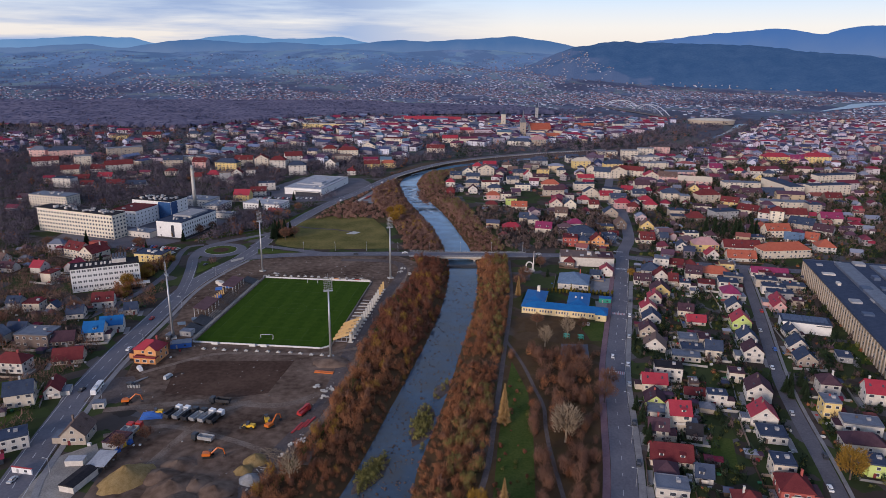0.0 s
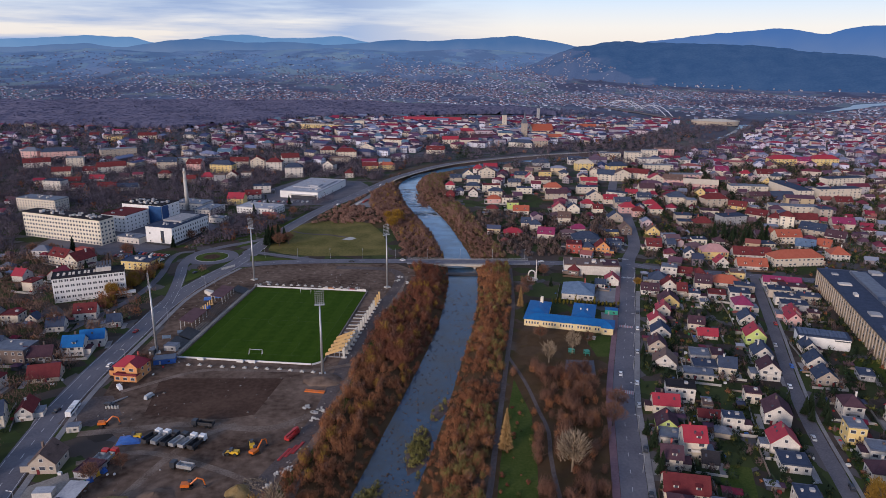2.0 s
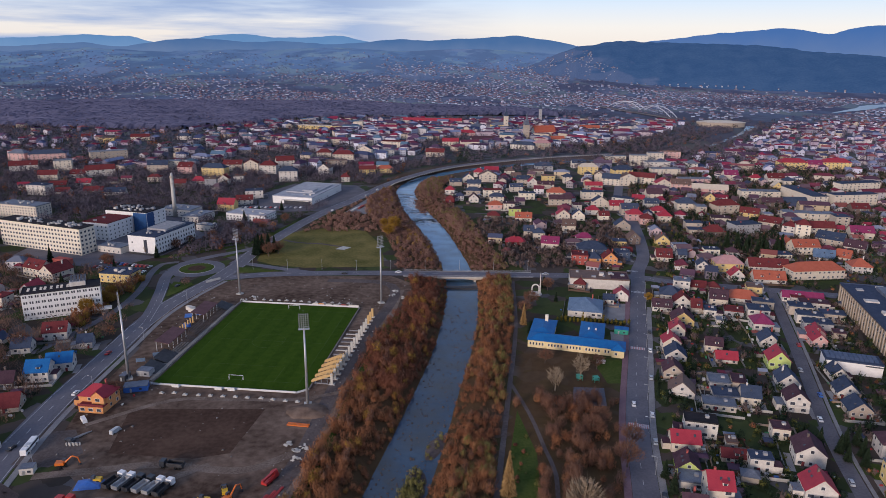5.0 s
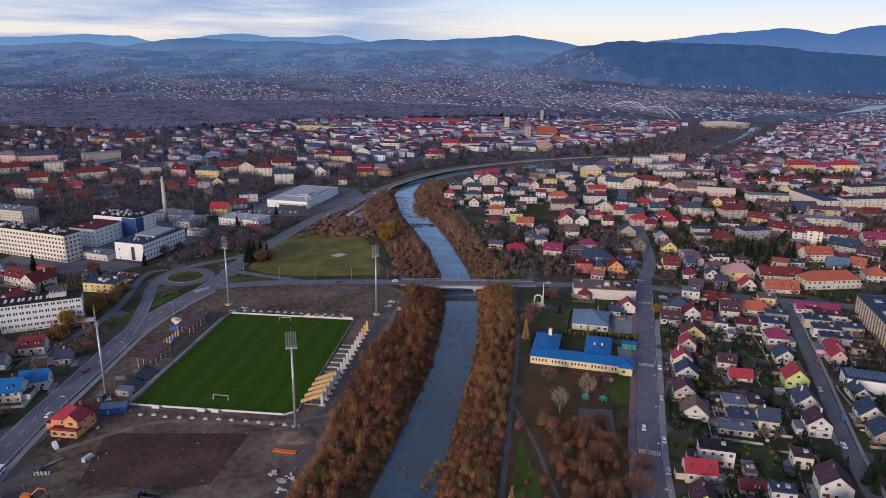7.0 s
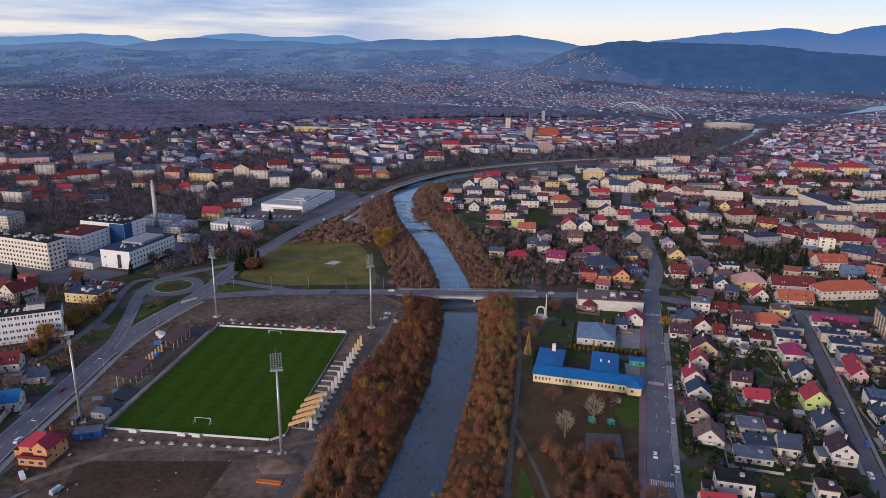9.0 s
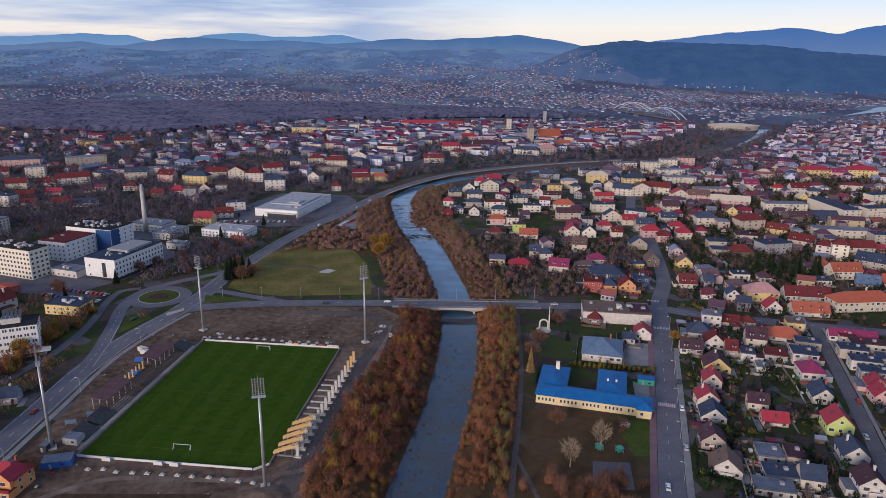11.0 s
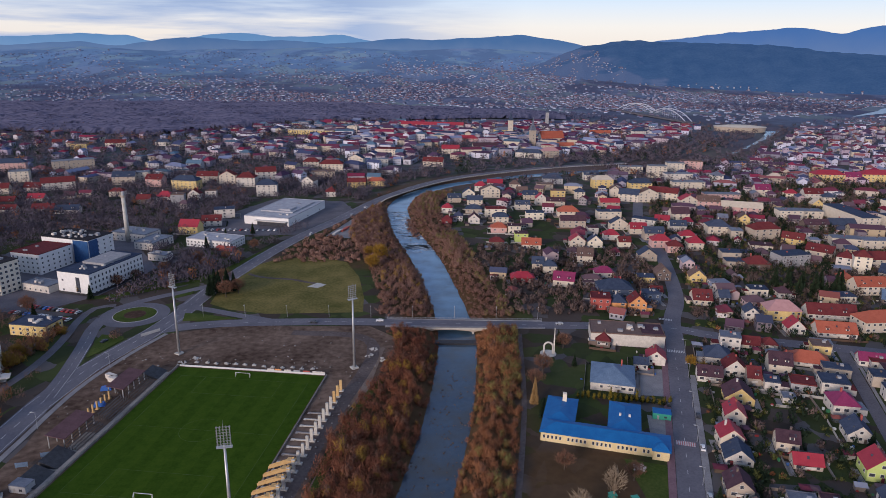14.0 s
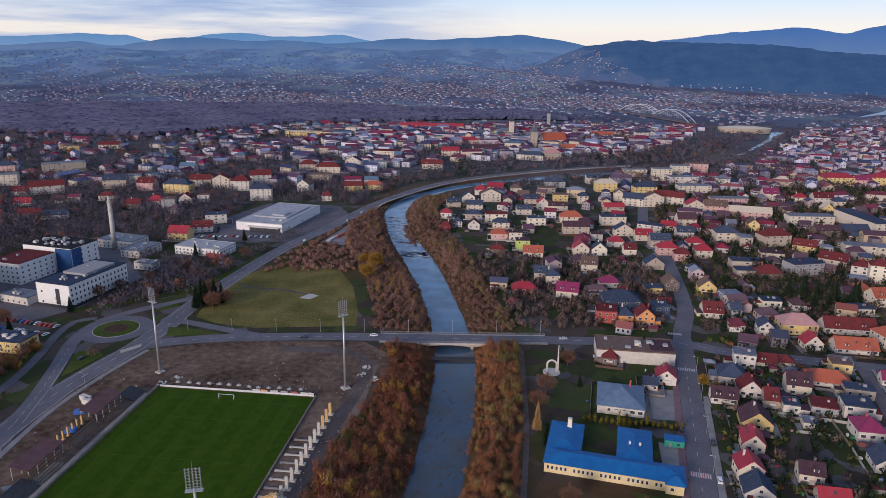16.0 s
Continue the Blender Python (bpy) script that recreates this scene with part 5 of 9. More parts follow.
sheet("traffic_island", [(-162, 572), (-151, 583), (-151, 590), (-160, 581)], 0.24, M_VERGE, "grass island between two roads", "island", 0.2)
tagged(ribbon("verge", [(-214, 575), (-200, 580), (-185, 590), (-165, 604), (-150, 622), (-138, 650), (-125, 690)], 7, 0.045, M_VERGE), "grass verge beside the slip road", "lawn", "", "structure")


tagged(ribbon("park_path", [(51, 180), (51.5, 255), (54.5, 285), (53, 303), (50.5, 331), (45, 362)], 1.8, 0.06, M_TRACK), "trodden path through the park trees", "path", "", "structure")

# zebra crossings
def zebra(x, y, yaw, n, length, red):
    b = base("zebra_crossing", x, y, 0.16, yaw, "zebra crossing of white and red stripes" if red else "zebra crossing of white stripes", "crossing")
    b["kind"] = "structure"
    for i in range(n):
        Shape().box((i - n / 2 + 0.5) * 0.9, 0, 0.0, 0.5, length, 0.02).done("stripe", M_PAINT, b)
    if red:
        Shape().box(0, 0, -0.006, n * 0.9, length, 0.014).done("red_field", M_REDPAINT, b)


zebra(98, 321.5, -15, 10, 3.6, True)
zebra(121.5, 404, -16, 9, 3.4, True)
zebra(148.5, 497, -14, 10, 3.2, False)
zebra(158, 544, -14, 9, 3.0, False)
zebra(236, 500, -60, 8, 4.0, False)

# ---- the bridge ----
bridge = base("bridge", 32, 535.2, 0, -0.8, "low concrete road bridge on river piers with pale railings", "bridge")
Shape().box(0, 0, -1.0, 96, 13.5, 1.05).done("deck", M_CONCRETE, bridge)
for yy in (-1.7, 1.7):
    Shape().box(-7.5, yy, -1.8, 73, 0.8, 0.85).done("girder", M_CONCRETE, bridge)
for yy in (-5.6, 5.6):
    gs_ = Shape()
    for xa, xb in ((-44, -23), (-23, 5), (5, 29)):
        for i in range(14):
            xs_ = [xa + (xb - xa) * j / 14 for j in (i, i + 1)]
            zs_ = [-1.55 - 1.25 * abs(2 * j / 14 - 1) ** 2.2 for j in (i, i + 1)]
            gs_.add([(x_, yy + w_, z_) for w_ in (-0.45, 0.45) for x_, z_ in ((xs_[0], zs_[0]), (xs_[1], zs_[1]), (xs_[1], -0.98), (xs_[0], -0.98))],
                    [(0, 1, 2, 3), (7, 6, 5, 4), (1, 0, 4, 5)])
    gs_.done("girder", WALL["beige"], bridge, "pale haunched edge girder")
for xx in (-23, 5):
    for yy in (-4, 4):
        Shape().box(xx, yy, -6, 1.4, 2.6, 4).done("pier", M_CONCRETE, bridge)
    Shape().box(xx, 0, -2.9, 1.8, 11.5, 0.8).done("pier_cap", M_CONCRETE, bridge)
for xx in (-44, 29):
    Shape().box(xx, 0, -6, 2.0, 12.5, 5.0).done("abutment", M_CONCRETE, bridge)
for sg in (-1, 1):
    Shape().box(0, sg * 6.2, 0.05, 96, 1.1, 0.22).done("footway", M_PAVING, bridge)
    for z in (0.7, 1.15):
        Shape().box(0, sg * 6.65, z, 96, 0.08, 0.08).done("rail", M_STEEL, bridge)
    for i in range(33):
        Shape().box(-48 + i * 3, sg * 6.65, 0.27, 0.1, 0.1, 0.95).done("post", M_STEEL, bridge)
Shape().box(28, 516, -6.0, 30, 5, 2.6).box(28, 513.2, -6.0, 30, 0.6, 2.9).done("river_weir", M_DARK)
tagged(bpy.data.objects["river_weir"], "low dark concrete weir across the river", "weir", "", "structure")

# ---- football ground ----
GROUND = pose(-88, 413, 0, 0, 0, -7)


def on_pitch(u, v, z=0.0, turn=0.0):
    return GROUND @ pose(u, v, z, 0, 0, turn)


def at_pitch(name, u, v, turn, label, category, group=""):
    b = base(name, 0, 0, 0, 0, label, category, group)
    b.matrix_world = on_pitch(u, v, 0, turn)
    return b


M_TURF = [material("turf_dark", (0.024, 0.058, 0.004), (0.040, 0.080, 0.007), 0.25, 0.95, 0.02, 5.0),
          material("turf_light", (0.029, 0.066, 0.005), (0.047, 0.090, 0.008), 0.25, 0.95, 0.02, 5.0)]
pitch = at_pitch("football_pitch", 0, 0, 0, "mown green football pitch with faint white lines", "pitch")
pitch["kind"] = "structure"
for i in range(13):
    s = Shape()
    x0, x1 = -39 + i * 6, -33 + i * 6
    cut = 5 if i == 12 else 0
    s.add([(x0, -57, 0.09), (x1 - cut, -57, 0.09), (x1, -57 + cut, 0.09), (x1, 57, 0.09), (x0, 57, 0.09)], [(0, 1, 2, 3, 4)])
    s.done("turf_stripe", M_TURF[i % 2], pitch)
M_LINE = material("faded_pitch_line", (0.05, 0.085, 0.025), (0.11, 0.15, 0.07), 0.9, 0.9)
lines = Shape()
for sg in (-1, 1):
    lines.box(sg * 33, 0, 0.094, 0.12, 96, 0.004).box(0, sg * 48, 0.094, 66, 0.12, 0.004)
    lines.box(0, sg * 31.5, 0.094, 40, 0.12, 0.004).box(20, sg * 39.75, 0.094, 0.12, 16.5, 0.004).box(-20, sg * 39.75, 0.094, 0.12, 16.5, 0.004)
lines.box(0, 0, 0.094, 66, 0.12, 0.004)
for i in range(36):
    a = math.tau * i / 36
    lines.box(9.15 * math.cos(a), 9.15 * math.sin(a), 0.094, 0.12, 1.6, 0.004, math.degrees(a))
lines.done("marking", M_LINE, pitch)
for u, v, turn in ((0.5, -48, 0), (-1.5, 50, 180)):
    gb = at_pitch("football_goal", u, v, turn, "white football goal on green turf", "goal", "goals")
    for sg in (-1, 1):
        Shape().tube((sg * 3.66, 0, 0.09), (sg * 3.66, 0, 2.6), 0.11, 0.11).done("post", M_FRAME, gb)
        Shape().tube((sg * 3.66, -1.8, 0.1), (sg * 3.66, 0, 2.5), 0.05, 0.05).done("stay", M_FRAME, gb)
    Shape().tube((-3.76, 0, 2.55), (3.76, 0, 2.55), 0.11, 0.11).done("crossbar", M_FRAME, gb)
fence = at_pitch("perimeter_board", 0, 0, 0, "low white boards and rail round the pitch", "fence")
for cx, cy, w_, d_ in ((-2.5, -58, 74, 0.3), (0, 58, 78, 0.3), (-40, 0, 0.3, 116), (40, 2, 0.3, 111)):
    Shape().box(cx, cy, 0, w_ or 0.3, d_, 0.95).done("board", M_FRAME if abs(cx) < 5 else M_OLDCONC, fence)
Shape().box(37.5, -56, 0, 6.6, 0.3, 0.95, 42).done("board", M_FRAME, fence)
for u, c in ((10, "white"), (14, "orange"), (19, "white"), (24, "grey"), (29, "red"), (34, "white"), (37, "white")):
    bb = at_pitch("banner", u, 58.6, random.uniform(-6, 6), f"{WORD[c]} cloth banner hung behind the goal", "banner")
    Shape().box(0, 0, 0, 3.6, 0.2, 1.5).box(0, 0.2, 0, 0.2, 0.2, 1.7).done("cloth", WALL[c], bb)
for u, v in ((-4.0, -59), (2.6, -59), (-26, -59)):
    bb = at_pitch("team_bench", u, v, 0, "small white covered bench by the boards", "bench")
    Shape().box(0, 0, 0, 3.6, 1.3, 0.5).box(0, -0.6, 0.5, 3.6, 0.12, 1.2).done("shell", M_FRAME, bb)
    Shape().box(0, 0.15, 0.5, 3.3, 0.5, 0.12).done("seat", WALL["grey"], bb)


def floodlight(x, y, yaw):
    b = base("floodlight_mast", x, y, 0, yaw, "tall grey steel floodlight mast with a lamp rack", "floodlight", "floodlight masts")
    Shape().box(0, 0, 0, 3.6, 3.6, 0.7).done("footing", M_CONCRETE, b)
    Shape().tube((0, 0, 0.7), (0, 0, 39.2), 0.75, 0.38, 12).done("pole", M_STEEL, b, smooth=True)
    Shape().box(0, 0, 38.3, 5.0, 1.5, 0.25).box(0, -0.75, 39.1, 5.0, 0.08, 0.08).box(0, 0.75, 39.1, 5.0, 0.08, 0.08).done("platform", M_STEEL, b)
    for i in range(5):
        Shape().tube((-2.0 + i * 1.0, 0, 38.5), (-2.0 + i * 1.0, 0, 46.0), 0.07, 0.07, 6).done("upright", M_STEEL, b)
    for r in range(7):
        Shape().tube((-2.3, 0, 39.6 + r), (2.3, 0, 39.6 + r), 0.06, 0.06, 6).done("crossbar", M_STEEL, b)
        for i in range(5):
            Shape().box(-2.0 + i * 1.0, -0.3, 39.35 + r, 0.5, 0.3, 0.42, 0, 0.8).done("lamp", M_PAVING, b)
    Shape().tube((0, 0, 46), (0, 0, 48.2), 0.05, 0.02, 6).done("lightning_rod", M_STEEL, b)


floodlight(-125.4, 490.4, 150)
floodlight(-28.2, 474.3, 215)
floodlight(-53.0, 340.2, 10)
floodlight(-147.5, 366.0, -60)

# old stand on the road side
stand = at_pitch("grandstand", -40.5, 0, 0, "old roofed stand with open steel terraces under rebuilding", "grandstand")
M_SEATROOF = material("maroon_stand_roof", (0.10, 0.045, 0.05), (0.15, 0.075, 0.08), 0.3, 0.8, 0.03)
for v0, v1 in ((-22, -1), (21, 41)):
    Shape().add([(-16, v0, 6.4), (-7.5, v0, 5.2), (-7.5, v1, 5.2), (-16, v1, 6.4), (-16, v0, 6.15), (-7.5, v0, 4.95), (-7.5, v1, 4.95), (-16, v1, 6.15)],
                [(0, 1, 2, 3), (7, 6, 5, 4), (0, 4, 5, 1), (1, 5, 6, 2), (2, 6, 7, 3), (3, 7, 4, 0)]).done("canopy", M_SEATROOF, stand)
    for k in range(5):
        vv = v0 + 0.6 + k * (v1 - v0 - 1.2) / 4
        Shape().box(-8.2, vv, 0, 0.35, 0.35, 5.1).done("column", M_STEEL, stand)
        Shape().box(-15.2, vv, 0, 0.35, 0.35, 6.1).done("column", M_STEEL, stand)
for r in range(6):
    for v0, v1 in ((-22, -2), (2, 20), (22, 40)):
        Shape().box(-2.5 - r * 1.15, (v0 + v1) / 2, 0.5 + r * 0.5, 0.55, v1 - v0, 0.14).box(-2.5 - r * 1.15, v0 + 0.3, 0, 0.2, 0.2, 0.5 + r * 0.5).box(-2.5 - r * 1.15, v1 - 0.3, 0, 0.2, 0.2, 0.5 + r * 0.5).done("terrace_bench", M_OLDTIMBER, stand)
for v0, v1 in ((-48, -36.5), (-35, -23), (42, 52)):
    Shape().add([(-2, v0, 0.3), (-10, v0, 3.0), (-10, v1, 3.0), (-2, v1, 0.3), (-10, v0, 0), (-10, v1, 0)], [(3, 2, 1, 0), (1, 4, 0), (3, 5, 2), (2, 5, 4, 1)]).done("terrace", M_DARK, stand)
Shape().box(-1.2, -2, 0, 1.6, 104, 0.4).box(-4, -29, 0, 7.5, 42, 0.12).done("apron", M_OLDCONC, stand)
for k in range(8):
    col_ = at_pitch("timber_post", -55, -2 + k * 3.2, 0, "yellow shuttered post of an unfinished stand", "post", "shuttered posts")
    Shape().box(0, 0, 0, 0.7, 0.7, 4.2).box(0, 0, 0, 1.3, 1.3, 0.5).done("shutter", M_TIMBER, col_)
    Shape().box(0, 0, 4.2, 0.2, 0.2, 0.8).done("rebar", M_DARK, col_)

# new stand on the river side: columns, beams and raker forms
for k in range(17):
    v = -47 + k * 5.6
    u = 50.5 + 0.02 * v
    tim = k >= 14
    cb = at_pitch("stand_column", u, v, 0, "timber-shuttered column of a new stand" if tim else "bare pale concrete column on a wide footing", "column", "stand columns")
    Shape().box(0, 0, 0, 3.0, 1.8, 0.6).done("footing", M_CONCRETE, cb)
    Shape().box(0, 0, 0.6, 1.3, 0.8, 5.4).done("shaft", M_TIMBER if tim else M_CONCRETE, cb)
    for a, b2 in ((-0.5, -0.25), (0.5, -0.25), (0.5, 0.25), (-0.5, 0.25)):
        Shape().box(a, b2, 6.0, 0.06, 0.06, 0.9).done("rebar", M_DARK, cb)
    if k < 13:
        gb_ = at_pitch("ground_beam", u - 5.5, v, 0, "pale concrete ground beam laid on the earth", "beam", "ground beams")
        Shape().box(0, 0, 0.03, 7.0, 0.7, 0.5).box(-3, 0, 0.03, 1.4, 1.4, 0.35).done("beam", M_CONCRETE if k % 3 else M_PAVING, gb_)
    if k < 5:
        rk = at_pitch("raker_formwork", u - 4.5, v + 0.6, 0, "sloping timber formwork for a raker beam", "formwork", "raker forms")
        for yy in (-0.55, 0.55):
            Shape().add([(-6, yy, 0.5), (4.6, yy, 4.6), (4.6, yy, 6.3), (-6, yy, 1.7), (-6, yy + 0.15, 0.5), (4.6, yy + 0.15, 4.6), (4.6, yy + 0.15, 6.3), (-6, yy + 0.15, 1.7)],
                        [(0, 1, 2, 3), (7, 6, 5, 4), (3, 2, 6, 7), (0, 4, 5, 1), (0, 3, 7, 4), (1, 5, 6, 2)]).done("side_panel", M_TIMBER, rk)
        Shape().box(3.6, 0, 5.3, 3.6, 2.4, 0.2).done("work_deck", M_TIMBER, rk)
        for a in (-4, -1, 2):
            Shape().box(a, 0, 0, 0.16, 0.9, 1.0 + (a + 6) * 0.38).done("prop", M_STEEL, rk)
for row, (v, n, u0, du) in enumerate(((-66, 12, -30, 6.2), (63, 13, -32, 5.2))):
    for k in range(n):
        fb = at_pitch("footing_block", u0 + k * du + random.uniform(-0.5, 0.5), v + random.uniform(-0.8, 0.8) + 0.02 * k, random.uniform(-8, 8), "small pale concrete footing set in the earth", "footing", "footing blocks")
        Shape().box(0, 0, 0, 2.1, 1.3, 0.5).box(0, 0, 0.5, 0.7, 0.7, 0.5).done("block", M_CONCRETE, fb)


# ---- vehicles and machines ----
M_TYRE = material("tyre_rubber", (0.02, 0.02, 0.02), (0.04, 0.04, 0.04), 1.0, 0.9)
PAINT = {c: material(c + "_paint", a, tuple(min(1, k * 1.25) for k in a), 0.8, 0.4, spec=0.5) for c, a in
         (("white", (0.7, 0.7, 0.7)), ("silver", (0.4, 0.42, 0.44)), ("dark", (0.03, 0.035, 0.045)), ("red", (0.4, 0.03, 0.03)), ("blue", (0.03, 0.12, 0.4)),
          ("orange", (0.6, 0.14, 0.02)), ("yellow", (0.6, 0.36, 0.03)), ("green", (0.03, 0.28, 0.2)))}


def wheels(b, xs, y, r):
    for x in xs:
        for sg in (-1, 1):
            Shape().tube((sg * y - 0.14, x, r), (sg * y + 0.14, x, r), r, r, 10).done("wheel", M_TYRE, b)


def car(x, y, yaw, colour, z=0.0, van=False, label=""):
    b = base("van" if van else "car", x, y, z, yaw, label or f"{colour} parked {'van' if van else 'car'} on the asphalt", "van" if van else "car", "cars")
    L = 5.2 if van else 4.4
    s = Shape().box(0, 0, 0.3, 1.8, L, 0.65)
    if van:
        s.box(0, -0.3, 0.95, 1.75, L - 0.7, 1.1, 0, 0.93)
        g_ = Shape().box(0, L / 2 - 0.85, 1.15, 1.6, 0.5, 0.7, 0, 0.9)
    else:
        s.box(0, -0.2, 0.95, 1.65, 2.5, 0.52, 0, 0.8)
        g_ = Shape().box(0, -0.2, 0.98, 1.7, 2.56, 0.36, 0, 0.84)
    s.done("body", PAINT[colour], b)
    g_.done("glazing", M_GLASS, b)
    wheels(b, (-L * 0.3, L * 0.3), 0.8, 0.33)
    return b


def truck(x, y, yaw, cab, bed, label):
    b = base("tipper_truck", x, y, 0, yaw, label, "truck", "site trucks")
    Shape().box(0, 3.2, 0.8, 2.4, 1.9, 2.0, 0, 0.95).done("cab", PAINT[cab], b)
    Shape().box(0, 4.12, 1.8, 2.1, 0.1, 0.9).done("windscreen", M_GLASS, b)
    Shape().box(0, 0, 0.7, 1.0, 8.4, 0.35).done("chassis", M_DARK, b)
    s = Shape().box(0, -1.4, 1.1, 2.5, 5.8, 0.15)
    for cx, cy, w_, d_ in ((-1.2, -1.4, 0.12, 5.8), (1.2, -1.4, 0.12, 5.8), (0, -4.25, 2.5, 0.12), (0, 1.45, 2.5, 0.12)):
        s.box(cx, cy, 1.25, w_, d_, 1.2)
    s.done("tipping_body", bed, b)
    wheels(b, (3.0, -1.8, -3.1), 1.05, 0.5)
    b.scale = (1.15, 1.15, 1.15)


def excavator(x, y, yaw, colour="orange", swing=40):
    b = base("excavator", x, y, 0, yaw, f"{colour} tracked excavator with its arm lowered on bare earth", "excavator", "site machines")
    for sg in (-1, 1):
        Shape().box(sg * 1.2, 0, 0, 0.6, 4.2, 0.9, 0, 0.92).done("track", M_TYRE, b)
    up = new("upper_body")
    up.parent = b
    up.matrix_basis = pose(0, 0, 0, 0, 0, swing)
    Shape().box(0, -0.6, 1.0, 2.6, 3.4, 1.1, 0, 0.95).done("engine_cover", PAINT[colour], up)
    Shape().box(-0.8, 1.0, 1.0, 1.0, 1.6, 1.9, 0, 0.9).done("cab", M_GLASS, up)
    Shape().tube((0.3, 1.2, 1.6), (0.3, 4.2, 4.4), 0.35, 0.3, 6).tube((0.3, 4.2, 4.4), (0.3, 6.2, 3.6), 0.3, 0.25, 6).done("boom", PAINT[colour], up)
    Shape().tube((0.3, 6.2, 3.7), (0.3, 6.9, 1.0), 0.25, 0.2, 6).done("arm", PAINT[colour], up)
    Shape().box(0.3, 6.6, 0.2, 1.2, 1.0, 0.9, 0, 0.7).done("bucket", M_DARK, up)


def loader(x, y, yaw, colour):
    b = base("wheel_loader", x, y, 0, yaw, f"{colour} wheel loader parked on bare earth", "loader", "site machines")
    Shape().box(0, -1.4, 1.0, 2.2, 3.0, 1.2, 0, 0.95).box(0, 1.2, 0.8, 1.6, 2.2, 0.8).done("body", PAINT[colour], b)
    Shape().box(0, 0.2, 1.8, 1.6, 1.5, 1.5, 0, 0.88).done("cab", M_GLASS, b)
    Shape().box(0, 3.4, 0.2, 2.9, 1.1, 1.1, 0, 0.75).done("bucket", M_DARK, b)
    for sg in (-1, 1):
        Shape().tube((sg * 0.7, 1.2, 1.6), (sg * 0.7, 3.2, 0.9), 0.16, 0.16, 6).done("lift_arm", PAINT[colour], b)
    wheels(b, (-1.6, 1.7), 1.1, 0.8)


for i, (cab_, bed_) in enumerate((("white", M_DARK), ("white", M_STEEL), ("dark", M_DARK), ("dark", M_STEEL), ("white", M_STEEL), ("white", M_DARK))):
    truck(-116 + i * 4.1, 279.5 - i * 0.9, -24 + (i % 3) * 2, cab_, bed_, f"{cab_} tipper truck parked in a row on bare earth")
truck(-98, 290, 80, "dark", M_DARK, "dark tipper truck parked across bare earth")
truck(-131, 264, -10, "red", M_STEEL, "red flatbed truck beside the sheds")
truck(-127.5, 264.5, -10, "red", M_STEEL, "red flatbed truck beside the sheds")
truck(-96, 258, 75, "dark", M_STEEL, "dark truck with a long pale trailer")
excavator(-90, 246, 100, "orange", 175)
excavator(-70, 269, -60, "orange", 30)
excavator(-142, 291, 40, "orange", -120)
loader(-79, 268, 80, "yellow")
loader(-72.5, 274, 20, "yellow")
loader(-124, 280, 95, "yellow")
for dx in (0, 2.4, 4.8):
    pb = base("pipe_bundle", -58 + dx, 268 + dx, 0, -20, "red steel beams lying on the earth", "beams", "beam bundles")
    Shape().box(0, 0, 0, 0.5, 9, 0.5).box(0.5, 0.3, 0, 0.4, 9, 0.4).done("beam", PAINT["red"], pb)
crane = base("mobile_crane", -57, 281, 0, -25, "red mobile crane with a folded boom", "crane")
Shape().box(0, 0, 0.8, 2.6, 8, 1.0).box(0, 2.6, 1.8, 2.4, 2.2, 1.3, 0, 0.9).done("carrier", PAINT["red"], crane)
Shape().box(0.2, -0.5, 2.6, 0.9, 8.6, 0.8).done("boom", PAINT["red"], crane)
wheels(crane, (-3, -1, 2.8), 1.15, 0.6)
wheels_b = base("coach_bus", -161.5, 303, 0.08, 6, "white coach bus parked beside the main road", "bus")
Shape().box(0, 0, 0.45, 2.5, 11.5, 2.4, 0, 0.97).done("body", PAINT["white"], wheels_b)
Shape().box(0, 0, 1.6, 2.56, 10.6, 0.85).done("window_band", M_GLASS, wheels_b)
Shape().box(0, -1.5, 2.86, 1.5, 3, 0.25).done("roof_unit", PAINT["silver"], wheels_b)
wheels(wheels_b, (-3.6, 3.4), 1.15, 0.5)
car(-132, 316, -20, "silver", van=True, label="pale blue-grey van on bare earth")
car(-150, 325, 40, "white", van=True, label="white van parked on bare earth")
car(-148, 309, 70, "dark")
for x, y, yaw, c, z in ((-169, 303, 172, "dark", 0.08), (-160, 230, 172, "silver", 0.08), (-166, 350, -8, "white", 0.08), (-171, 395, 172, "red", 0.08),
                        (-173, 505, -20, "dark", 0.08), (-98, 741, -16, "white", 0.08), (-70, 815, -22, "silver", 0.08), (-20, 538, 92, "white", 0.12),
                        (-60, 535, -88, "dark", 0.12), (90, 535, 92, "silver", 0.12), (125, 437, 165, "dark", 0.16), (101, 340, -15, "white", 0.16),
                        (166, 475, -15, "silver", 0.1), (170, 478, 75, "white", 0.1), (-60, 850, 158, "white", 0.08)):
    car(x, y, yaw, c, z)
for k, c in enumerate(("white", "dark", "silver", "dark", "white", "blue", "silver", "red")):
    t_ = 225 + k * 26 + random.uniform(-7, 7)
    car(float(line_x(t_, SECOND)) + (2.4 if k % 2 else -2.4), t_, -17, c, 0.1)
for k in range(7):
    t_ = 235 + k * 33 + random.uniform(-8, 8)
    car(float(line_x(t_, QUAY)) + 7.3, t_, -15, random.choice(("silver", "dark", "white")), 0.27)
for k in range(26):
    car(-250 + (k % 13) * 3.4, 548 + (k // 13) * 12 - (k % 13) * 1.0, -17, random.choice(("silver", "dark", "white", "red", "blue")), 0.06)
for k in range(12):
    car(-190 + k * 5.2, 752 + (k % 2) * 0.4, -14, random.choice(("silver", "dark", "white", "red")), 0.06)


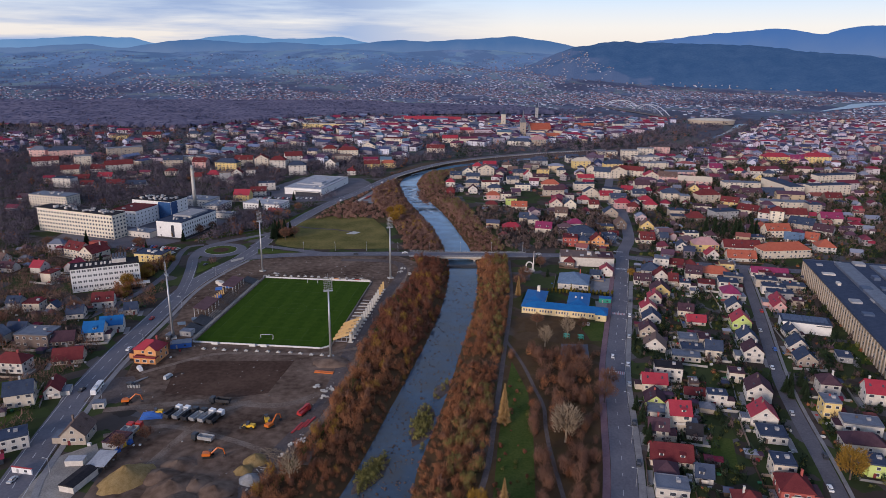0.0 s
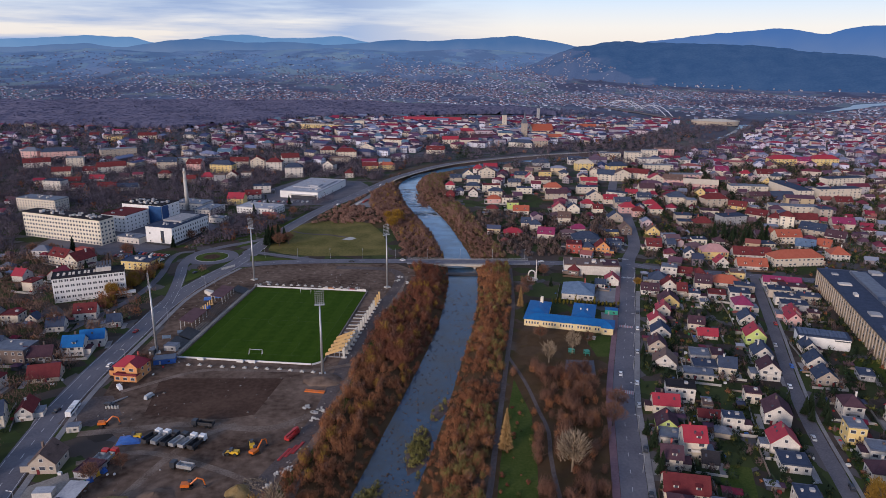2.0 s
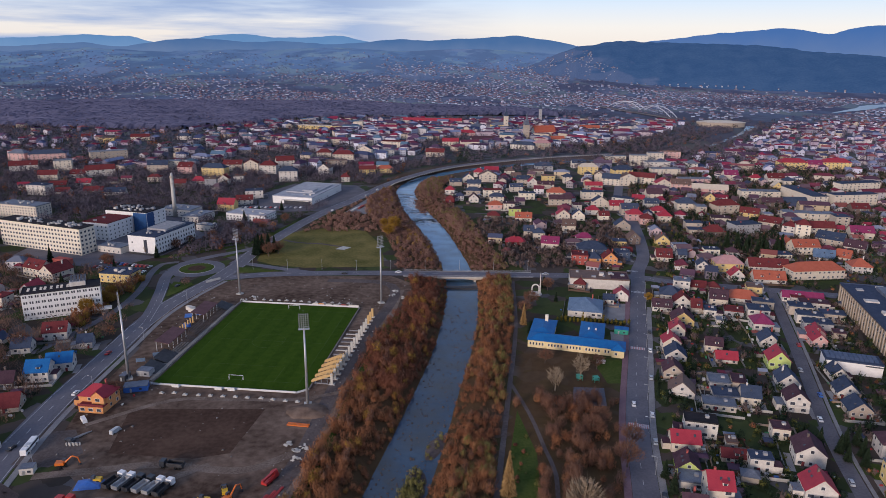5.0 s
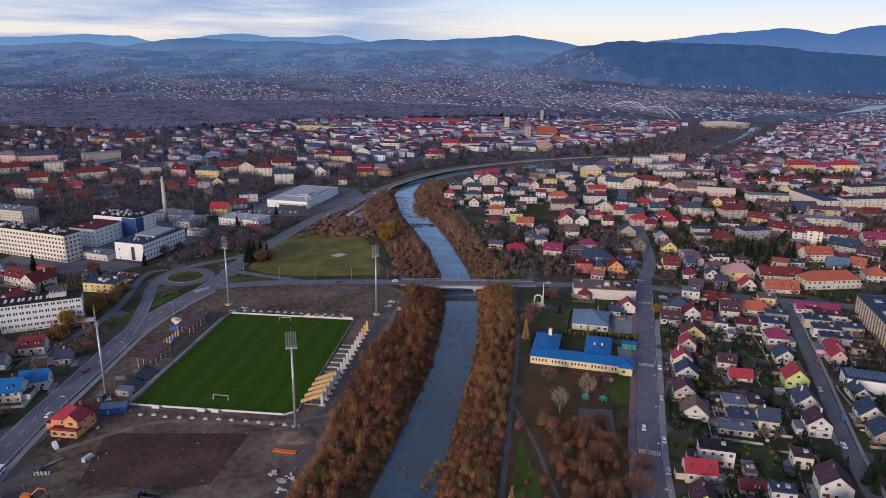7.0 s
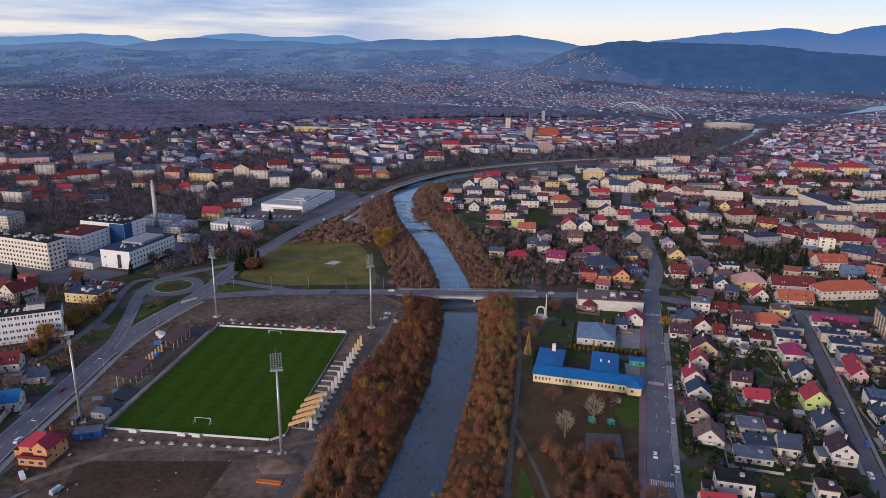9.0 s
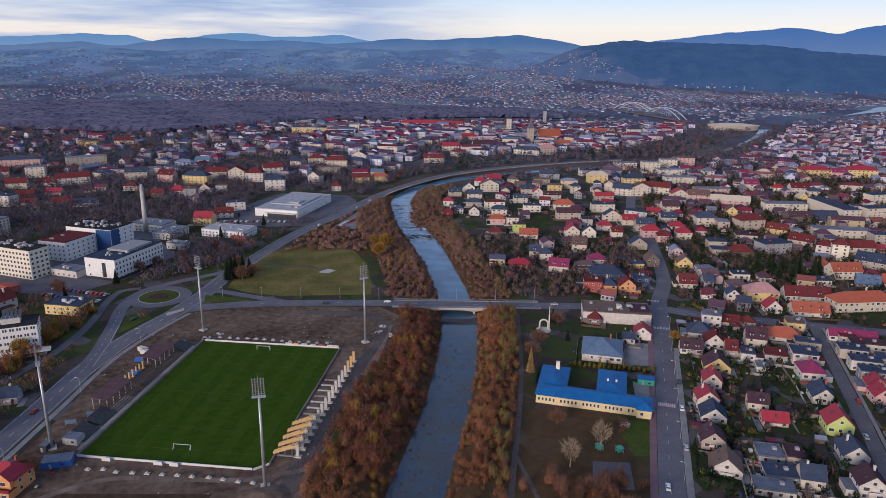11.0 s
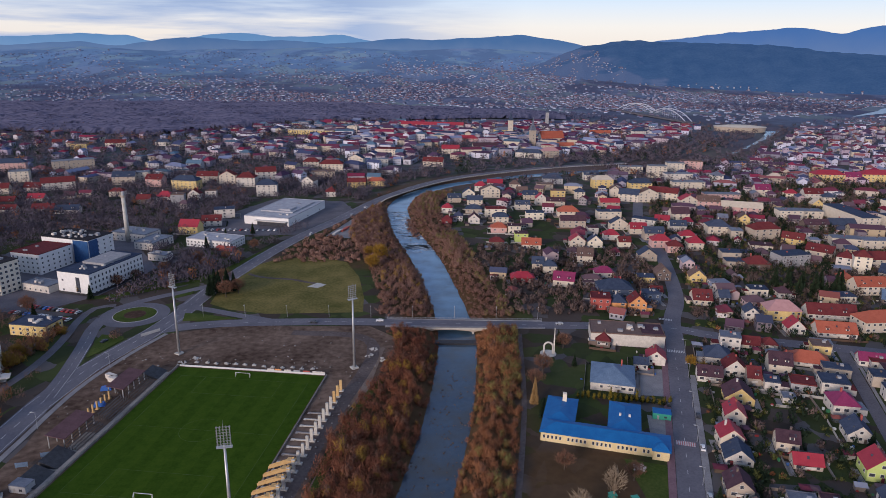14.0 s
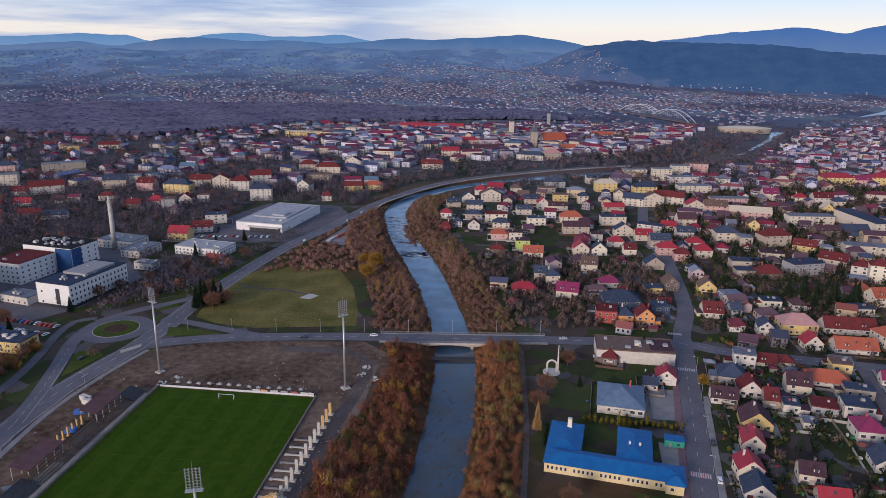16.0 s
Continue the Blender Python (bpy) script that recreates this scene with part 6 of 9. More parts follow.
# site huts, covers and heaps
def hut(x, y, yaw, w, d, h, wall, roof, name, label, category):
    b = base(name, x, y, 0, yaw, label, category)
    Shape().box(0, 0, 0, w, d, h).done("body", wall, b)
    Shape().box(0, 0, h, w + 0.2, d + 0.2, 0.18).done("roof", roof, b)
    Shape().box(-w * 0.2, -d / 2 - 0.04, 0.05, 0.9, 0.1, 2.0).done("door", M_STEEL, b)
    Shape().box(w * 0.2, -d / 2 - 0.04, 1.0, 1.2, 0.1, 0.9).done("window", M_GLASS, b)
    plots.append((x, y, max(w, d)))


tarp = base("tarpaulin", -125.5, 278.5, 0, 8, "bright blue tarpaulin draped over building stuff", "tarpaulin")
Shape().add([(-5, -3, 0), (5, -3, 0), (5, 3, 0), (-5, 3, 0), (-4.2, -1.9, 1.1), (-0.5, -2.2, 1.3), (4.2, -2.0, 0.9), (4.3, 1.9, 1.2), (0.3, 2.2, 1.6), (-4.1, 2.0, 1.3), (0, 0, 2.0)],
            [(0, 1, 6, 5, 4), (1, 2, 7, 6), (2, 3, 9, 8, 7), (3, 0, 4, 9), (4, 5, 10), (5, 6, 10), (6, 7, 10), (7, 8, 10), (8, 9, 10), (9, 4, 10)]).done("cover", PAINT["blue"], tarp)
hut(-153, 287, 10, 5, 4, 2.8, WALL["white"], ROOF["lead"], "site_cabin", "white site cabin on paving", "cabin")
hut(-139, 355, 15, 11, 6, 2.8, PAINT["blue"], ROOF["lead"], "site_cabin", "blue-roofed site cabin near the pitch corner", "cabin")
hut(-141, 371, -10, 7, 5, 3.0, WALL["grey"], ROOF["lead"], "site_cabin", "pair of grey site cabins", "cabin")
hut(-149, 365.5, -10, 3, 5, 3.0, PAINT["dark"], ROOF["lead"], "site_cabin", "dark site cabin by the pitch corner", "cabin")
for u, v, c in ((-57, 34, "blue"), (-62, 29, "blue"), (-56, 14, "blue")):
    hb = at_pitch("tarpaulin_stack", u, v, 20, "building stuff under a blue tarpaulin", "stack")
    Shape().box(0, 0, 0, 5, 3, 1.6, 0, 0.85).done("cover", PAINT[c], hb)
for u, v in ((-66, 40), (-63, 37)):
    hb = at_pitch("container", u, v, -20, "white storage container on bare earth", "container")
    Shape().box(0, 0, 0, 6, 2.4, 2.5).box(0, -1.22, 0.1, 5.6, 0.06, 2.2).done("shell", WALL["white"], hb)
hut(-159, 235, -12, 9, 0.5, 2.6, PAINT["white"], PAINT["red"], "billboard", "white and red billboard beside the main road", "billboard")


def heap(x, y, r, h, mat, label, category="heap", name="mound", sx=1.0, turn=0.0):
    g_ = np.random.default_rng(int(abs(x * 31 + y * 17)))
    n, m = 18, 7
    vs, fs = [], []
    for j in range(m):
        f_ = j / (m - 1)
        for i in range(n):
            a = math.tau * i / n
            rr_ = r * (1 - f_) * (1 + g_.normal(0, 0.07))
            vs.append((rr_ * math.cos(a) * sx, rr_ * math.sin(a), h * (f_ ** 0.9) * (1 + g_.normal(0, 0.05)) - (0.3 if j == 0 else 0)))
    for j in range(m - 1):
        for i in range(n):
            fs.append((j * n + i, j * n + (i + 1) % n, (j + 1) * n + (i + 1) % n, (j + 1) * n + i))
    ob = link(name, vs, fs, mat, smooth=True)
    ob.matrix_world = pose(x, y, 0, 0, 0, turn)
    return tagged(ob, label, category)


M_SAND = material("yellow_sand", (0.22, 0.145, 0.06), (0.33, 0.23, 0.11), 0.5, 0.95, 0.1)
M_CHIP = material("grey_chippings", (0.22, 0.22, 0.22), (0.34, 0.34, 0.35), 0.8, 0.95, 0.1)
heap(-117, 231, 8, 6, M_SAND, "tall heap of yellow sand", sx=1.5, turn=50)
heap(-70, 243, 5, 3.2, M_SAND, "small heap of yellow sand")
heap(-73, 236, 4, 2.4, M_SAND, "low heap of pale sand")
heap(-69, 230, 4.5, 3, M_CHIP, "heap of pale grey chippings")
for x, y, r in ((-104, 232, 7), (-97, 225, 9), (-88, 226, 7), (-80, 222, 8), (-92, 214, 9), (-76, 212, 8), (-100, 240, 6), (-66, 214, 6)):
    heap(x, y, r, r * 0.42, M_DIRT, "heap of dug brown earth", sx=1.25, turn=x * 7)
for x, y, r in ((-52, 301, 2.6), (-55, 306, 2.0), (-48, 304, 2.4), (-50, 296, 2.0), (-57, 254, 2.2), (-54, 258, 1.8), (-60, 247, 1.6), (-22, 489, 2.4), (-14, 484, 2.2), (-20, 497, 2.0), (-120, 478, 2.4), (-114, 484, 2.0)):
    db = base("concrete_debris", x, y, 0, x * 11 % 360, "heap of broken pale concrete slabs", "debris", "debris heaps")
    for q in range(9):
        a, rr_ = random.uniform(0, 6.28), r * random.random() ** 0.5
        sl = Shape().box(0, 0, -0.2, random.uniform(0.6, 1.9), random.uniform(0.5, 1.2), random.uniform(0.25, 0.5)).done("slab", M_CONCRETE, db)
        sl.matrix_basis = pose(rr_ * math.cos(a), rr_ * math.sin(a), 0.25 + 0.4 * (1 - rr_ / r), random.uniform(-35, 35), random.uniform(-35, 35), random.uniform(0, 180))
heap(-52, 334, 8, 2.2, M_DIRT, "dark earth heap at the mast's foot", sx=1.4)
red_b = base("steel_stack", -54, 322, 0, 80, "stack of red steel beams on earth", "stack")
for i in range(4):
    Shape().box(-0.9 + i * 0.6, 0, 0, 0.4, 10, 0.5).done("beam", PAINT["orange"], red_b)
# open canopy, container and stacked goods on the concrete yard
cy_ = base("yard_canopy", -130, 240, 0, -6, "open timber canopy with a pale blue sheet roof", "canopy")
Shape().add([(-3.8, -5.2, 3.2), (3.8, -5.2, 3.2), (3.8, 5.2, 3.9), (-3.8, 5.2, 3.9), (-3.8, -5.2, 3.05), (3.8, -5.2, 3.05), (3.8, 5.2, 3.75), (-3.8, 5.2, 3.75)],
            [(0, 1, 2, 3), (7, 6, 5, 4), (0, 4, 5, 1), (1, 5, 6, 2), (2, 6, 7, 3), (3, 7, 4, 0)]).done("roof", ROOF["pale"], cy_)
for a in (-3.4, 3.4):
    for c in (-4.6, 0, 4.6):
        Shape().box(a, c, 0, 0.2, 0.2, 3.4).done("post", M_OLDTIMBER, cy_)
cn_ = base("container", -141.4, 241.7, 0.08, 4, "white steel container with a pale blue roof", "container")
Shape().box(0, 0, 0, 7, 4, 2.3).done("shell", WALL["white"], cn_)
Shape().box(0, 0, 2.3, 7.1, 4.1, 0.12).done("roof", ROOF["pale"], cn_)
ys_ = base("yard_shed", -134, 229, 0, -15, "long dark shed with a low roof and white gable end", "shed")
Shape().box(0, 0, 0, 6.5, 13, 2.8).done("wall", WALL["white"], ys_)
Shape().add([(-3.5, -6.8, 2.8), (3.5, -6.8, 2.8), (3.5, 6.8, 2.8), (-3.5, 6.8, 2.8), (0, -6.8, 3.7), (0, 6.8, 3.7)], [(0, 1, 4), (2, 3, 5), (1, 2, 5, 4), (3, 0, 4, 5)]).done("roof", ROOF["black"], ys_)
for x, y, c in ((-128.5, 250, "blue"), (-127.8, 254, "yellow"), (-127.4, 258, "blue"), (-127.6, 262, "dark"), (-127.2, 266, "yellow"), (-130, 247.5, "green"), (-126, 256, "blue"), (-133, 236, "white"), (-131, 233.5, "silver")):
    gs = base("stacked_goods", x, y, 0, x * 13 % 90, f"stack of building goods wrapped in {c} sheet", "stack", "stacked goods")
    Shape().box(0, 0, 0, 2.2, 1.8, 1.1, 0, 0.9).box(0.4, 0.2, 1.1, 1.3, 1.1, 0.7, 20, 0.8).done("cover", PAINT[c], gs)
for i in range(8):
    br = base("barrel", -147.6 + i * 0.75, 305.5 + (i % 2) * 0.5, 0.07, 0, "pale concrete ring standing in a row", "ring", "concrete rings")
    Shape().tube((0, 0, 0), (0, 0, 1.3), 0.34, 0.34, 10).done("shell", M_CONCRETE, br)
for i in range(5):
    pl_ = base("pipe", -146.5 + i * 0.6, 312 + i * 0.5, 0.07, -35, "grey concrete pipe lying on gravel", "pipe", "concrete pipes")
    Shape().tube((0, -3, 0.3), (0, 3, 0.3), 0.3, 0.3, 10).done("shell", M_PAVING, pl_)
# heap of cut brush and a pile of old boards beside the thicket
g_b = np.random.default_rng(404)
for wx, wy, r, h_, m_, lab in ((-63, 234, 6.0, 3.2, M_OLDTIMBER, "jumbled pile of pale old boards and beams"), (-65, 247, 5.0, 3.4, M_BIRCH, "tall heap of cut dry branches")):
    pile = base("wood_pile", wx, wy, 0, 0, lab, "wood pile")
    for q in range(55):
        a, rr_ = g_b.uniform(0, math.tau), r * g_b.uniform(0, 1) ** 0.6
        z_ = h_ * (1 - rr_ / r) * g_b.uniform(0.2, 1.0)
        bd = Shape().box(0, 0, 0, g_b.uniform(1.4, 3.6), g_b.uniform(0.08, 0.26), 0.1).done("board", (m_, M_BIRCH, M_CONCRETE)[q % 3 if m_ is M_OLDTIMBER else 1], pile)
        bd.matrix_basis = pose(rr_ * math.cos(a), rr_ * math.sin(a), z_ + 0.1, g_b.uniform(-15, 15), g_b.uniform(-35, 35), g_b.uniform(0, 180))
# site banners and panels behind the old stand
for u, v, turn in ((-57, -36, 20), (-52, -28, 24)):
    bn = at_pitch("site_board", u, v, turn, "pale blue notice board on posts", "board")
    Shape().box(0, 0, 0.7, 4.6, 0.12, 2.0).done("panel", ROOF["steelblue"], bn)
    for a in (-2.1, 2.1):
        Shape().box(a, 0.1, 0, 0.14, 0.14, 2.7).done("post", M_STEEL, bn)
for x, y in ((80.5, 366), (88.5, 364)):
    pf = base("playground_tower", x, y, 0, 12, "teal-green climbing frame on the lawn", "play equipment")
    for a in (-1.2, 1.2):
        for c in (-1.2, 1.2):
            Shape().box(a, c, 0, 0.14, 0.14, 2.6).done("post", PAINT["green"], pf)
    Shape().box(0, 0, 1.2, 2.6, 2.6, 0.12).box(0, 0, 2.6, 2.8, 2.8, 0.15).done("deck", PAINT["green"], pf)
# loose rubble over the building site
rb = np.random.default_rng(11)
rx, ry = rb.uniform(-160, -8, 5200), rb.uniform(200, 528, 5200)
ok = inside(rx, ry, SITE) & ~((np.abs((rx + 88) * 0.9925 + (ry - 413) * -0.1219) < 42) & (np.abs((rx + 88) * 0.1219 + (ry - 413) * 0.9925) < 61))
edge = np.minimum(np.abs((rx + 88) * 0.1219 + (ry - 413) * 0.9925 - 63), np.abs(line_gap(rx, ry, SITE[12:20])))
ok &= rb.uniform(0, 1, 5200) < np.where(edge < 7, 0.4, 0.06)
rx, ry = rx[ok], ry[ok]
k_ = len(rx)
cube = np.array([(-1, -1, 0), (1, -1, 0), (1, 1, 0), (-1, 1, 0), (-1, -1, 1), (1, -1, 1), (1, 1, 1), (-1, 1, 1)], float)
cq = np.array([(4, 5, 6, 7), (0, 1, 5, 4), (1, 2, 6, 5), (2, 3, 7, 6), (3, 0, 4, 7)])
sz = rb.uniform(0.1, 0.36, (k_, 1, 1)) * rb.uniform(0.5, 1.6, (k_, 1, 3))
an = rb.uniform(0, math.tau, (k_, 1))
cc = cube[None] * sz
vx, vy = cc[..., 0] * np.cos(an) - cc[..., 1] * np.sin(an), cc[..., 0] * np.sin(an) + cc[..., 1] * np.cos(an)
M_RUBBLE = material("pale_rubble", (0.10, 0.08, 0.07), (0.4, 0.37, 0.34), 0.8, 0.95, island=0.8)
bulk("rubble", np.stack([vx + rx[:, None], vy + ry[:, None], cc[..., 2] + 0.03], 2).reshape(-1, 3), (cq[None] + 8 * np.arange(k_)[:, None, None]).reshape(-1, 4), M_RUBBLE,
     label="loose stones and rubble scattered on the earth", category="rubble")


# ---- large buildings ----
def grid_windows(b, w, d, h, floors, n, kind="small", sides=(0,), z0=1.6):
    """Rows of windows: side 0 faces the front, -1 the left end and 1 the right end."""
    for fl in range(floors):
        z = z0 + fl * (h - z0 + 0.4) / floors
        for sd in sides:
            L = w if sd == 0 else d
            m = n if sd == 0 else max(2, int(n * d / w))
            for i in range(m):
                q = (i + 0.5) / m * L - L / 2
                if sd == 0:
                    window_at(b, q, -d / 2, z, 0, kind)
                else:
                    window_at(b, sd * w / 2, q, z, 90 * sd, kind)


def block(name, x, y, yaw, w, d, h, wall, roof, label, category, floors, n, sides=(0, 1), kind="small", clutter=6):
    b = base(name, x, y, 0, yaw, label, category)
    Shape().box(0, 0, -0.3, w, d, h + 0.3).done("wall", WALL[wall], b)
    roof_mesh("f", w, d, h, 0).done("roof", ROOF[roof], b)
    grid_windows(b, w, d, h, floors, n, kind, sides)
    for i in range(clutter):
        Shape().box(random.uniform(-0.42, 0.42) * w, random.uniform(-0.35, 0.35) * d, h + 0.35, random.uniform(1, 3), random.uniform(1, 3), random.uniform(0.6, 1.8)).done("roof_unit", WALL[random.choice(("grey", "white"))], b)
    plots.append((x, y, 0.5 * math.hypot(w, d)))
    return b


M_BLUEGLASS = material("blue_glazing_panels", (0.012, 0.055, 0.16), (0.03, 0.10, 0.26), 0.7, 0.3, spec=0.4)
hosp = block("hospital_building", -220, 605, -17, 26, 51, 15.5, "bright", "slate", "new white hospital wing with rows of tall windows", "hospital", 4, 8, (1,), "tall", 9)
for i in range(4):
    window_at(hosp, -9, -25.5, 3 + i * 3.4, 0, "small") if i in (0, 2) else None
Shape().box(3.5, -25.6, 2.2, 3.0, 0.3, 10.5).done("glass_strip", M_GLASS, hosp)
Shape().box(0, -25.4, 0, 26.3, 0.4, 1.8).box(13.0, 0, 0, 0.4, 51, 1.8).done("plinth", M_DARK, hosp)
Shape().box(0, 6, 15.8, 18, 26, 1.6).done("plant_room", WALL["grey"], hosp)
block("hospital_building", -313, 601, -21.4, 88, 15, 21.5, "ivory", "black", "long cream hospital wing with many window rows", "hospital", 6, 26, (0, 1), "mid", 34)
block("hospital_building", -281, 640, -17, 26, 30, 15, "bright", "dred", "white hospital wing with a maroon roof", "hospital", 4, 6, (0, 1), "small", 3)
hb = block("hospital_building", -268, 668, -17, 44, 26, 18, "bright", "black", "tall white and dark blue hospital block", "hospital", 5, 8, (1,), "small", 26)
Shape().box(15, -13.1, 0, 13.8, 0.5, 17.6).box(22.1, -8, 0, 0.4, 9, 17.6).done("blue_glazing", M_BLUEGLASS, hb)
block("hospital_building", -392, 705, -17, 48, 18, 14, "cream", "lead", "older cream hospital wing behind trees", "hospital", 5, 14, (0, 1))
block("hospital_annex", -246, 722, -17, 34, 20, 7, "white", "lead", "low white hospital annex", "annex", 2, 8, (0, 1))
block("hospital_annex", -222, 700, -17, 18, 26, 6, "white", "lead", "low grey-white boiler house annex", "annex", 2, 4, (0, 1))
block("hospital_annex", -202, 662, -17, 16, 9, 5, "white", "lead", "small white service building", "annex", 1, 4, (0,))
chim = base("boiler_chimney", -249, 712, 0, 0, "tall tapered pale boiler-house chimney", "chimney")
Shape().tube((0, 0, 0), (0, 0, 39), 2.1, 1.5, 20).done("shaft", M_CONCRETE, chim, smooth=True)
Shape().tube((0, 0, 38.6), (0, 0, 40.5), 1.9, 1.9, 20).done("gallery", WALL["beige"], chim)
Shape().tube((0, 0, 33), (0, 0, 33.6), 2.1, 2.1, 20).done("gallery", WALL["beige"], chim)
Shape().tube((0, 0, 40.5), (0, 0, 43.5), 1.15, 1.1, 16).done("flue", M_STEEL, chim)
ob_ = block("office_building", -226, 457, 23.9, 43, 15, 16.4, "bright", "black", "white four-storey block with a dark flat roof and skylights", "office block", 0, 0, (), "small", 0)
for fl in range(4):
    for i in range(13):
        for dx in (-0.62, 0.62):
            window_at(ob_, -19.6 + i * 3.26 + dx, -7.5, 3.6 + fl * 3.75, 0, "narrow")
    for i in range(3):
        window_at(ob_, 21.5, -4.6 + i * 4.4, 3.6 + fl * 3.75, 90, "small")
for i in range(12):
    window_at(ob_, -18 + i * 3.26, -7.5, 0.9, 0, "low")
for i in range(11):
    for dy in (-1.6, 1.6):
        if i != 8:
            Shape().box(-18 + i * 3.0 + (i % 3) * 0.4, dy, 16.75, 1.5, 1.2, 0.7, 0, 0.8).done("skylight", WALL["white"], ob_)
Shape().box(9, 0.5, 16.75, 9, 6, 2.6).done("plant_room", WALL["white"], ob_)
for i in range(5):
    Shape().add([(5 + i * 1.9, -1, 19.4), (6.4 + i * 1.9, -1, 19.4), (6.4 + i * 1.9, 5, 22), (5 + i * 1.9, 5, 22), (5 + i * 1.9, -1, 19.2), (6.4 + i * 1.9, -1, 19.2), (6.4 + i * 1.9, 5, 21.8), (5 + i * 1.9, 5, 21.8)],
                [(0, 1, 2, 3), (7, 6, 5, 4), (0, 4, 5, 1), (1, 5, 6, 2), (2, 6, 7, 3), (3, 7, 4, 0)]).done("solar_collector", M_GLASS, ob_)
Shape().box(20, -12, 3.2, 14, 6, 0.4).box(20, -9.5, 0, 9, 3.8, 3.2).done("entrance_canopy", WALL["white"], ob_)
block("office_building", -218.5, 519.3, -10, 23.3, 14, 6.4, "yellow", "slate", "low yellow building with a flat dark roof", "office", 2, 5, (0, 1), "small", 5)
house(-265, 522, -25, 14, 17, 8, "g", "dred", "cream", 2, "villa", "villa", "large cream villa with a gabled maroon roof")
house(-282, 530, -25, 18, 12, 8, "s", "dred", "cream", 2, "villa", "villa", "long cream wing of a villa with a maroon roof")
hut(-279, 557, -20, 14, 6, 4, WALL["red"], WALL["red"], "kiosk", "red flat-roofed pavilion before the hospital", "pavilion")
block("hospital_annex", -255, 592, -20, 24, 12, 5, "white", "lead", "low white link building beside the hospital wing", "annex", 1, 5, (0,), "small", 3)
mk = block("supermarket", -135, 812, -15, 46, 82, 7.5, "bright", "pale", "large white supermarket with a flat grey roof", "supermarket", 1, 2, (1,), "wide", 10)
Shape().box(6, -41.6, 0.2, 30, 1.0, 4.4).done("shop_front", M_GLASS, mk)
Shape().box(6, -43.5, 4.6, 32, 5, 0.5).done("canopy", WALL["white"], mk)
Shape().box(0, 5, 7.9, 34, 50, 1.2).box(8, -10, 9.1, 10, 14, 1.6).done("roof_step", ROOF["pale"], mk)
m2 = block("retail_building", -172, 705, -17, 42, 22, 6.5, "bright", "pale", "low white retail building with a narrow window row", "shop", 2, 12, (0, 1))
Shape().box(18, -12.4, 0, 16, 4, 3.6).done("red_extension", WALL["red"], m2)
for i, c in enumerate(("white", "red", "slate", "white")):
    rp = base("skate_ramp", -76 + i * 5.5, 748 + i * 11, 0, -16, "sloping painted skate ramp slab", "ramp", "skate ramps")
    Shape().add([(-2.2, -9, 0.1), (2.2, -9, 0.1), (2.2, 9, 0.1), (-2.2, 9, 0.1), (-2.2, -9, 0.3), (2.2, -9, 1.6), (2.2, 9, 1.6), (-2.2, 9, 0.3)],
                [(4, 5, 6, 7), (0, 1, 5, 4), (1, 2, 6, 5), (2, 3, 7, 6), (3, 0, 4, 7)]).done("slab", WALL[c], rp)
sheet("skate_park", [(-84, 736), (-62, 728), (-48, 800), (-66, 806)], 0.06, M_PAVING, "grey paved skate park", "plaza")

# school with a bright blue roof
school = base("school_building", 86.5, 404.5, 0, -15.6, "cream school with a bright blue metal roof and wings", "school")
for cx, cy, w_, d_, h_ in ((0, 0, 53, 11, 4.6), (-20, 15, 13, 22, 4.8), (8, 16, 13, 24, 5.2), (23, -4.5, 6.5, 5, 4.4)):
    Shape().box(cx, cy, -0.2, w_, d_, h_ + 0.2).done("wall", WALL["butter"], school)
    r_ = roof_mesh("h", w_, d_, h_, 2.2 if d_ < 12 else 1.7, 0.6)
    r_.v = [(a + cx, b_ + cy, c_) for a, b_, c_ in r_.v]
    r_.done("roof", ROOF["blue"], school)
for i in range(30):
    if i % 6 != 5 and abs(-25 + i * 1.72 - 23) > 4:
        window_at(school, -25 + i * 1.72, -5.5, 2.4, 0, "narrow")
window_at(school, 22, -7.0, 2.2, 0)
Shape().box(-19, 21, 4, 1.8, 1.8, 6.0).done("chimney", WALL["ivory"], school)
for cx in (6, 10):
    Shape().box(cx, 14, 6.4, 0.9, 0.9, 1.1).done("roof_vent", WALL["white"], school)
plots.append((88, 410, 34))
hut(118, 426, -15, 8, 5, 3, PAINT["green"], ROOF["blue"], "kiosk", "small green hut with a blue roof", "hut")
pl = base("play_plane", 96, 385, 0, 40, "small white and yellow play aeroplane on the lawn", "play equipment")
Shape().box(0, 0, 0.6, 0.9, 5, 0.9).box(0, 0.4, 0.9, 6, 1.2, 0.2).box(0, -2.2, 1.4, 2, 0.6, 0.9).box(0, 0, 0, 0.4, 0.4, 0.6).done("fuselage", WALL["white"], pl)

# flat white building by the bridge
wb_ = block("commercial_building", 124.5, 513, -8.5, 41, 19, 7, "white", "brown", "wide windowless white building with a dark flat roof", "shop", 0, 0, (), "small", 10)
Shape().box(14, 0, 7.4, 12, 14, 0.3).done("roof_deck", ROOF["plum"], wb_)
block("workshop", 227, 378, -19, 27, 12, 6.5, "bright", "slate", "modern white hall with solar panels on its roof", "hall", 0, 0, (), "small", 0)
ws = base("glazed_bay", 234, 370, 0, -19, "dark glazed corner of a modern hall", "glazing")
Shape().box(0, 0, 0, 7, 1.2, 5.6).box(0, -0.7, 5.6, 8, 1.6, 0.4).done("glass", M_GLASS, ws)
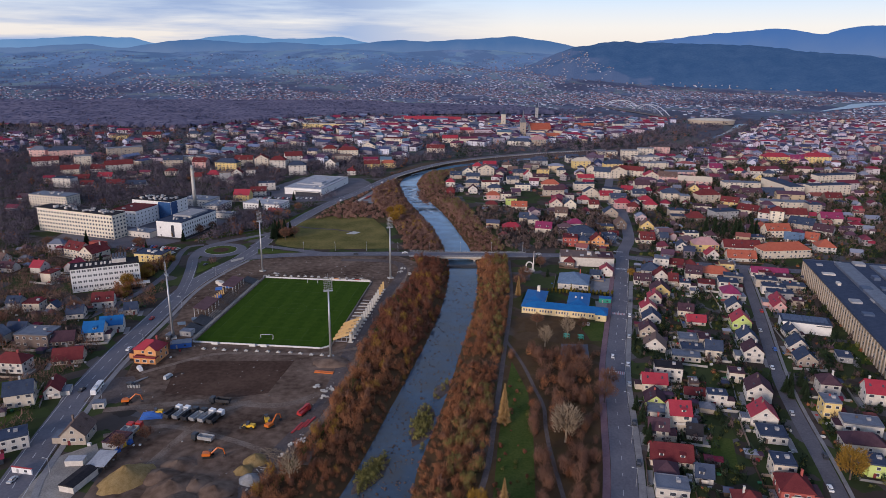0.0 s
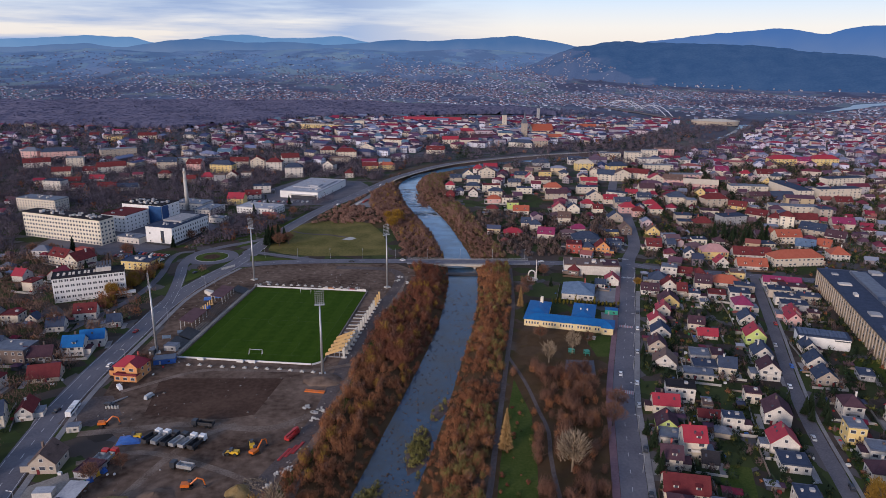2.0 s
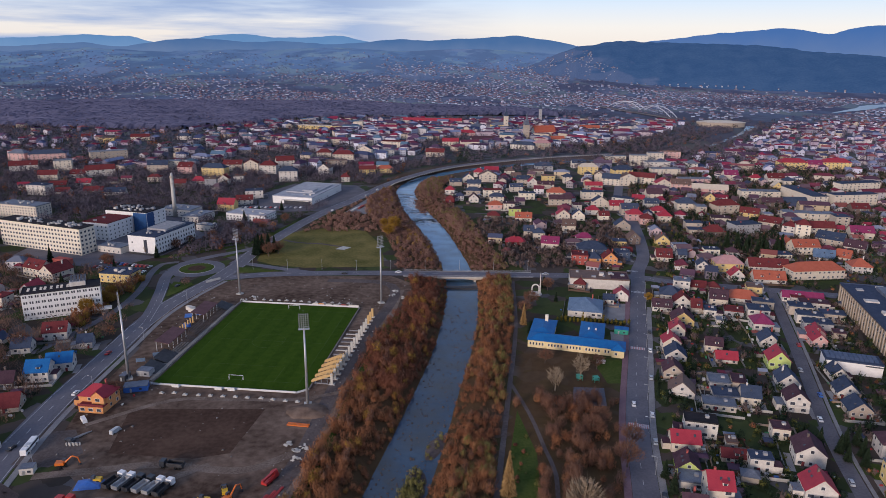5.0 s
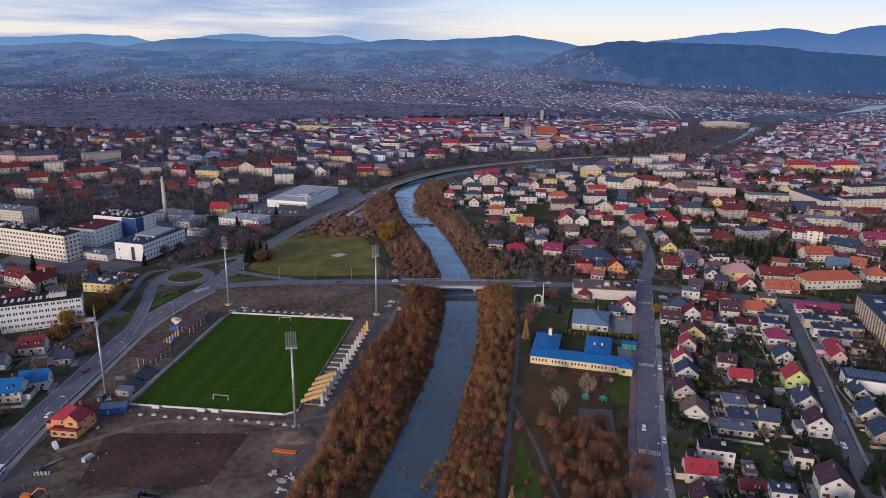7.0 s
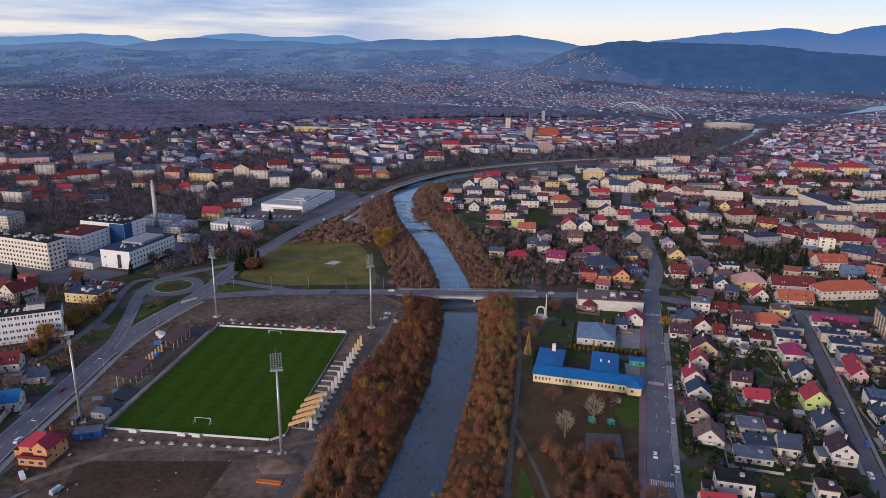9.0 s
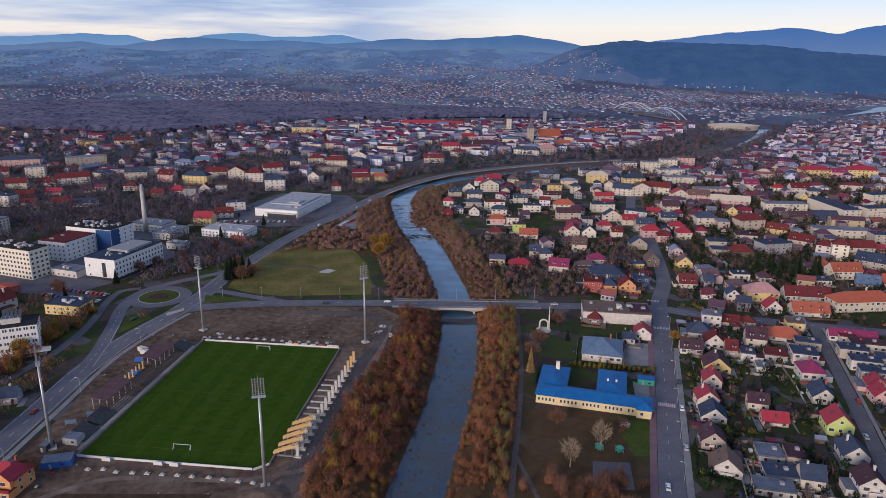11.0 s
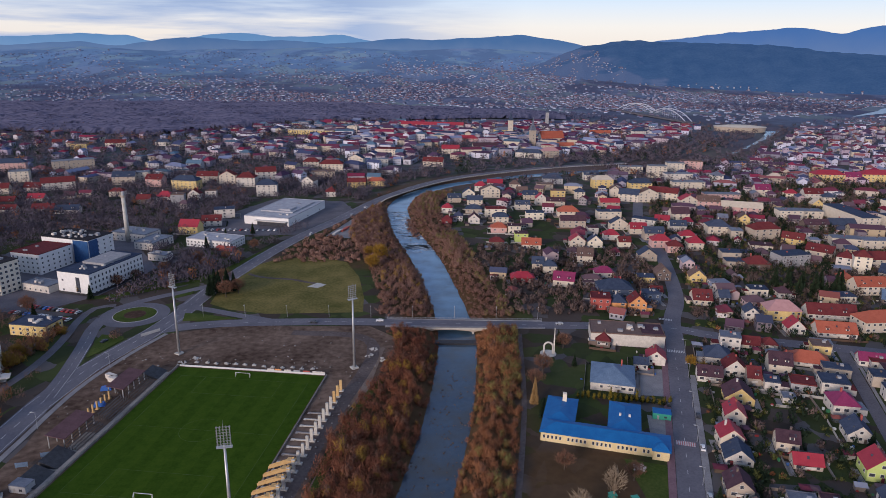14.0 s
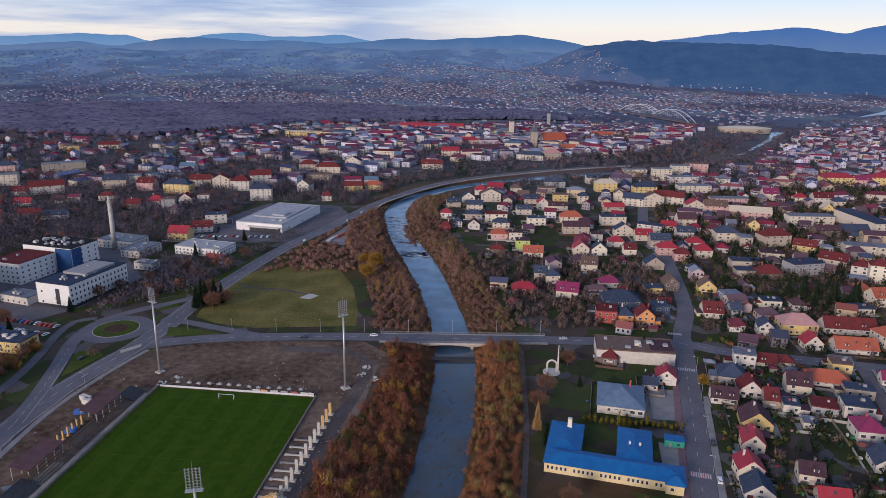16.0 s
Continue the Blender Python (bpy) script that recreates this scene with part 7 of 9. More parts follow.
for i in range(11):
    for j in range(3):
        sp = base("solar_panel", 227 + (i - 5) * 2.25 * 0.945 + (j - 1) * 3 * 0.32, 379 - (i - 5) * 2.25 * 0.326 + (j - 1) * 3 * 0.945, 6.86, -19, "dark blue solar panel on a flat roof", "solar panel", "solar panels")
        Shape().add([(-1, -1.2, 0.1), (1, -1.2, 0.1), (1, 1.2, 0.7), (-1, 1.2, 0.7), (-1, -1.2, 0), (1, -1.2, 0), (1, 1.2, 0), (-1, 1.2, 0)],
                    [(0, 1, 2, 3), (4, 5, 1, 0), (5, 6, 2, 1), (6, 7, 3, 2), (7, 4, 0, 3)]).done("panel", WALL["slate"], sp)

# long factory with a pilastered wall
fac = base("factory_building", 258, 400, 0, -14.5, "long tan factory hall with pilasters and a cluttered flat roof", "factory")
M_TAN = material("tan_render", (0.24, 0.18, 0.12), (0.36, 0.28, 0.19), 0.35, 0.9, 0.02)
Shape().box(32, -40, -0.3, 64, 245, 13.3).done("wall", M_TAN, fac)
Shape().box(32, -40, 13, 64.4, 245.4, 0.5).box(0.1, -40, 13.5, 0.6, 245, 0.5).box(32, 82.3, 13.5, 63, 0.6, 0.5).done("roof", ROOF["slate"], fac)
for i in range(58):
    Shape().box(-0.25, -160 + i * 4.2, 0, 0.5, 0.9, 12.6).done("pilaster", WALL["beige"], fac)
for i in range(57):
    window_at(fac, 0, -157.9 + i * 4.2, 9.5, -90, "tall")
    if i % 2:
        window_at(fac, 0, -157.9 + i * 4.2, 4.5, -90, "tall")
for i in range(20):
    Shape().box(8 + (i % 4) * 14, 70 - (i // 4) * 26 + (i % 3) * 4, 13.5, random.uniform(2, 8), random.uniform(3, 9), random.uniform(0.8, 2.4)).done("roof_unit", WALL[random.choice(("white", "grey", "slate"))], fac)
Shape().box(24, -20, 13.5, 10, 190, 1.8).box(46, -20, 13.5, 8, 190, 1.4).done("skylight", ROOF["lead"], fac)

# monument by the bridge
mo = base("monument", 76.5, 493, 0, -10, "white arched memorial with a slim spire", "monument")
Shape().tube((0, 0, 0), (0, 0, 0.5), 4.5, 4.5, 24).done("plinth", M_CONCRETE, mo)
line_ = [(-2.4, 0.5), (-2.4, 4.5)] + [(-2.4 * math.cos(math.pi * i / 10), 4.5 + 2.4 * math.sin(math.pi * i / 10)) for i in range(1, 10)] + [(2.4, 4.5), (2.4, 0.5)]
ring_ = []
for i, (px, pz) in enumerate(line_):
    (ax, az_), (bx, bz) = line_[max(0, i - 1)], line_[min(len(line_) - 1, i + 1)]
    tl = math.hypot(bx - ax, bz - az_)
    nx_, nz_ = -(bz - az_) / tl, (bx - ax) / tl
    ring_ += [(px + 0.5 * math.cos(math.tau * k / 6) * nx_, 0.5 * math.sin(math.tau * k / 6), pz + 0.5 * math.cos(math.tau * k / 6) * nz_) for k in range(6)]
Shape().add(ring_, [(6 * i + k, 6 * i + (k + 1) % 6, 6 * i + 6 + (k + 1) % 6, 6 * i + 6 + k) for i in range(len(line_) - 1) for k in range(6)]).done("arch", WALL["white"], mo)
Shape().box(3.0, 0.4, 0.5, 1.1, 1.1, 15, 0, 0.25).done("spire", WALL["white"], mo)
rb = base("roadside_hoarding", -151.5, 516.5, 0, 48, "long pale hoarding beside the main road", "hoarding")
Shape().box(0, 0, 0.2, 11.5, 0.2, 1.7).done("panel", WALL["white"], rb)
for i in range(5):
    Shape().box(-5.4 + 2.7 * i, 0.2, 0, 0.15, 0.15, 1.9).done("post", M_STEEL, rb)
yh = house(-150, 341, -8, 14, 10, 7.5, "h", "red", "orange", 2, "house", "house", "yellow-orange house with a tiled roof and balconies")
Shape().box(1, -6.8, 0, 12, 3.8, 3.3).done("porch", WALL["orange"], yh)
Shape().box(1, -6.8, 3.3, 12.6, 4.2, 0.25).box(1, -8.7, 3.55, 12.4, 0.12, 0.9).done("balcony", WALL["dred"], yh)
for q in (-3, 1, 5):
    window_at(yh, q, -8.7, 1.7, 0, "wide")
bay = wall_shape("g", 6, 5, 7.5, 2.6)
bay.v = [(a + 3.5, b_ - 4.2, c_) for a, b_, c_ in bay.v]
bay.done("bay", WALL["orange"], yh)
bay = roof_mesh("g", 6, 5, 7.5, 2.6, 0.6)
bay.v = [(a + 3.5, b_ - 4.2, c_) for a, b_, c_ in bay.v]
bay.done("bay_roof", ROOF["red"], yh)
window_at(yh, 3.5, -6.7, 5.6, 0, "wide")

# balustrade along the main road above the river
rail_line = smooth_line([(-52, 850), (-31, 912), (43, 1018), (170, 1103), (300, 1156)], 4.0)
bal = base("road_balustrade", -52, 850, 0, 0, "pale concrete balustrade along the riverside road", "balustrade")
bal.matrix_world = Matrix.Identity(4)
for i in range(len(rail_line) - 1):
    a, c = rail_line[i], rail_line[i + 1]
    Shape().tube((a[0], a[1], 1.1), (c[0], c[1], 1.1), 0.14, 0.14, 6).done("rail", M_CONCRETE, bal)
    Shape().box(a[0], a[1], 0, 0.9, 0.9, 1.25).done("pillar", M_CONCRETE, bal)
# street lamps along the streets
def street_lamp(x, y, yaw, h=8.0):
    b = base("street_lamp", x, y, 0.1, yaw, "slim grey steel street lamp", "street lamp", "street lamps")
    Shape().tube((0, 0, 0), (0, 0, h), 0.11, 0.07, 6).done("pole", M_STEEL, b)
    Shape().tube((0, 0, h - 0.1), (1.6, 0, h + 0.2), 0.06, 0.05, 6).done("arm", M_STEEL, b)
    Shape().box(1.8, 0, h + 0.1, 0.8, 0.32, 0.16).done("lamp_head", M_FRAME, b)


for k in range(10):
    y_ = 225 + k * 30
    street_lamp(float(line_x(y_, QUAY)) + 5.2, y_, 165)
    if k % 2 == 0:
        street_lamp(float(line_x(y_, MAIN)) + 11, y_ + 8, 175)
for k in range(9):
    street_lamp(-130 + k * 26, 544, -90)

# ---- the rest of the town ----
FACTORY = [(225, 230), (252, 300), (305, 510), (400, 480), (330, 220)]
HOSPITAL = [(-420, 690), (-200, 445), (-185, 660), (-195, 740), (-330, 760)]
MARKET = [(-210, 690), (-150, 680), (-60, 870), (-95, 900), (-180, 880)]
crowded = np.array(plots)
rt = np.random.default_rng(5)


def free(x, y, r):
    if np.any(np.hypot(crowded[:, 0] - x, crowded[:, 1] - y) < crowded[:, 2] + r):
        return False
    X, Y = np.array([x]), np.array([y])
    if river_gap(X, Y)[0] < r + 24 or line_gap(X, Y, MAIN)[0] < r + 9 or line_gap(X, Y, QUAY)[0] < r + 9:
        return False
    if line_gap(X, Y, CROSS)[0] < r + 7 or line_gap(X, Y, SECOND)[0] < r + 6:
        return False
    if any(inside(X, Y, q)[0] for q in (FACTORY, HOSPITAL, MARKET)):
        return False
    if y < 1120 and line_x(y, MAIN) < x < line_x(y, [(p[0], p[1]) for p in RIVER[:106]]):
        return False
    if y < 548 and x < line_x(y, QUAY) and x > -60:
        return False
    return True


# far houses: one mesh, coloured house by house
M_FARTOWN = hued("far_houses")
ROOF_RGB = np.array([(0.24, 0.032, 0.056), (0.16, 0.040, 0.062), (0.100, 0.055, 0.085), (0.06, 0.07, 0.115), (0.20, 0.22, 0.28), (0.27, 0.090, 0.080), (0.12, 0.075, 0.090), (0.10, 0.055, 0.080)])
WALL_RGB = np.array([(0.70, 0.66, 0.67), (0.58, 0.54, 0.56), (0.58, 0.50, 0.44), (0.54, 0.43, 0.30), (0.30, 0.27, 0.29), (0.52, 0.40, 0.42), (0.20, 0.17, 0.20), (0.38, 0.34, 0.37)])


def far_houses(name, x, y, yaw, w, d, h, rise, label, roofs=None, walls=None, rows=0, cols=0, gabled=0.6, z=None):
    k = len(x)
    z = land(x, y) if z is None else z
    one = np.ones(k)
    gab = (rt.uniform(0, 1, k) < gabled) & (rise > 1)
    ratio = np.where(gab, 1 + 1.2 / w, rt.uniform(0.15, 0.5, k))
    wv = np.stack([np.stack([sx_ * w / 2, sy_ * d / 2, zz], 1) for zz in (-3 * one, h) for sx_, sy_ in ((-1, -1), (1, -1), (1, 1), (-1, 1))], 1)
    o = 0.6
    rv = np.stack([np.stack([sx_ * (w / 2 + o), sy_ * (d / 2 + o), h - 0.1], 1) for sx_, sy_ in ((-1, -1), (1, -1), (1, 1), (-1, 1))]
                  + [np.stack([-w / 2 * ratio, 0 * one, h + rise], 1), np.stack([w / 2 * ratio, 0 * one, h + rise], 1)]
                  + [np.stack([-w / 2, 0 * one, h + rise - 0.35], 1), np.stack([w / 2, 0 * one, h + rise - 0.35], 1)], 1)
    v = np.concatenate([wv, rv], 1)
    c_, s_ = np.cos(yaw)[:, None], np.sin(yaw)[:, None]
    V = np.stack([v[..., 0] * c_ - v[..., 1] * s_ + x[:, None], v[..., 0] * s_ + v[..., 1] * c_ + y[:, None], v[..., 2] + z[:, None]], 2)
    t = np.array([(0, 1, 5), (0, 5, 4), (1, 2, 6), (1, 6, 5), (2, 3, 7), (2, 7, 6), (3, 0, 4), (3, 4, 7), (8, 9, 13), (8, 13, 12), (9, 10, 13), (10, 11, 12), (10, 12, 13), (11, 8, 12), (5, 6, 15), (7, 4, 14)])
    use = np.ones((k, len(t)), bool)
    use[:, [10, 13]] = ~gab[:, None]
    use[:, [14, 15]] = gab[:, None]
    T = (t[None] + 16 * np.arange(k)[:, None, None])[use]
    wc = (WALL_RGB if walls is None else walls)[rt.integers(0, len(WALL_RGB if walls is None else walls), k)] * rt.uniform(0.8, 1.1, (k, 1))
    rc = (ROOF_RGB if roofs is None else roofs)[rt.integers(0, len(ROOF_RGB if roofs is None else roofs), k)] * rt.uniform(0.8, 1.25, (k, 1))
    hue = np.ones((k, 16, 4))
    hue[:, :8, :3], hue[:, 8:14, :3], hue[:, 14:, :3] = wc[:, None], rc[:, None], wc[:, None]
    VV, TT, HH = [V.reshape(-1, 3)], [T], [hue.reshape(-1, 4)]
    start = 16 * k
    for r in range(rows):
        for c in range(2 * cols):
            has = (rt.uniform(0, 1, k) < 0.85) & (h > 2.6 * r + 2.4)
            half, up = 0.65 * one, 0.75
            zc = h * (r + 0.55) / np.maximum(1, np.floor(h / 2.7))
            has &= zc + up < h
            if c < cols:
                q = ((c + 0.5) / cols - 0.5) * w
                pts = [(q - half, -d / 2 - 0.06, zc - up), (q + half, -d / 2 - 0.06, zc - up), (q + half, -d / 2 - 0.06, zc + up), (q - half, -d / 2 - 0.06, zc + up)]
            else:
                q = ((c - cols + 0.5) / cols - 0.5) * d
                sg = np.where(x < 0, 1, -1)
                xx = sg * (w / 2 + 0.06)
                pts = [(xx, q - sg * half, zc - up), (xx, q + sg * half, zc - up), (xx, q + sg * half, zc + up), (xx, q - sg * half, zc + up)]
            P = np.stack([np.stack([p[0], p[1], p[2] * one], 1) for p in pts], 1)[has]
            ch_, sh_ = c_[has], s_[has]
            W = np.stack([P[..., 0] * ch_ - P[..., 1] * sh_ + x[has][:, None], P[..., 0] * sh_ + P[..., 1] * ch_ + y[has][:, None], P[..., 2] + z[has][:, None]], 2)
            m_ = int(has.sum())
            VV.append(W.reshape(-1, 3))
            TT.append((np.array([(0, 1, 2), (0, 2, 3)])[None] + start + 4 * np.arange(m_)[:, None, None]).reshape(-1, 3))
            HH.append(np.tile(np.array((0.05, 0.055, 0.07, 1.0)), (4 * m_, 1)))
            start += 4 * m_
    return bulk(name, np.concatenate(VV), np.concatenate(TT), M_FARTOWN, hue=np.concatenate(HH), label=label, category="houses")


RIGHT_ROOFS = ["red"] * 3 + ["dred"] * 4 + ["plum"] * 9 + ["slate"] * 6 + ["lead"] * 3 + ["orange"] + ["brown"] * 3
LEFT_ROOFS = ["dred"] * 4 + ["plum"] * 5 + ["red"] * 3 + ["brown"] * 3 + ["slate"] * 2 + ["lead"] * 2
WALLS = ["white"] * 7 + ["cream"] * 6 + ["yellow", "beige", "beige", "grey", "pink"]
made, others = 0, []
for side, (x0, x1, y0, y1, sx, sy, yaw0) in (("right", (-40, 720, 190, 980, 17.5, 19, -16)), ("left", (-660, -178, 215, 980, 23, 25, -9))):
    for iy in range(int((y1 - y0) / sy)):
        for ix in range(int((x1 - x0) / sx)):
            a, b_ = x0 + (ix + rt.uniform(-0.2, 0.2)) * sx, y0 + (iy + rt.uniform(-0.2, 0.2)) * sy
            c_, s_ = math.cos(radians(yaw0)), math.sin(radians(yaw0))
            x, y = a - (b_ - 500) * s_ * 0.9, b_
            if abs(x) > 0.64 * y + 25 or y > 985:
                continue
            if side == "right" and 545 < y < 900 and x < line_x(y, QUAY) and rt.uniform() < 0.7:
                continue
            if side == "left" and (rt.uniform() < (0.6 if y < 560 else 0.84)):
                continue
            if side == "right" and rt.uniform() < (0.9 if y < 430 else 0.5 if y < 560 else 0.40 if y < 720 else 0.24):
                continue
            if side == "right" and y > 700 and rt.uniform() < 0.16:
                w, d, h = rt.uniform(15, 32), rt.uniform(10, 12), rt.uniform(7, 12)
            else:
                w, d, h = rt.uniform(8, 13.5), rt.uniform(7.5, 11), rt.uniform(3.6, 7.4)
            if rt.uniform() < 0.15:
                w, d, h = rt.uniform(6, 9), rt.uniform(5, 7), rt.uniform(2.8, 3.4)
            if not free(x, y, 0.5 * max(w, d)):
                continue
            kind = rt.choice(["g", "s", "h", "f", "s"])
            roofs = RIGHT_ROOFS if side == "right" else LEFT_ROOFS
            loose = 4 if y < 520 else 11
            turn_ = float(yaw0 + rt.choice([0, 0, 0, 90 if w < 14 else 0]) + rt.uniform(-loose, loose) + (18 if y > 560 and math.sin(x / 70 + y / 110) > 0.3 else 0))
            if made < 90 and y < 520:
                house(round(float(x), 1), round(float(y), 1), turn_, float(w), float(d), float(h), str(kind), str(rt.choice(roofs)), str(rt.choice(WALLS)), 1)
                made += 1
            else:
                others.append((x, y, radians(turn_), w, d, h, 0.5 if kind == "f" else rt.uniform(2.2, 3.6)))
            crowded = np.vstack([crowded, (x, y, 0.5 * max(w, d))])

oth = np.array(others)
annex = []
for x, y, a, w, d, h, rise in others:
    if rt.uniform() < 0.7:
        sg, c_, s_ = rt.choice([-1, 1]), math.cos(a), math.sin(a)
        du, dv_ = sg * w * rt.uniform(0.25, 0.5), -d * rt.uniform(0.35, 0.6)
        annex.append((x + du * c_ - dv_ * s_, y + du * s_ + dv_ * c_, a + rt.choice([0, math.pi / 2]), w * rt.uniform(0.4, 0.6), d * rt.uniform(0.5, 0.75), h * rt.uniform(0.55, 0.95), 0.4 if rt.uniform() < 0.4 else rt.uniform(1.2, 2.6)))
annex = np.array(annex)
far_houses("quarter_annexes", *[annex[:, i] for i in range(7)], "lower wings and garages built against the houses", None, None, 2, 2)
far_houses("quarter_houses", oth[:, 0], oth[:, 1], oth[:, 2], oth[:, 3], oth[:, 4], oth[:, 5], oth[:, 6], "rows of family houses filling the quarters behind", None, None, 3, 3)


def scatter(n, x0, x1, y0, y1):
    x, y = rt.uniform(x0, x1, n), rt.uniform(y0, y1, n)
    k = (np.abs(x) < 0.66 * y + 40) & (river_gap(x, y) > 30)
    return x[k], y[k]


def clear_of(x, y, gap=15):
    k = (line_gap(x, y, MAIN) > gap) & (line_gap(x, y, QUAY) > gap)
    for q in crowded:
        if q[1] > 940:
            k &= np.hypot(x - q[0], y - q[1]) > q[2] + 9
    return k


WOODS = [(-2400, 2080), (-2400, 1350), (-840, 1480), (-520, 1420), (-264, 1700), (150, 1820), (420, 1790), (470, 1900), (-330, 2200), (-1200, 2120)]
BEND = [(150, 1120), (330, 1080), (480, 1180), (650, 1400), (770, 1620), (640, 1720), (470, 1450), (330, 1260), (190, 1180)]


def spaced(x, y, gap):
    """Drops points that crowd their neighbours."""
    seen, out = set(), []
    for i in range(len(x)):
        cell = (int(x[i] // gap), int(y[i] // gap))
        if cell not in seen:
            seen.add(cell)
            out.append(i)
    return np.array(out, int)


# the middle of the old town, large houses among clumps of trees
# bluish multiplier that paints distance haze into roof and wall colours
HAZE_TINT = np.array((0.90, 0.96, 1.16))


def grove(x, y):
    """Parks and gardens that break up the old town."""
    near = (y < np.interp(x, [40, 90, 200, 330, 480], [1180, 1195, 1235, 1300, 1420])) & (x > -20)
    return near | (np.sin(x / 47 + 0.6) + np.sin(y / 61 - x / 90) > 1.15)


x, y = scatter(6500, -420, 560, 985, 1690)
core = np.exp(-((x - 90) / 300) ** 2 - ((y - 1400) / 230) ** 2)
k = clear_of(x, y) & ~inside(x, y, BEND) & ~inside(x, y, WOODS) & ~grove(x, y) & (rt.uniform(0, 1, len(x)) < 0.12 + core) & ~((y < 1120) & (x > line_x(y, MAIN) - 10) & (x < 30))
x, y = x[k], y[k]
k = spaced(x, y, 23)
x, y = x[k], y[k]
core = np.exp(-((x - 90) / 300) ** 2 - ((y - 1400) / 230) ** 2)
n_t = len(x)
wide = rt.uniform(11, 21, n_t) * np.where(rt.uniform(0, 1, n_t) < 0.3 * (0.4 + core), rt.uniform(1.3, 2.2, n_t), 1.0)
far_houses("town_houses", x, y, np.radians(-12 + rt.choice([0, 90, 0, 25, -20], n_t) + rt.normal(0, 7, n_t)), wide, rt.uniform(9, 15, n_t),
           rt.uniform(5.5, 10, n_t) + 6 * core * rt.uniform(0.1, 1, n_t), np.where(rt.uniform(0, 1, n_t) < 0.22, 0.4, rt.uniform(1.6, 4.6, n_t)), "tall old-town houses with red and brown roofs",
           np.concatenate([ROOF_RGB[[0, 1, 1, 2, 2, 3, 3, 4, 6, 7]], [(0.10, 0.16, 0.19)]]) * HAZE_TINT, HAZE_TINT * np.array([(0.64, 0.60, 0.57), (0.60, 0.54, 0.47), (0.62, 0.50, 0.34), (0.36, 0.33, 0.32), (0.54, 0.42, 0.40), (0.28, 0.25, 0.26), (0.70, 0.67, 0.65)]), 3, 4)
# side quarters
x, y = scatter(6500, -1250, 1250, 985, 1680)
k = clear_of(x, y) & ~inside(x, y, BEND) & ~inside(x, y, WOODS) & ((x < -420) | (x > 240)) & (rt.uniform(0, 1, len(x)) < np.where(x < 0, 0.16, 0.9))
x, y = x[k], y[k]
k = spaced(x, y, 22)
x, y = x[k], y[k]
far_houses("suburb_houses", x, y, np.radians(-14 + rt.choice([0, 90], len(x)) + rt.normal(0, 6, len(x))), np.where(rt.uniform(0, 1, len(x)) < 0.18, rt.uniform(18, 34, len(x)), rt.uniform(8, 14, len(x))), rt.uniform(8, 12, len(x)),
           rt.uniform(3.5, 8.5, len(x)), rt.uniform(2, 3.6, len(x)), "family houses of the suburbs among bare trees", ROOF_RGB * HAZE_TINT, WALL_RGB * HAZE_TINT, 2, 2)
# across the far river and up the hills
x, y = scatter(90000, -3100, 3100, 1750, 4450)
r_ = np.hypot(x, y)
a_ = np.degrees(np.arctan2(x, y))
dens = np.where(y < 2150, np.where(a_ > 8, 0.55, 0.05), np.clip(1.1 - (r_ - 2150) / 2000, 0.05, 1.0))
dens = np.where((r_ > 3100) & (a_ > 11), 0.03, dens)
dens = np.where((a_ < -4) & (r_ > 2750), dens * 0.35, dens)
patch = np.sin(x / 170 + 1.3) * np.cos(y / 150) + np.sin(x / 60 + y / 90) * 0.5
dens = dens * np.clip(0.55 + 0.5 * patch, 0.05, 1)
FARRIVER = [(700, 1560), (800, 1640), (900, 1800), (1060, 1905), (1220, 2010), (1400, 2160), (1900, 2360), (2600, 2400), (2600, 2640), (1900, 2560), (1400, 2330), (1120, 2060), (860, 1900), (740, 1760)]
k = (rt.uniform(0, 1, len(x)) < dens) & ~inside(x, y, WOODS) & ~inside(x, y, FARRIVER) & (r_ < 4550)
x, y = x[k], y[k]
k = spaced(x, y, 17)
x, y = x[k], y[k]
# these bluish walls and roofs have the valley haze painted in
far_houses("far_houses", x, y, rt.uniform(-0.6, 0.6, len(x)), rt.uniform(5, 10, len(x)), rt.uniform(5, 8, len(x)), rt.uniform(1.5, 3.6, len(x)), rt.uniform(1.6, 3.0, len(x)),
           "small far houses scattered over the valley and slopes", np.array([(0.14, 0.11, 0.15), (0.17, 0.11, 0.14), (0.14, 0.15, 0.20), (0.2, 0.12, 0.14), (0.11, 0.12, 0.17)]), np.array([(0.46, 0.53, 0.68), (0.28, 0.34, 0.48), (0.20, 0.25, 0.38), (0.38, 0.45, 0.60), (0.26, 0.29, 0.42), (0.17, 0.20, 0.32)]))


# landmarks of the old town
def tower(name, x, y, yaw, w, h, wall, roof, label, category):
    b = base(name, x, y, 0, yaw, label, category)
    Shape().box(0, 0, 0, w, w, h).box(0, 0, h, w * 1.15, w * 1.15, 0.8).done("shaft", WALL[wall], b)
    Shape().box(0, 0, h + 0.8, w, w, w * 0.9, 0, 0.6).tube((0, 0, h + 0.8 + w * 0.9), (0, 0, h + 3 + w * 2.2), w * 0.25, 0.1, 8).done("cap", ROOF[roof], b)
    for fl in range(3):
        window_at(b, 0, -w / 2, h * (0.3 + 0.22 * fl), 0, "tall")


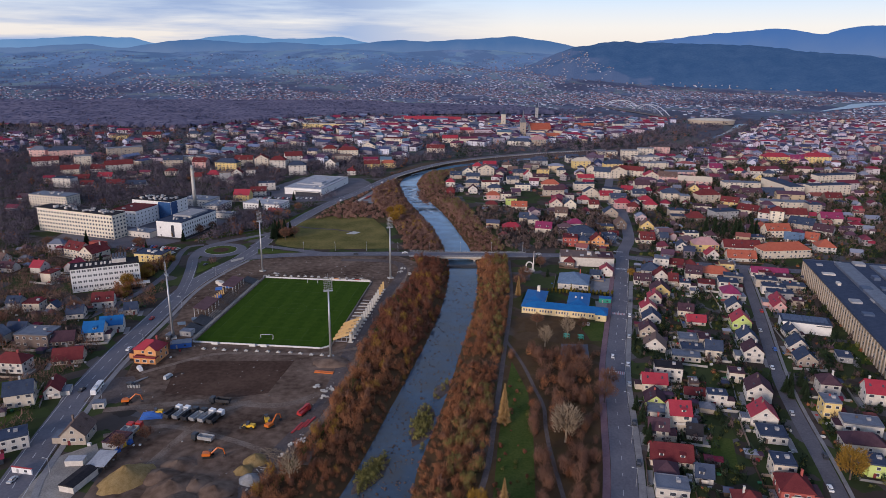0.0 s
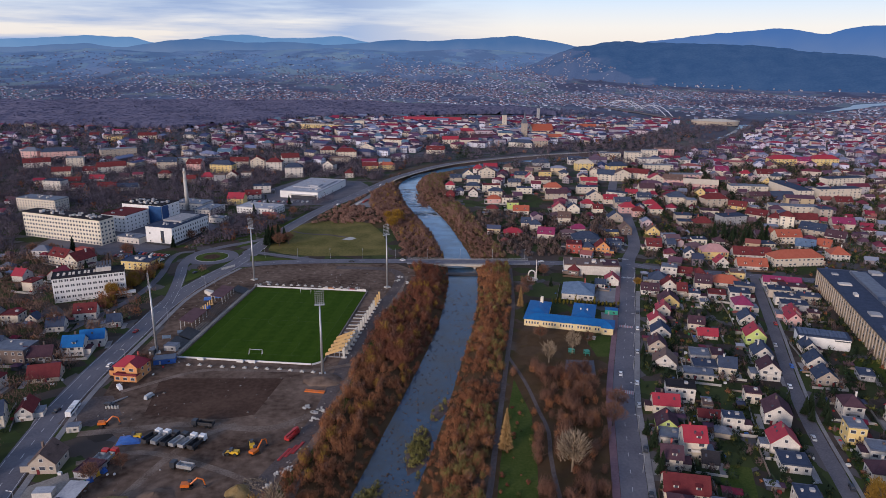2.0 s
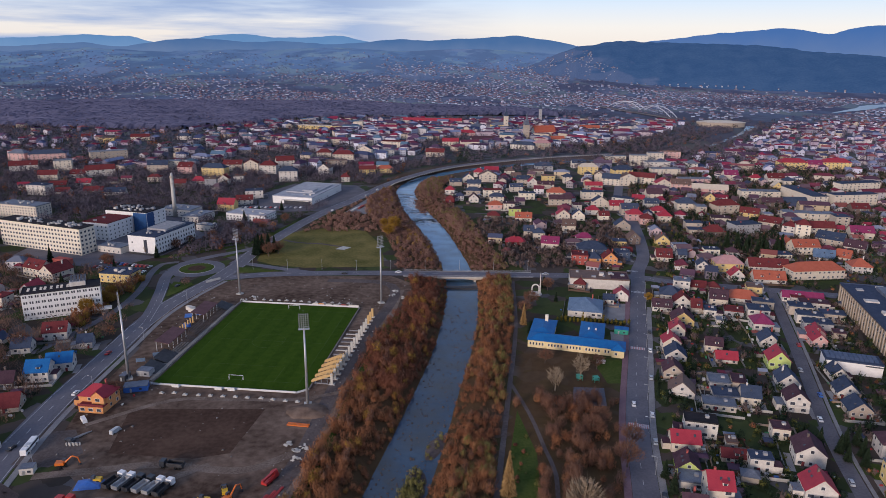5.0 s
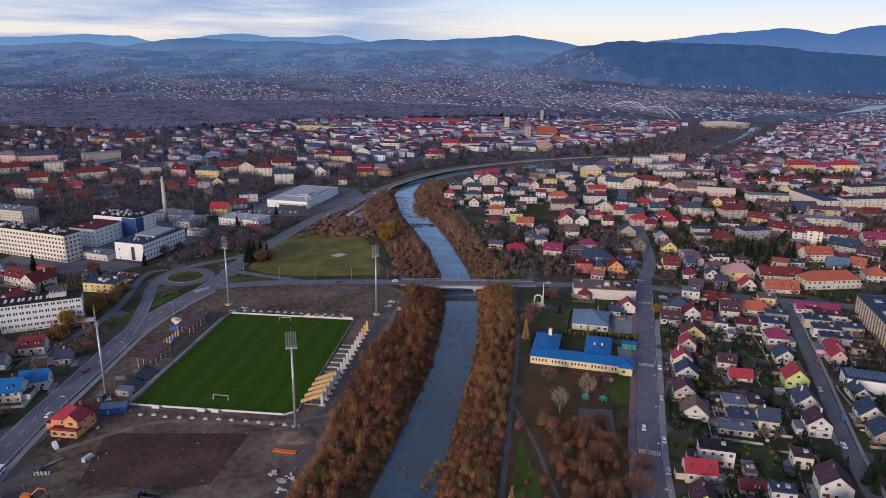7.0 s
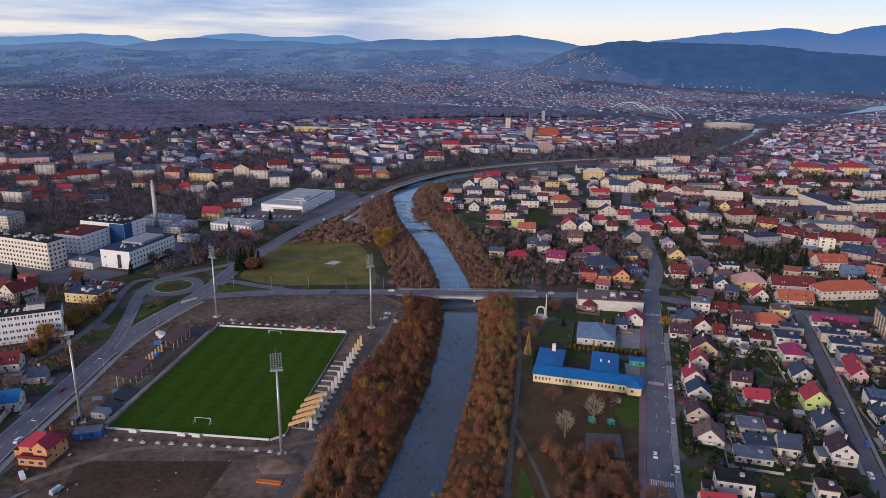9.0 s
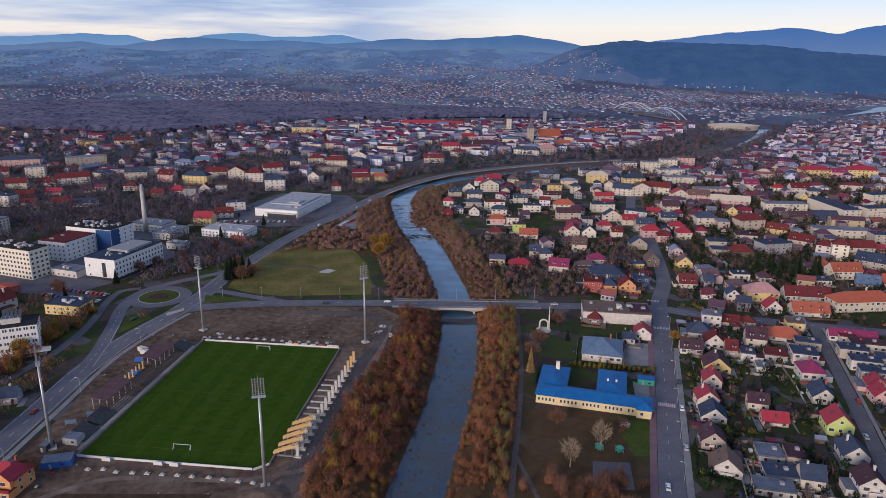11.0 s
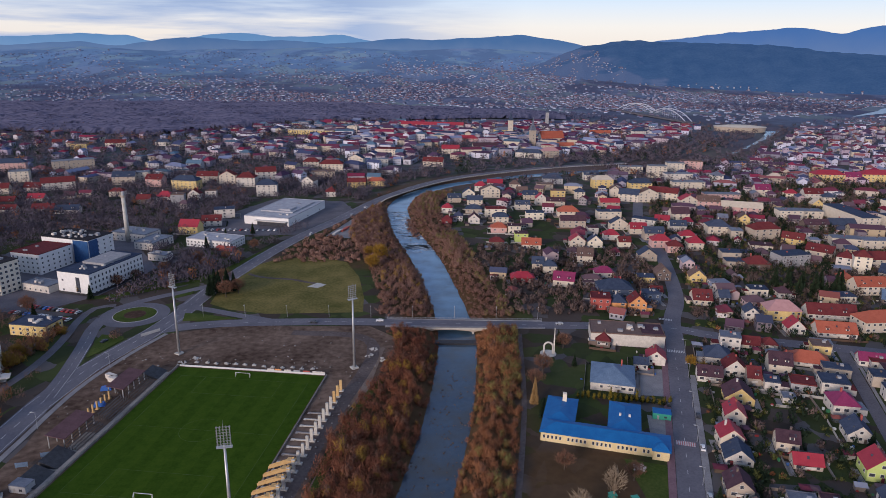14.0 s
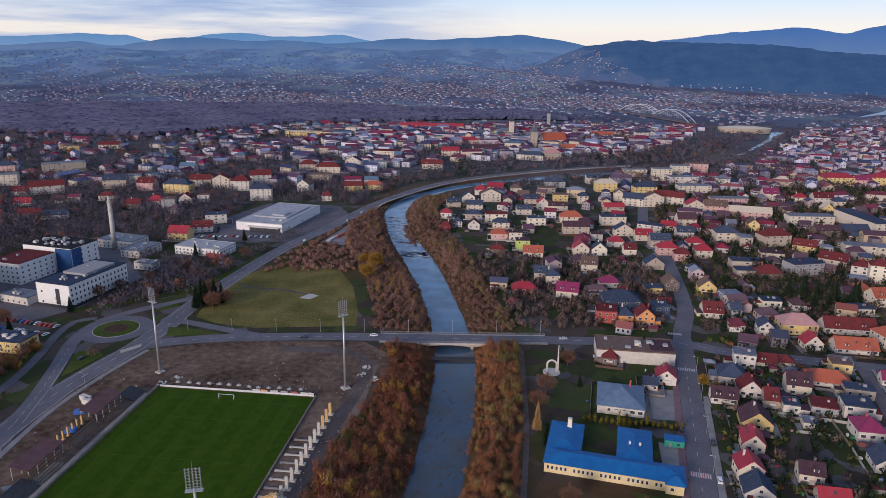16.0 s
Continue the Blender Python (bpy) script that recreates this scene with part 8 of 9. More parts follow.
ch = base("church", 218, 1366, 0, 14, "pale church with a tall orange tile roof", "church")
wall_shape("s", 42, 20, 13, 11).done("wall", WALL["cream"], ch)
roof_mesh("s", 42, 20, 13, 11, 0.8, 0.4).done("roof", ROOF["orange"], ch)
for i in range(7):
    window_at(ch, -17 + i * 5.7, -10, 6, 0, "tall")
    Shape().box(-19.8 + i * 5.7, -10.5, 0, 1.2, 1.2, 9, 0, 0.8).done("buttress", WALL["cream"], ch)
Shape().tube((9, 0, 23.5), (9, 0, 30), 0.7, 0.1, 8).done("ridge_turret", ROOF["lead"], ch)
plots.append((218, 1366, 26))
tower("church_tower", 182, 1342, 10, 9.5, 27, "beige", "lead", "stout pale church tower", "tower")
tower("church_tower", 254, 1640, -12, 7, 32, "grey", "slate", "slim grey church tower with a dark cap", "tower")
tower("town_hall_tower", 158, 1482, 10, 8, 30, "cream", "slate", "cream town-hall tower with a clock cap", "tower")
house(153, 1492, 12, 50, 20, 14, "h", "lead", "yellow", 0, "town_hall", "town hall", "yellow town hall with a grey hipped roof")
house(6, 1588, -6, 130, 16, 12, "s", "red", "white", 0, "long_building", "building", "very long white building with a red roof")
house(-225, 1470, -6, 90, 16, 10, "f", "cream", "yellow", 0, "long_building", "building", "long yellow building with a flat pale roof")
house(-150, 1500, -6, 20, 16, 15, "f", "cream", "cream", 0, "tower_block", "building", "cream block above the old roofs")
st = base("sports_hall", 662, 1610, 0, -8, "wide pale oval sports hall", "hall")
disc_ = Shape()
n_ = 28
top, bot = [], []
for i in range(n_):
    a = math.tau * i / n_
    bot.append((52 * math.cos(a), 26 * math.sin(a), 0))
    top.append((54 * math.cos(a), 28 * math.sin(a), 10))
disc_.add(bot + top, [(i, (i + 1) % n_, n_ + (i + 1) % n_, n_ + i) for i in range(n_)]).done("wall", WALL["beige"], st)
Shape().add([(a * 1.02, b_ * 1.02, 10.1) for a, b_, c_ in top] + [(a * 0.5, b_ * 0.5, 13.0) for a, b_, c_ in top] + [(0, 0, 13.6)],
            [(i, (i + 1) % n_, n_ + (i + 1) % n_, n_ + i) for i in range(n_)] + [(n_ + i, n_ + (i + 1) % n_, 2 * n_) for i in range(n_)]).done("roof", WALL["cream"], st)
ab = base("arch_bridge", 545, 1950, 0, 0, "white twin-arched road bridge over the far river", "bridge")
M_ARCH = material("white_bridge_steel", (0.45, 0.47, 0.52), (0.55, 0.57, 0.62), 0.3, 0.5)
for (ax, ay), (bx, by) in (((-14, 145), (60, 60)), ((48, 40), (64, -182))):
    for off in (-8, 8):
        s = Shape()
        for i in range(16):
            t0, t1 = i / 16, (i + 1) / 16
            p0 = (ax + (bx - ax) * t0 + off, ay + (by - ay) * t0, 4 + 20 * 4 * t0 * (1 - t0))
            p1 = (ax + (bx - ax) * t1 + off, ay + (by - ay) * t1, 4 + 20 * 4 * t1 * (1 - t1))
            s.tube(p0, p1, 0.9, 0.9, 6)
        for i in range(2, 15):
            t0 = i / 16
            Shape().tube((ax + (bx - ax) * t0 + off, ay + (by - ay) * t0, 4), (ax + (bx - ax) * t0 + off, ay + (by - ay) * t0, 4 + 20 * 4 * t0 * (1 - t0)), 0.15, 0.15, 4).done("hanger", M_ARCH, ab)
        s.done("arch", M_ARCH, ab)
Shape().add([(-40, 165, 4), (-20, 172, 4), (76, -200, 4), (54, -200, 4), (-40, 165, 2), (-20, 172, 2), (76, -200, 2), (54, -200, 2)],
            [(3, 2, 1, 0), (4, 5, 6, 7), (0, 1, 5, 4), (1, 2, 6, 5), (2, 3, 7, 6), (3, 0, 4, 7)]).done("deck", M_OLD_ASPHALT, ab)

# fences, drives and sheds of the near gardens
rl = np.random.default_rng(77)
fv, fq, fh, dv, dq = [], [], [], [], []
sheds, hedge_pts = [], []


def thin_box(ax, ay, bx, by, h, t, rgb):
    L = math.hypot(bx - ax, by - ay)
    ux, uy = -(by - ay) / L * t / 2, (bx - ax) / L * t / 2
    n0 = len(fv)
    for z in (0, h):
        fv.extend([(ax - ux, ay - uy, z), (bx - ux, by - uy, z), (bx + ux, by + uy, z), (ax + ux, ay + uy, z)])
    fq.extend([(n0 + 4, n0 + 5, n0 + 6, n0 + 7), (n0, n0 + 1, n0 + 5, n0 + 4), (n0 + 1, n0 + 2, n0 + 6, n0 + 5), (n0 + 2, n0 + 3, n0 + 7, n0 + 6), (n0 + 3, n0, n0 + 4, n0 + 7)])
    fh.extend([(*rgb, 1)] * 8)


for x, y, yaw, w, d in lots:
    if y > 900 or (x < 0 and y < 560 and x > -175):
        continue
    m = pose(x, y, 0, 0, 0, yaw)
    hw, hd = w / 2 + rl.uniform(2.5, 5), d / 2 + rl.uniform(3, 6)
    rgb = ((0.45, 0.43, 0.4), (0.12, 0.08, 0.06), (0.2, 0.2, 0.2), (0.3, 0.24, 0.2))[rl.integers(0, 4)]
    cs = [m @ Vector(q) for q in ((-hw, -hd, 0), (hw, -hd, 0), (hw, hd, 0), (-hw, hd, 0))]
    for i in range(4):
        a, c = cs[i], cs[(i + 1) % 4]
        mid = (a + c) / 2
        if any(line_gap(np.array([q.x]), np.array([q.y]), ln_)[0] < wd_ for q in (a, c, mid) for ln_, wd_ in ((QUAY, 9.5), (SECOND, 5.8), (CROSS, 8), (MAIN, 11))):
            continue
        if rl.uniform() < 0.45:
            n_ = max(3, int((c - a).length / 0.9))
            for q in range(n_):
                p = a.lerp(c, (q + 0.5) / n_)
                hedge_pts.append((p.x, p.y))
        else:
            thin_box(a.x, a.y, c.x, c.y, rl.uniform(1.0, 1.5), 0.18, rgb)
    sx_ = rl.choice([-1, 1])
    n0 = len(dv)
    for q in ((sx_ * (w / 2 + 0.3), -hd), (sx_ * (w / 2 + 3.0), -hd), (sx_ * (w / 2 + 3.0), d * 0.2), (sx_ * (w / 2 + 0.3), d * 0.2)):
        p = m @ Vector((q[0], q[1], 0.045))
        dv.append(tuple(p))
    dq.append((n0, n0 + 1, n0 + 2, n0 + 3) if sx_ > 0 else (n0 + 3, n0 + 2, n0 + 1, n0))
    for _ in range(2):
        if rl.uniform() < 0.7:
            p = m @ Vector((rl.uniform(-1, 1) * (hw + 1), hd + rl.uniform(-1, 4) if rl.uniform() < 0.6 else -hd - 1, 0))
            if free(p.x, p.y, 2.2):
                sheds.append((p.x, p.y, radians(yaw), rl.uniform(2.5, 5), rl.uniform(2.5, 4), rl.uniform(2, 2.6), rl.uniform(0.3, 1.1)))
bulk("garden_fences", fv, fq, M_FARTOWN, hue=fh, label="low garden walls and fences round the plots", category="fences")
bulk("driveways", dv, dq, M_PAVING, label="grey paved drives beside the houses", category="driveways")
# benches, bins, swings, stacked wood and other small things about the gardens
cv, ch_ = [], []
for x, y, yaw, w, d in lots:
    if y > 640:
        continue
    m = pose(x, y, 0, 0, 0, yaw)
    for _ in range(5):
        u_, v_ = rl.uniform(-1, 1) * (w / 2 + 6), rl.uniform(-1, 1) * (d / 2 + 6)
        if abs(u_) < w / 2 + 0.6 and abs(v_) < d / 2 + 0.6:
            continue
        p = m @ Vector((u_, v_, 0))
        if line_gap(np.array([p.x]), np.array([p.y]), QUAY)[0] < 10 or line_gap(np.array([p.x]), np.array([p.y]), MAIN)[0] < 11 or line_gap(np.array([p.x]), np.array([p.y]), SECOND)[0] < 6 or line_gap(np.array([p.x]), np.array([p.y]), CROSS)[0] < 8:
            continue
        sx_, sy_, sz_ = rl.uniform(0.25, 0.9), rl.uniform(0.25, 0.7), rl.uniform(0.4, 1.4)
        rgb = [(0.6, 0.6, 0.6), (0.35, 0.36, 0.38), (0.06, 0.14, 0.35), (0.05, 0.2, 0.1), (0.3, 0.2, 0.12), (0.4, 0.06, 0.06), (0.7, 0.68, 0.62)][rl.integers(0, 7)]
        cv.append(cube * np.array((sx_, sy_, sz_)) + np.array((p.x, p.y, 0.0)))
        ch_ += [(*rgb, 1.0)] * 8
cv = np.array(cv)
bulk("garden_clutter", cv.reshape(-1, 3), (cq[None] + 8 * np.arange(len(cv))[:, None, None]).reshape(-1, 4), M_FARTOWN, hue=np.array(ch_), label="small garden boxes, bins, benches and stacked wood", category="garden things")
hp = np.array(hedge_pts)
strokes(hp[:, 0], hp[:, 1], np.zeros(len(hp)), rl.uniform(1.2, 2.4, len(hp)), rl.uniform(0.6, 1.0, len(hp)), 16, M_FIR, "garden_hedges", "dark evergreen hedges round the gardens", "hedges", 0.22, 1.0, None, 88)
sh_a = np.array(sheds)
far_houses("garden_sheds", *[sh_a[:, i] for i in range(7)], "small dark sheds and lean-tos in the gardens", None, np.array([(0.1, 0.075, 0.06), (0.2, 0.17, 0.15), (0.3, 0.29, 0.28), (0.07, 0.08, 0.1)]))

# ---- woods, thickets and trees ----
rf = np.random.default_rng(21)


def fill(n, x0, x1, y0, y1, test):
    x, y = rf.uniform(x0, x1, n), rf.uniform(y0, y1, n)
    k = test(x, y)
    return x[k], y[k]


SITE_EDGE = SITE[12:]
def left_bank(x, y):
    g_ = river_gap(x, y)
    rx_ = np.interp(y, RIVER_A[:, 1][:106], RIVER_A[:, 0][:106])
    lim = np.interp(y, [150, 218, 274, 364, 491, 545, 640, 740, 850, 930], [46, 34, 34, 38, 26, 34, 36, 42, 24, 14])
    return (x < rx_) & (g_ > -1.0) & (g_ < lim) & ~((y > 526) & (y < 546)) & ~inside(x, y, SITE) & (line_gap(x, y, MAIN) > 9)


BANKWAY = [(4, 170), (22, 229), (29, 267), (35, 303), (42, 346), (56, 434), (64, 520)]


def right_bank(x, y):
    g_ = river_gap(x, y)
    rx_ = np.interp(y, RIVER_A[:, 1][:106], RIVER_A[:, 0][:106])
    lim = np.interp(y, [150, 218, 364, 510, 600, 700, 900, 1100], [34, 31, 29, 28, 24, 26, 34, 30])
    return (x > rx_) & (g_ > -1.0) & (g_ < lim) & ((x < line_x(y, BANKWAY) - 2.2) | (y > 520)) & ~((y > 526) & (y < 546)) & (line_gap(x, y, QUAY) > 10)


for nm, tst, x0, x1, n, sd in (("left", left_bank, -140, 40, 21000, 1), ("right", right_bank, -60, 120, 19000, 2)):
    x, y = fill(n, x0, x1, 150, 930, tst)
    g_ = river_gap(x, y)
    patch = np.sin(x / 9 + y / 23) * 0.5 + np.sin(x / 21 - y / 37) * 0.5
    h = rf.uniform(2.2, 5.4, len(x)) * np.clip(0.7 + g_ / 20, 0.7, 1.1) * np.where(y > 546, 0.8, 1.0) * (1 + 0.25 * patch)
    tint = np.clip(0.45 + 0.30 * patch + rf.normal(0, 0.20, len(x)), 0, 1)
    up = y > 546
    low = ~up & ((y + 22 * np.sin(x / 11 + 1) < 335) | (nm == "right"))
    red = ~up & ~low
    strokes(x[low], y[low], land(x[low], y[low]), h[low], h[low] * 0.46, 165, M_RUST, "bank_thicket", "rust-brown autumn thicket on the river bank", "thicket", 0.062, 1.1, None, sd, tint[low])
    if red.any():
        strokes(x[red], y[red], land(x[red], y[red]), h[red], h[red] * 0.46, 165, M_MAROON, "bank_thicket", "maroon-brown bare thicket on the river bank", "thicket", 0.062, 1.1, None, sd + 4, tint[red])
    strokes(x[up], y[up], land(x[up], y[up]), h[up], h[up] * 0.55, 90, M_BANKSCRUB, "bank_thicket", "russet-brown thicket on the upper river bank", "thicket", 0.13, 1.1, None, sd + 3, tint[up])
    k = (rf.uniform(0, 1, len(x)) < np.where((nm == "right") & (g_ > 13), 0.38, 0.08)) & (patch > -0.5)
    strokes(x[k], y[k], land(x[k], y[k]), h[k] * 1.18, h[k] * 0.42, 170, M_GOLD if nm == "left" else M_WILLOW, "bank_shrubs", "yellowing shrubs among the bank thicket", "shrubs", 0.075, 1.15, None, sd + 5)
    k = rf.uniform(0, 1, len(x)) < 0.09
    strokes(x[k], y[k], land(x[k], y[k]), h[k] * 1.25, h[k] * 0.34, 100, M_BARE, "bank_saplings", "bare purple-brown saplings on the bank", "saplings", 0.12, 1.2, None, sd + 9)


PARKWAY = [(51, 180), (51.5, 255), (54.5, 285), (53, 303), (50.5, 331), (45, 362)]


def park(x, y):
    return (x > np.interp(y, [150, 229, 267, 303, 346, 434, 520], [6, 26, 33, 39, 46, 60, 68])) & (x < line_x(y, QUAY) - 9) & (y < 345) & (rf.uniform(0, 1, len(x)) < 0.8) & (line_gap(x, y, PARKWAY) > 2.5) & ~inside(x, y, [(24, 215), (40, 215), (46, 262), (49, 300), (45, 335), (38, 300), (31, 262)])


x, y = fill(850, 0, 130, 150, 352, park)
h = rf.uniform(4.5, 10, len(x))
strokes(x, y, land(x, y), h, h * 0.32, 420, M_BARE, "park_trees", "bare brown park trees standing close together", "trees", 0.055, 1.1, None, 31)
x, y = fill(520, 0, 130, 150, 345, park)
h = rf.uniform(3, 7, len(x))
strokes(x, y, land(x, y), h, h * 0.42, 240, M_RUST, "park_shrubs", "rust-coloured shrubs in the park", "shrubs", 0.06, 1.1, None, 32)


x, y = fill(120, 20, 55, 215, 348, lambda x, y: inside(x, y, [(24, 215), (40, 215), (46, 262), (49, 300), (45, 335), (38, 300), (31, 262)]))
h = rf.uniform(0.8, 2.6, len(x))
k = rf.uniform(0, 1, len(x)) < 0.4
strokes(x[k], y[k], land(x[k], y[k]), h[k], h[k] * 0.55, 90, M_OLIVE, "meadow_shrubs", "olive shrubs on the meadow", "shrubs", 0.15, 1.1, None, 36)
strokes(x[~k], y[~k], land(x[~k], y[~k]), h[~k], h[~k] * 0.5, 90, M_MAROON, "meadow_shrubs", "dark red shrubs on the meadow", "shrubs", 0.15, 1.1, None, 37)


def woods(x, y):
    return inside(x, y, WOODS) & (np.abs(x) < 0.67 * y + 40)


# the closed canopy of the forest: crowns run together, single crowns stand out of it
cx_, cy_ = np.meshgrid(np.arange(-1600, 506, 6.0), np.arange(1344, 2206, 6.0))
c_shape = cx_.shape
cx_, cy_ = cx_.ravel() + rf.uniform(-2.4, 2.4, cx_.size), cy_.ravel() + rf.uniform(-2.4, 2.4, cx_.size)
c_in = woods(cx_, cy_) & (cx_ < 330)
c_edge = c_in & ~(woods(cx_ - 9, cy_) & woods(cx_ + 9, cy_) & woods(cx_, cy_ - 9) & woods(cx_, cy_ + 9))
c_swell = np.sin(cx_ / 41 + cy_ / 67) + np.sin(cy_ / 29 - cx_ / 83)
c_h = np.where(c_edge, 3.0, 10.5 + 1.1 * c_swell + rf.normal(0, 1.1, len(cx_)))
c_q = (np.arange(c_shape[0] - 1)[:, None] * c_shape[1] + np.arange(c_shape[1] - 1)[None]).ravel()
c_q = np.stack([c_q, c_q + 1, c_q + c_shape[1] + 1, c_q + c_shape[1]], 1)
c_q = c_q[c_in[c_q].all(1)]
c_used, c_q = np.unique(c_q, return_inverse=True)
c_n = np.stack([rf.normal(0, 0.35, len(c_used)), rf.normal(-0.5, 0.35, len(c_used)), np.full(len(c_used), 0.85)], 1)
c_n /= np.linalg.norm(c_n, axis=1, keepdims=True)
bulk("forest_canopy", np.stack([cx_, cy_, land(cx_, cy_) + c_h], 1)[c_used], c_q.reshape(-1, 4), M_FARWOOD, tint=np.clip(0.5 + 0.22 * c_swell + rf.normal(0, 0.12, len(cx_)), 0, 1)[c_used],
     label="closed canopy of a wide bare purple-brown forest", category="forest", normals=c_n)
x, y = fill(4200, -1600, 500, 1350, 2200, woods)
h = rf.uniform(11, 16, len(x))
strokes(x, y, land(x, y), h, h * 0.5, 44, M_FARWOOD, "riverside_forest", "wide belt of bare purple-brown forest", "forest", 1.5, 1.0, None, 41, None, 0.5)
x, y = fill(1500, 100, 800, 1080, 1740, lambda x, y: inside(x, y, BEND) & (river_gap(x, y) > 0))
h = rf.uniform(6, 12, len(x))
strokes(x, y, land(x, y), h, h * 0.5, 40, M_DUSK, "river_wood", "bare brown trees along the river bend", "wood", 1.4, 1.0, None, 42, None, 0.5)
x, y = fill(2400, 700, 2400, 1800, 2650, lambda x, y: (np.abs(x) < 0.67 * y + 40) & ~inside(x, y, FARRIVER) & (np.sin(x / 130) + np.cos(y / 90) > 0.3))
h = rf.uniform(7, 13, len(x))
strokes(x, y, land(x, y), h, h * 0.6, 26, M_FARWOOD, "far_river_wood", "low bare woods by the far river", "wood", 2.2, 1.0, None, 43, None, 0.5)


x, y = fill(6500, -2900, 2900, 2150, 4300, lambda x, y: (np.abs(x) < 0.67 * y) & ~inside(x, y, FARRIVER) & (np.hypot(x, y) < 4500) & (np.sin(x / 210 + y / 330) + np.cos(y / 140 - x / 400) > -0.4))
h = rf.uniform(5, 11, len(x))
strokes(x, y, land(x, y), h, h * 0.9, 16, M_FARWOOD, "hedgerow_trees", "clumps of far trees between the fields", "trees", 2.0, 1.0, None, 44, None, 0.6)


def town_gap(x, y, gap):
    k = np.ones(len(x), bool)
    for q in crowded:
        k &= np.hypot(x - q[0], y - q[1]) > q[2] * 0.95 + gap
    for ln_, wd_ in ((MAIN, 11), (QUAY, 11), (CROSS, 9), (SECOND, 7)):
        k &= line_gap(x, y, ln_) > wd_
    return k & (river_gap(x, y) > 26) & ~inside(x, y, SITE) & ~inside(x, y, FACTORY)


# trees among the left-bank houses
x, y = fill(14000, -700, 60, 215, 1050, lambda x, y: (np.abs(x) < 0.66 * y + 30) & (x < line_x(y, MAIN) - 12))
k = town_gap(x, y, 1.5) & ~inside(x, y, [(-330, 560), (-215, 530), (-200, 570), (-185, 640), (-250, 720), (-330, 690)]) & ~inside(x, y, MARKET) & (np.hypot(x + 173, y - 546) > 30) & (line_gap(x, y, [(-212, 395), (-203, 425), (-196, 455), (-195, 485), (-198, 510), (-203, 535), (-203, 556)]) > 5.5) & (line_gap(x, y, [(-173, 450), (-182, 500), (-188, 522), (-190, 556), (-168, 580), (-141, 604)]) > 12)
x, y = x[k], y[k]
h = rf.uniform(4, 10, len(x)) * np.where(y > 560, 1.3, 1.0)
for nm, k, m_, n_, w_ in (("near", y < 540, M_SCRUB, 80, 0.13), ("back", y >= 540, M_DUSK, 70, 0.32)):
    strokes(x[k], y[k], land(x[k], y[k]), h[k], h[k] * 0.5, n_, m_, "garden_trees", "bare brown trees between the houses" if nm == "near" else "masses of bare purple-brown trees behind the road", "trees", w_, 1.05, None, 51, None, 1.0 if nm == "near" else 0.6)
k = rf.uniform(0, 1, len(x)) < 0.04
strokes(x[k] + 3, y[k], land(x[k], y[k]), h[k] * 0.8, h[k] * 0.34, 70, M_RUST, "rusty_trees", "rust-leaved trees between the houses", "trees", 0.25, 1.05, None, 52)
# far garden trees, both banks, thicker in the town's groves
x, y = fill(15000, -1200, 1200, 985, 1750, lambda x, y: (np.abs(x) < 0.67 * y + 30) & (river_gap(x, y) > 20))
in_grove = grove(x, y) & (x > -420) & (x < 560)
k = (line_gap(x, y, MAIN) > 12) & (rf.uniform(0, 1, len(x)) < np.where(in_grove, 1.0, np.where(x < -60, 0.8, 0.42)))
x, y, in_grove = x[k], y[k], in_grove[k]
h = rf.uniform(5, 10, len(x)) * np.where(in_grove | (x < -100), 1.35, 1.0)
pick = rf.uniform(0, 1, len(x))
for lo, hi, m_, nm, lab in ((0.0, 0.84, M_DUSK, "suburb_trees", "bare trees among the far houses"), (0.84, 0.96, M_FIR, "suburb_conifers", "dark conifers among the far houses"), (0.96, 1.0, M_RUST, "suburb_rusty_trees", "rust-leaved trees among the far houses")):
    k = (pick >= lo) & (pick < hi)
    strokes(x[k], y[k], land(x[k], y[k]), h[k], h[k] * 0.5, 34, m_, nm, lab, "trees", 0.8, 1.0, None, 53 + int(lo * 10), None, 0.55)
# scrub between the new hospital wing and the road
x, y = fill(420, -215, -150, 560, 700, lambda x, y: inside(x, y, [(-206, 570), (-186, 582), (-150, 690), (-172, 696), (-196, 640)]))
h = rf.uniform(0.8, 2.6, len(x))
strokes(x, y, land(x, y), h, h * 0.7, 70, M_SCRUB, "scrub", "low brown scrub below the hospital", "scrub", 0.25, 1.0, None, 154)
# between the main road and the river, north of the lawn
x, y = fill(1700, -140, 0, 640, 900, lambda x, y: (x > line_x(y, MAIN) + 12) & (river_gap(x, y) > 22) & ~inside(x, y, [(-84, 736), (-62, 728), (-48, 800), (-66, 806)]) & (y > 655))
h = rf.uniform(2, 5, len(x))
strokes(x, y, land(x, y), h, h * 0.6, 60, M_BANKSCRUB, "scrub", "low brown scrub between road and river", "scrub", 0.35, 1.0, None, 54)
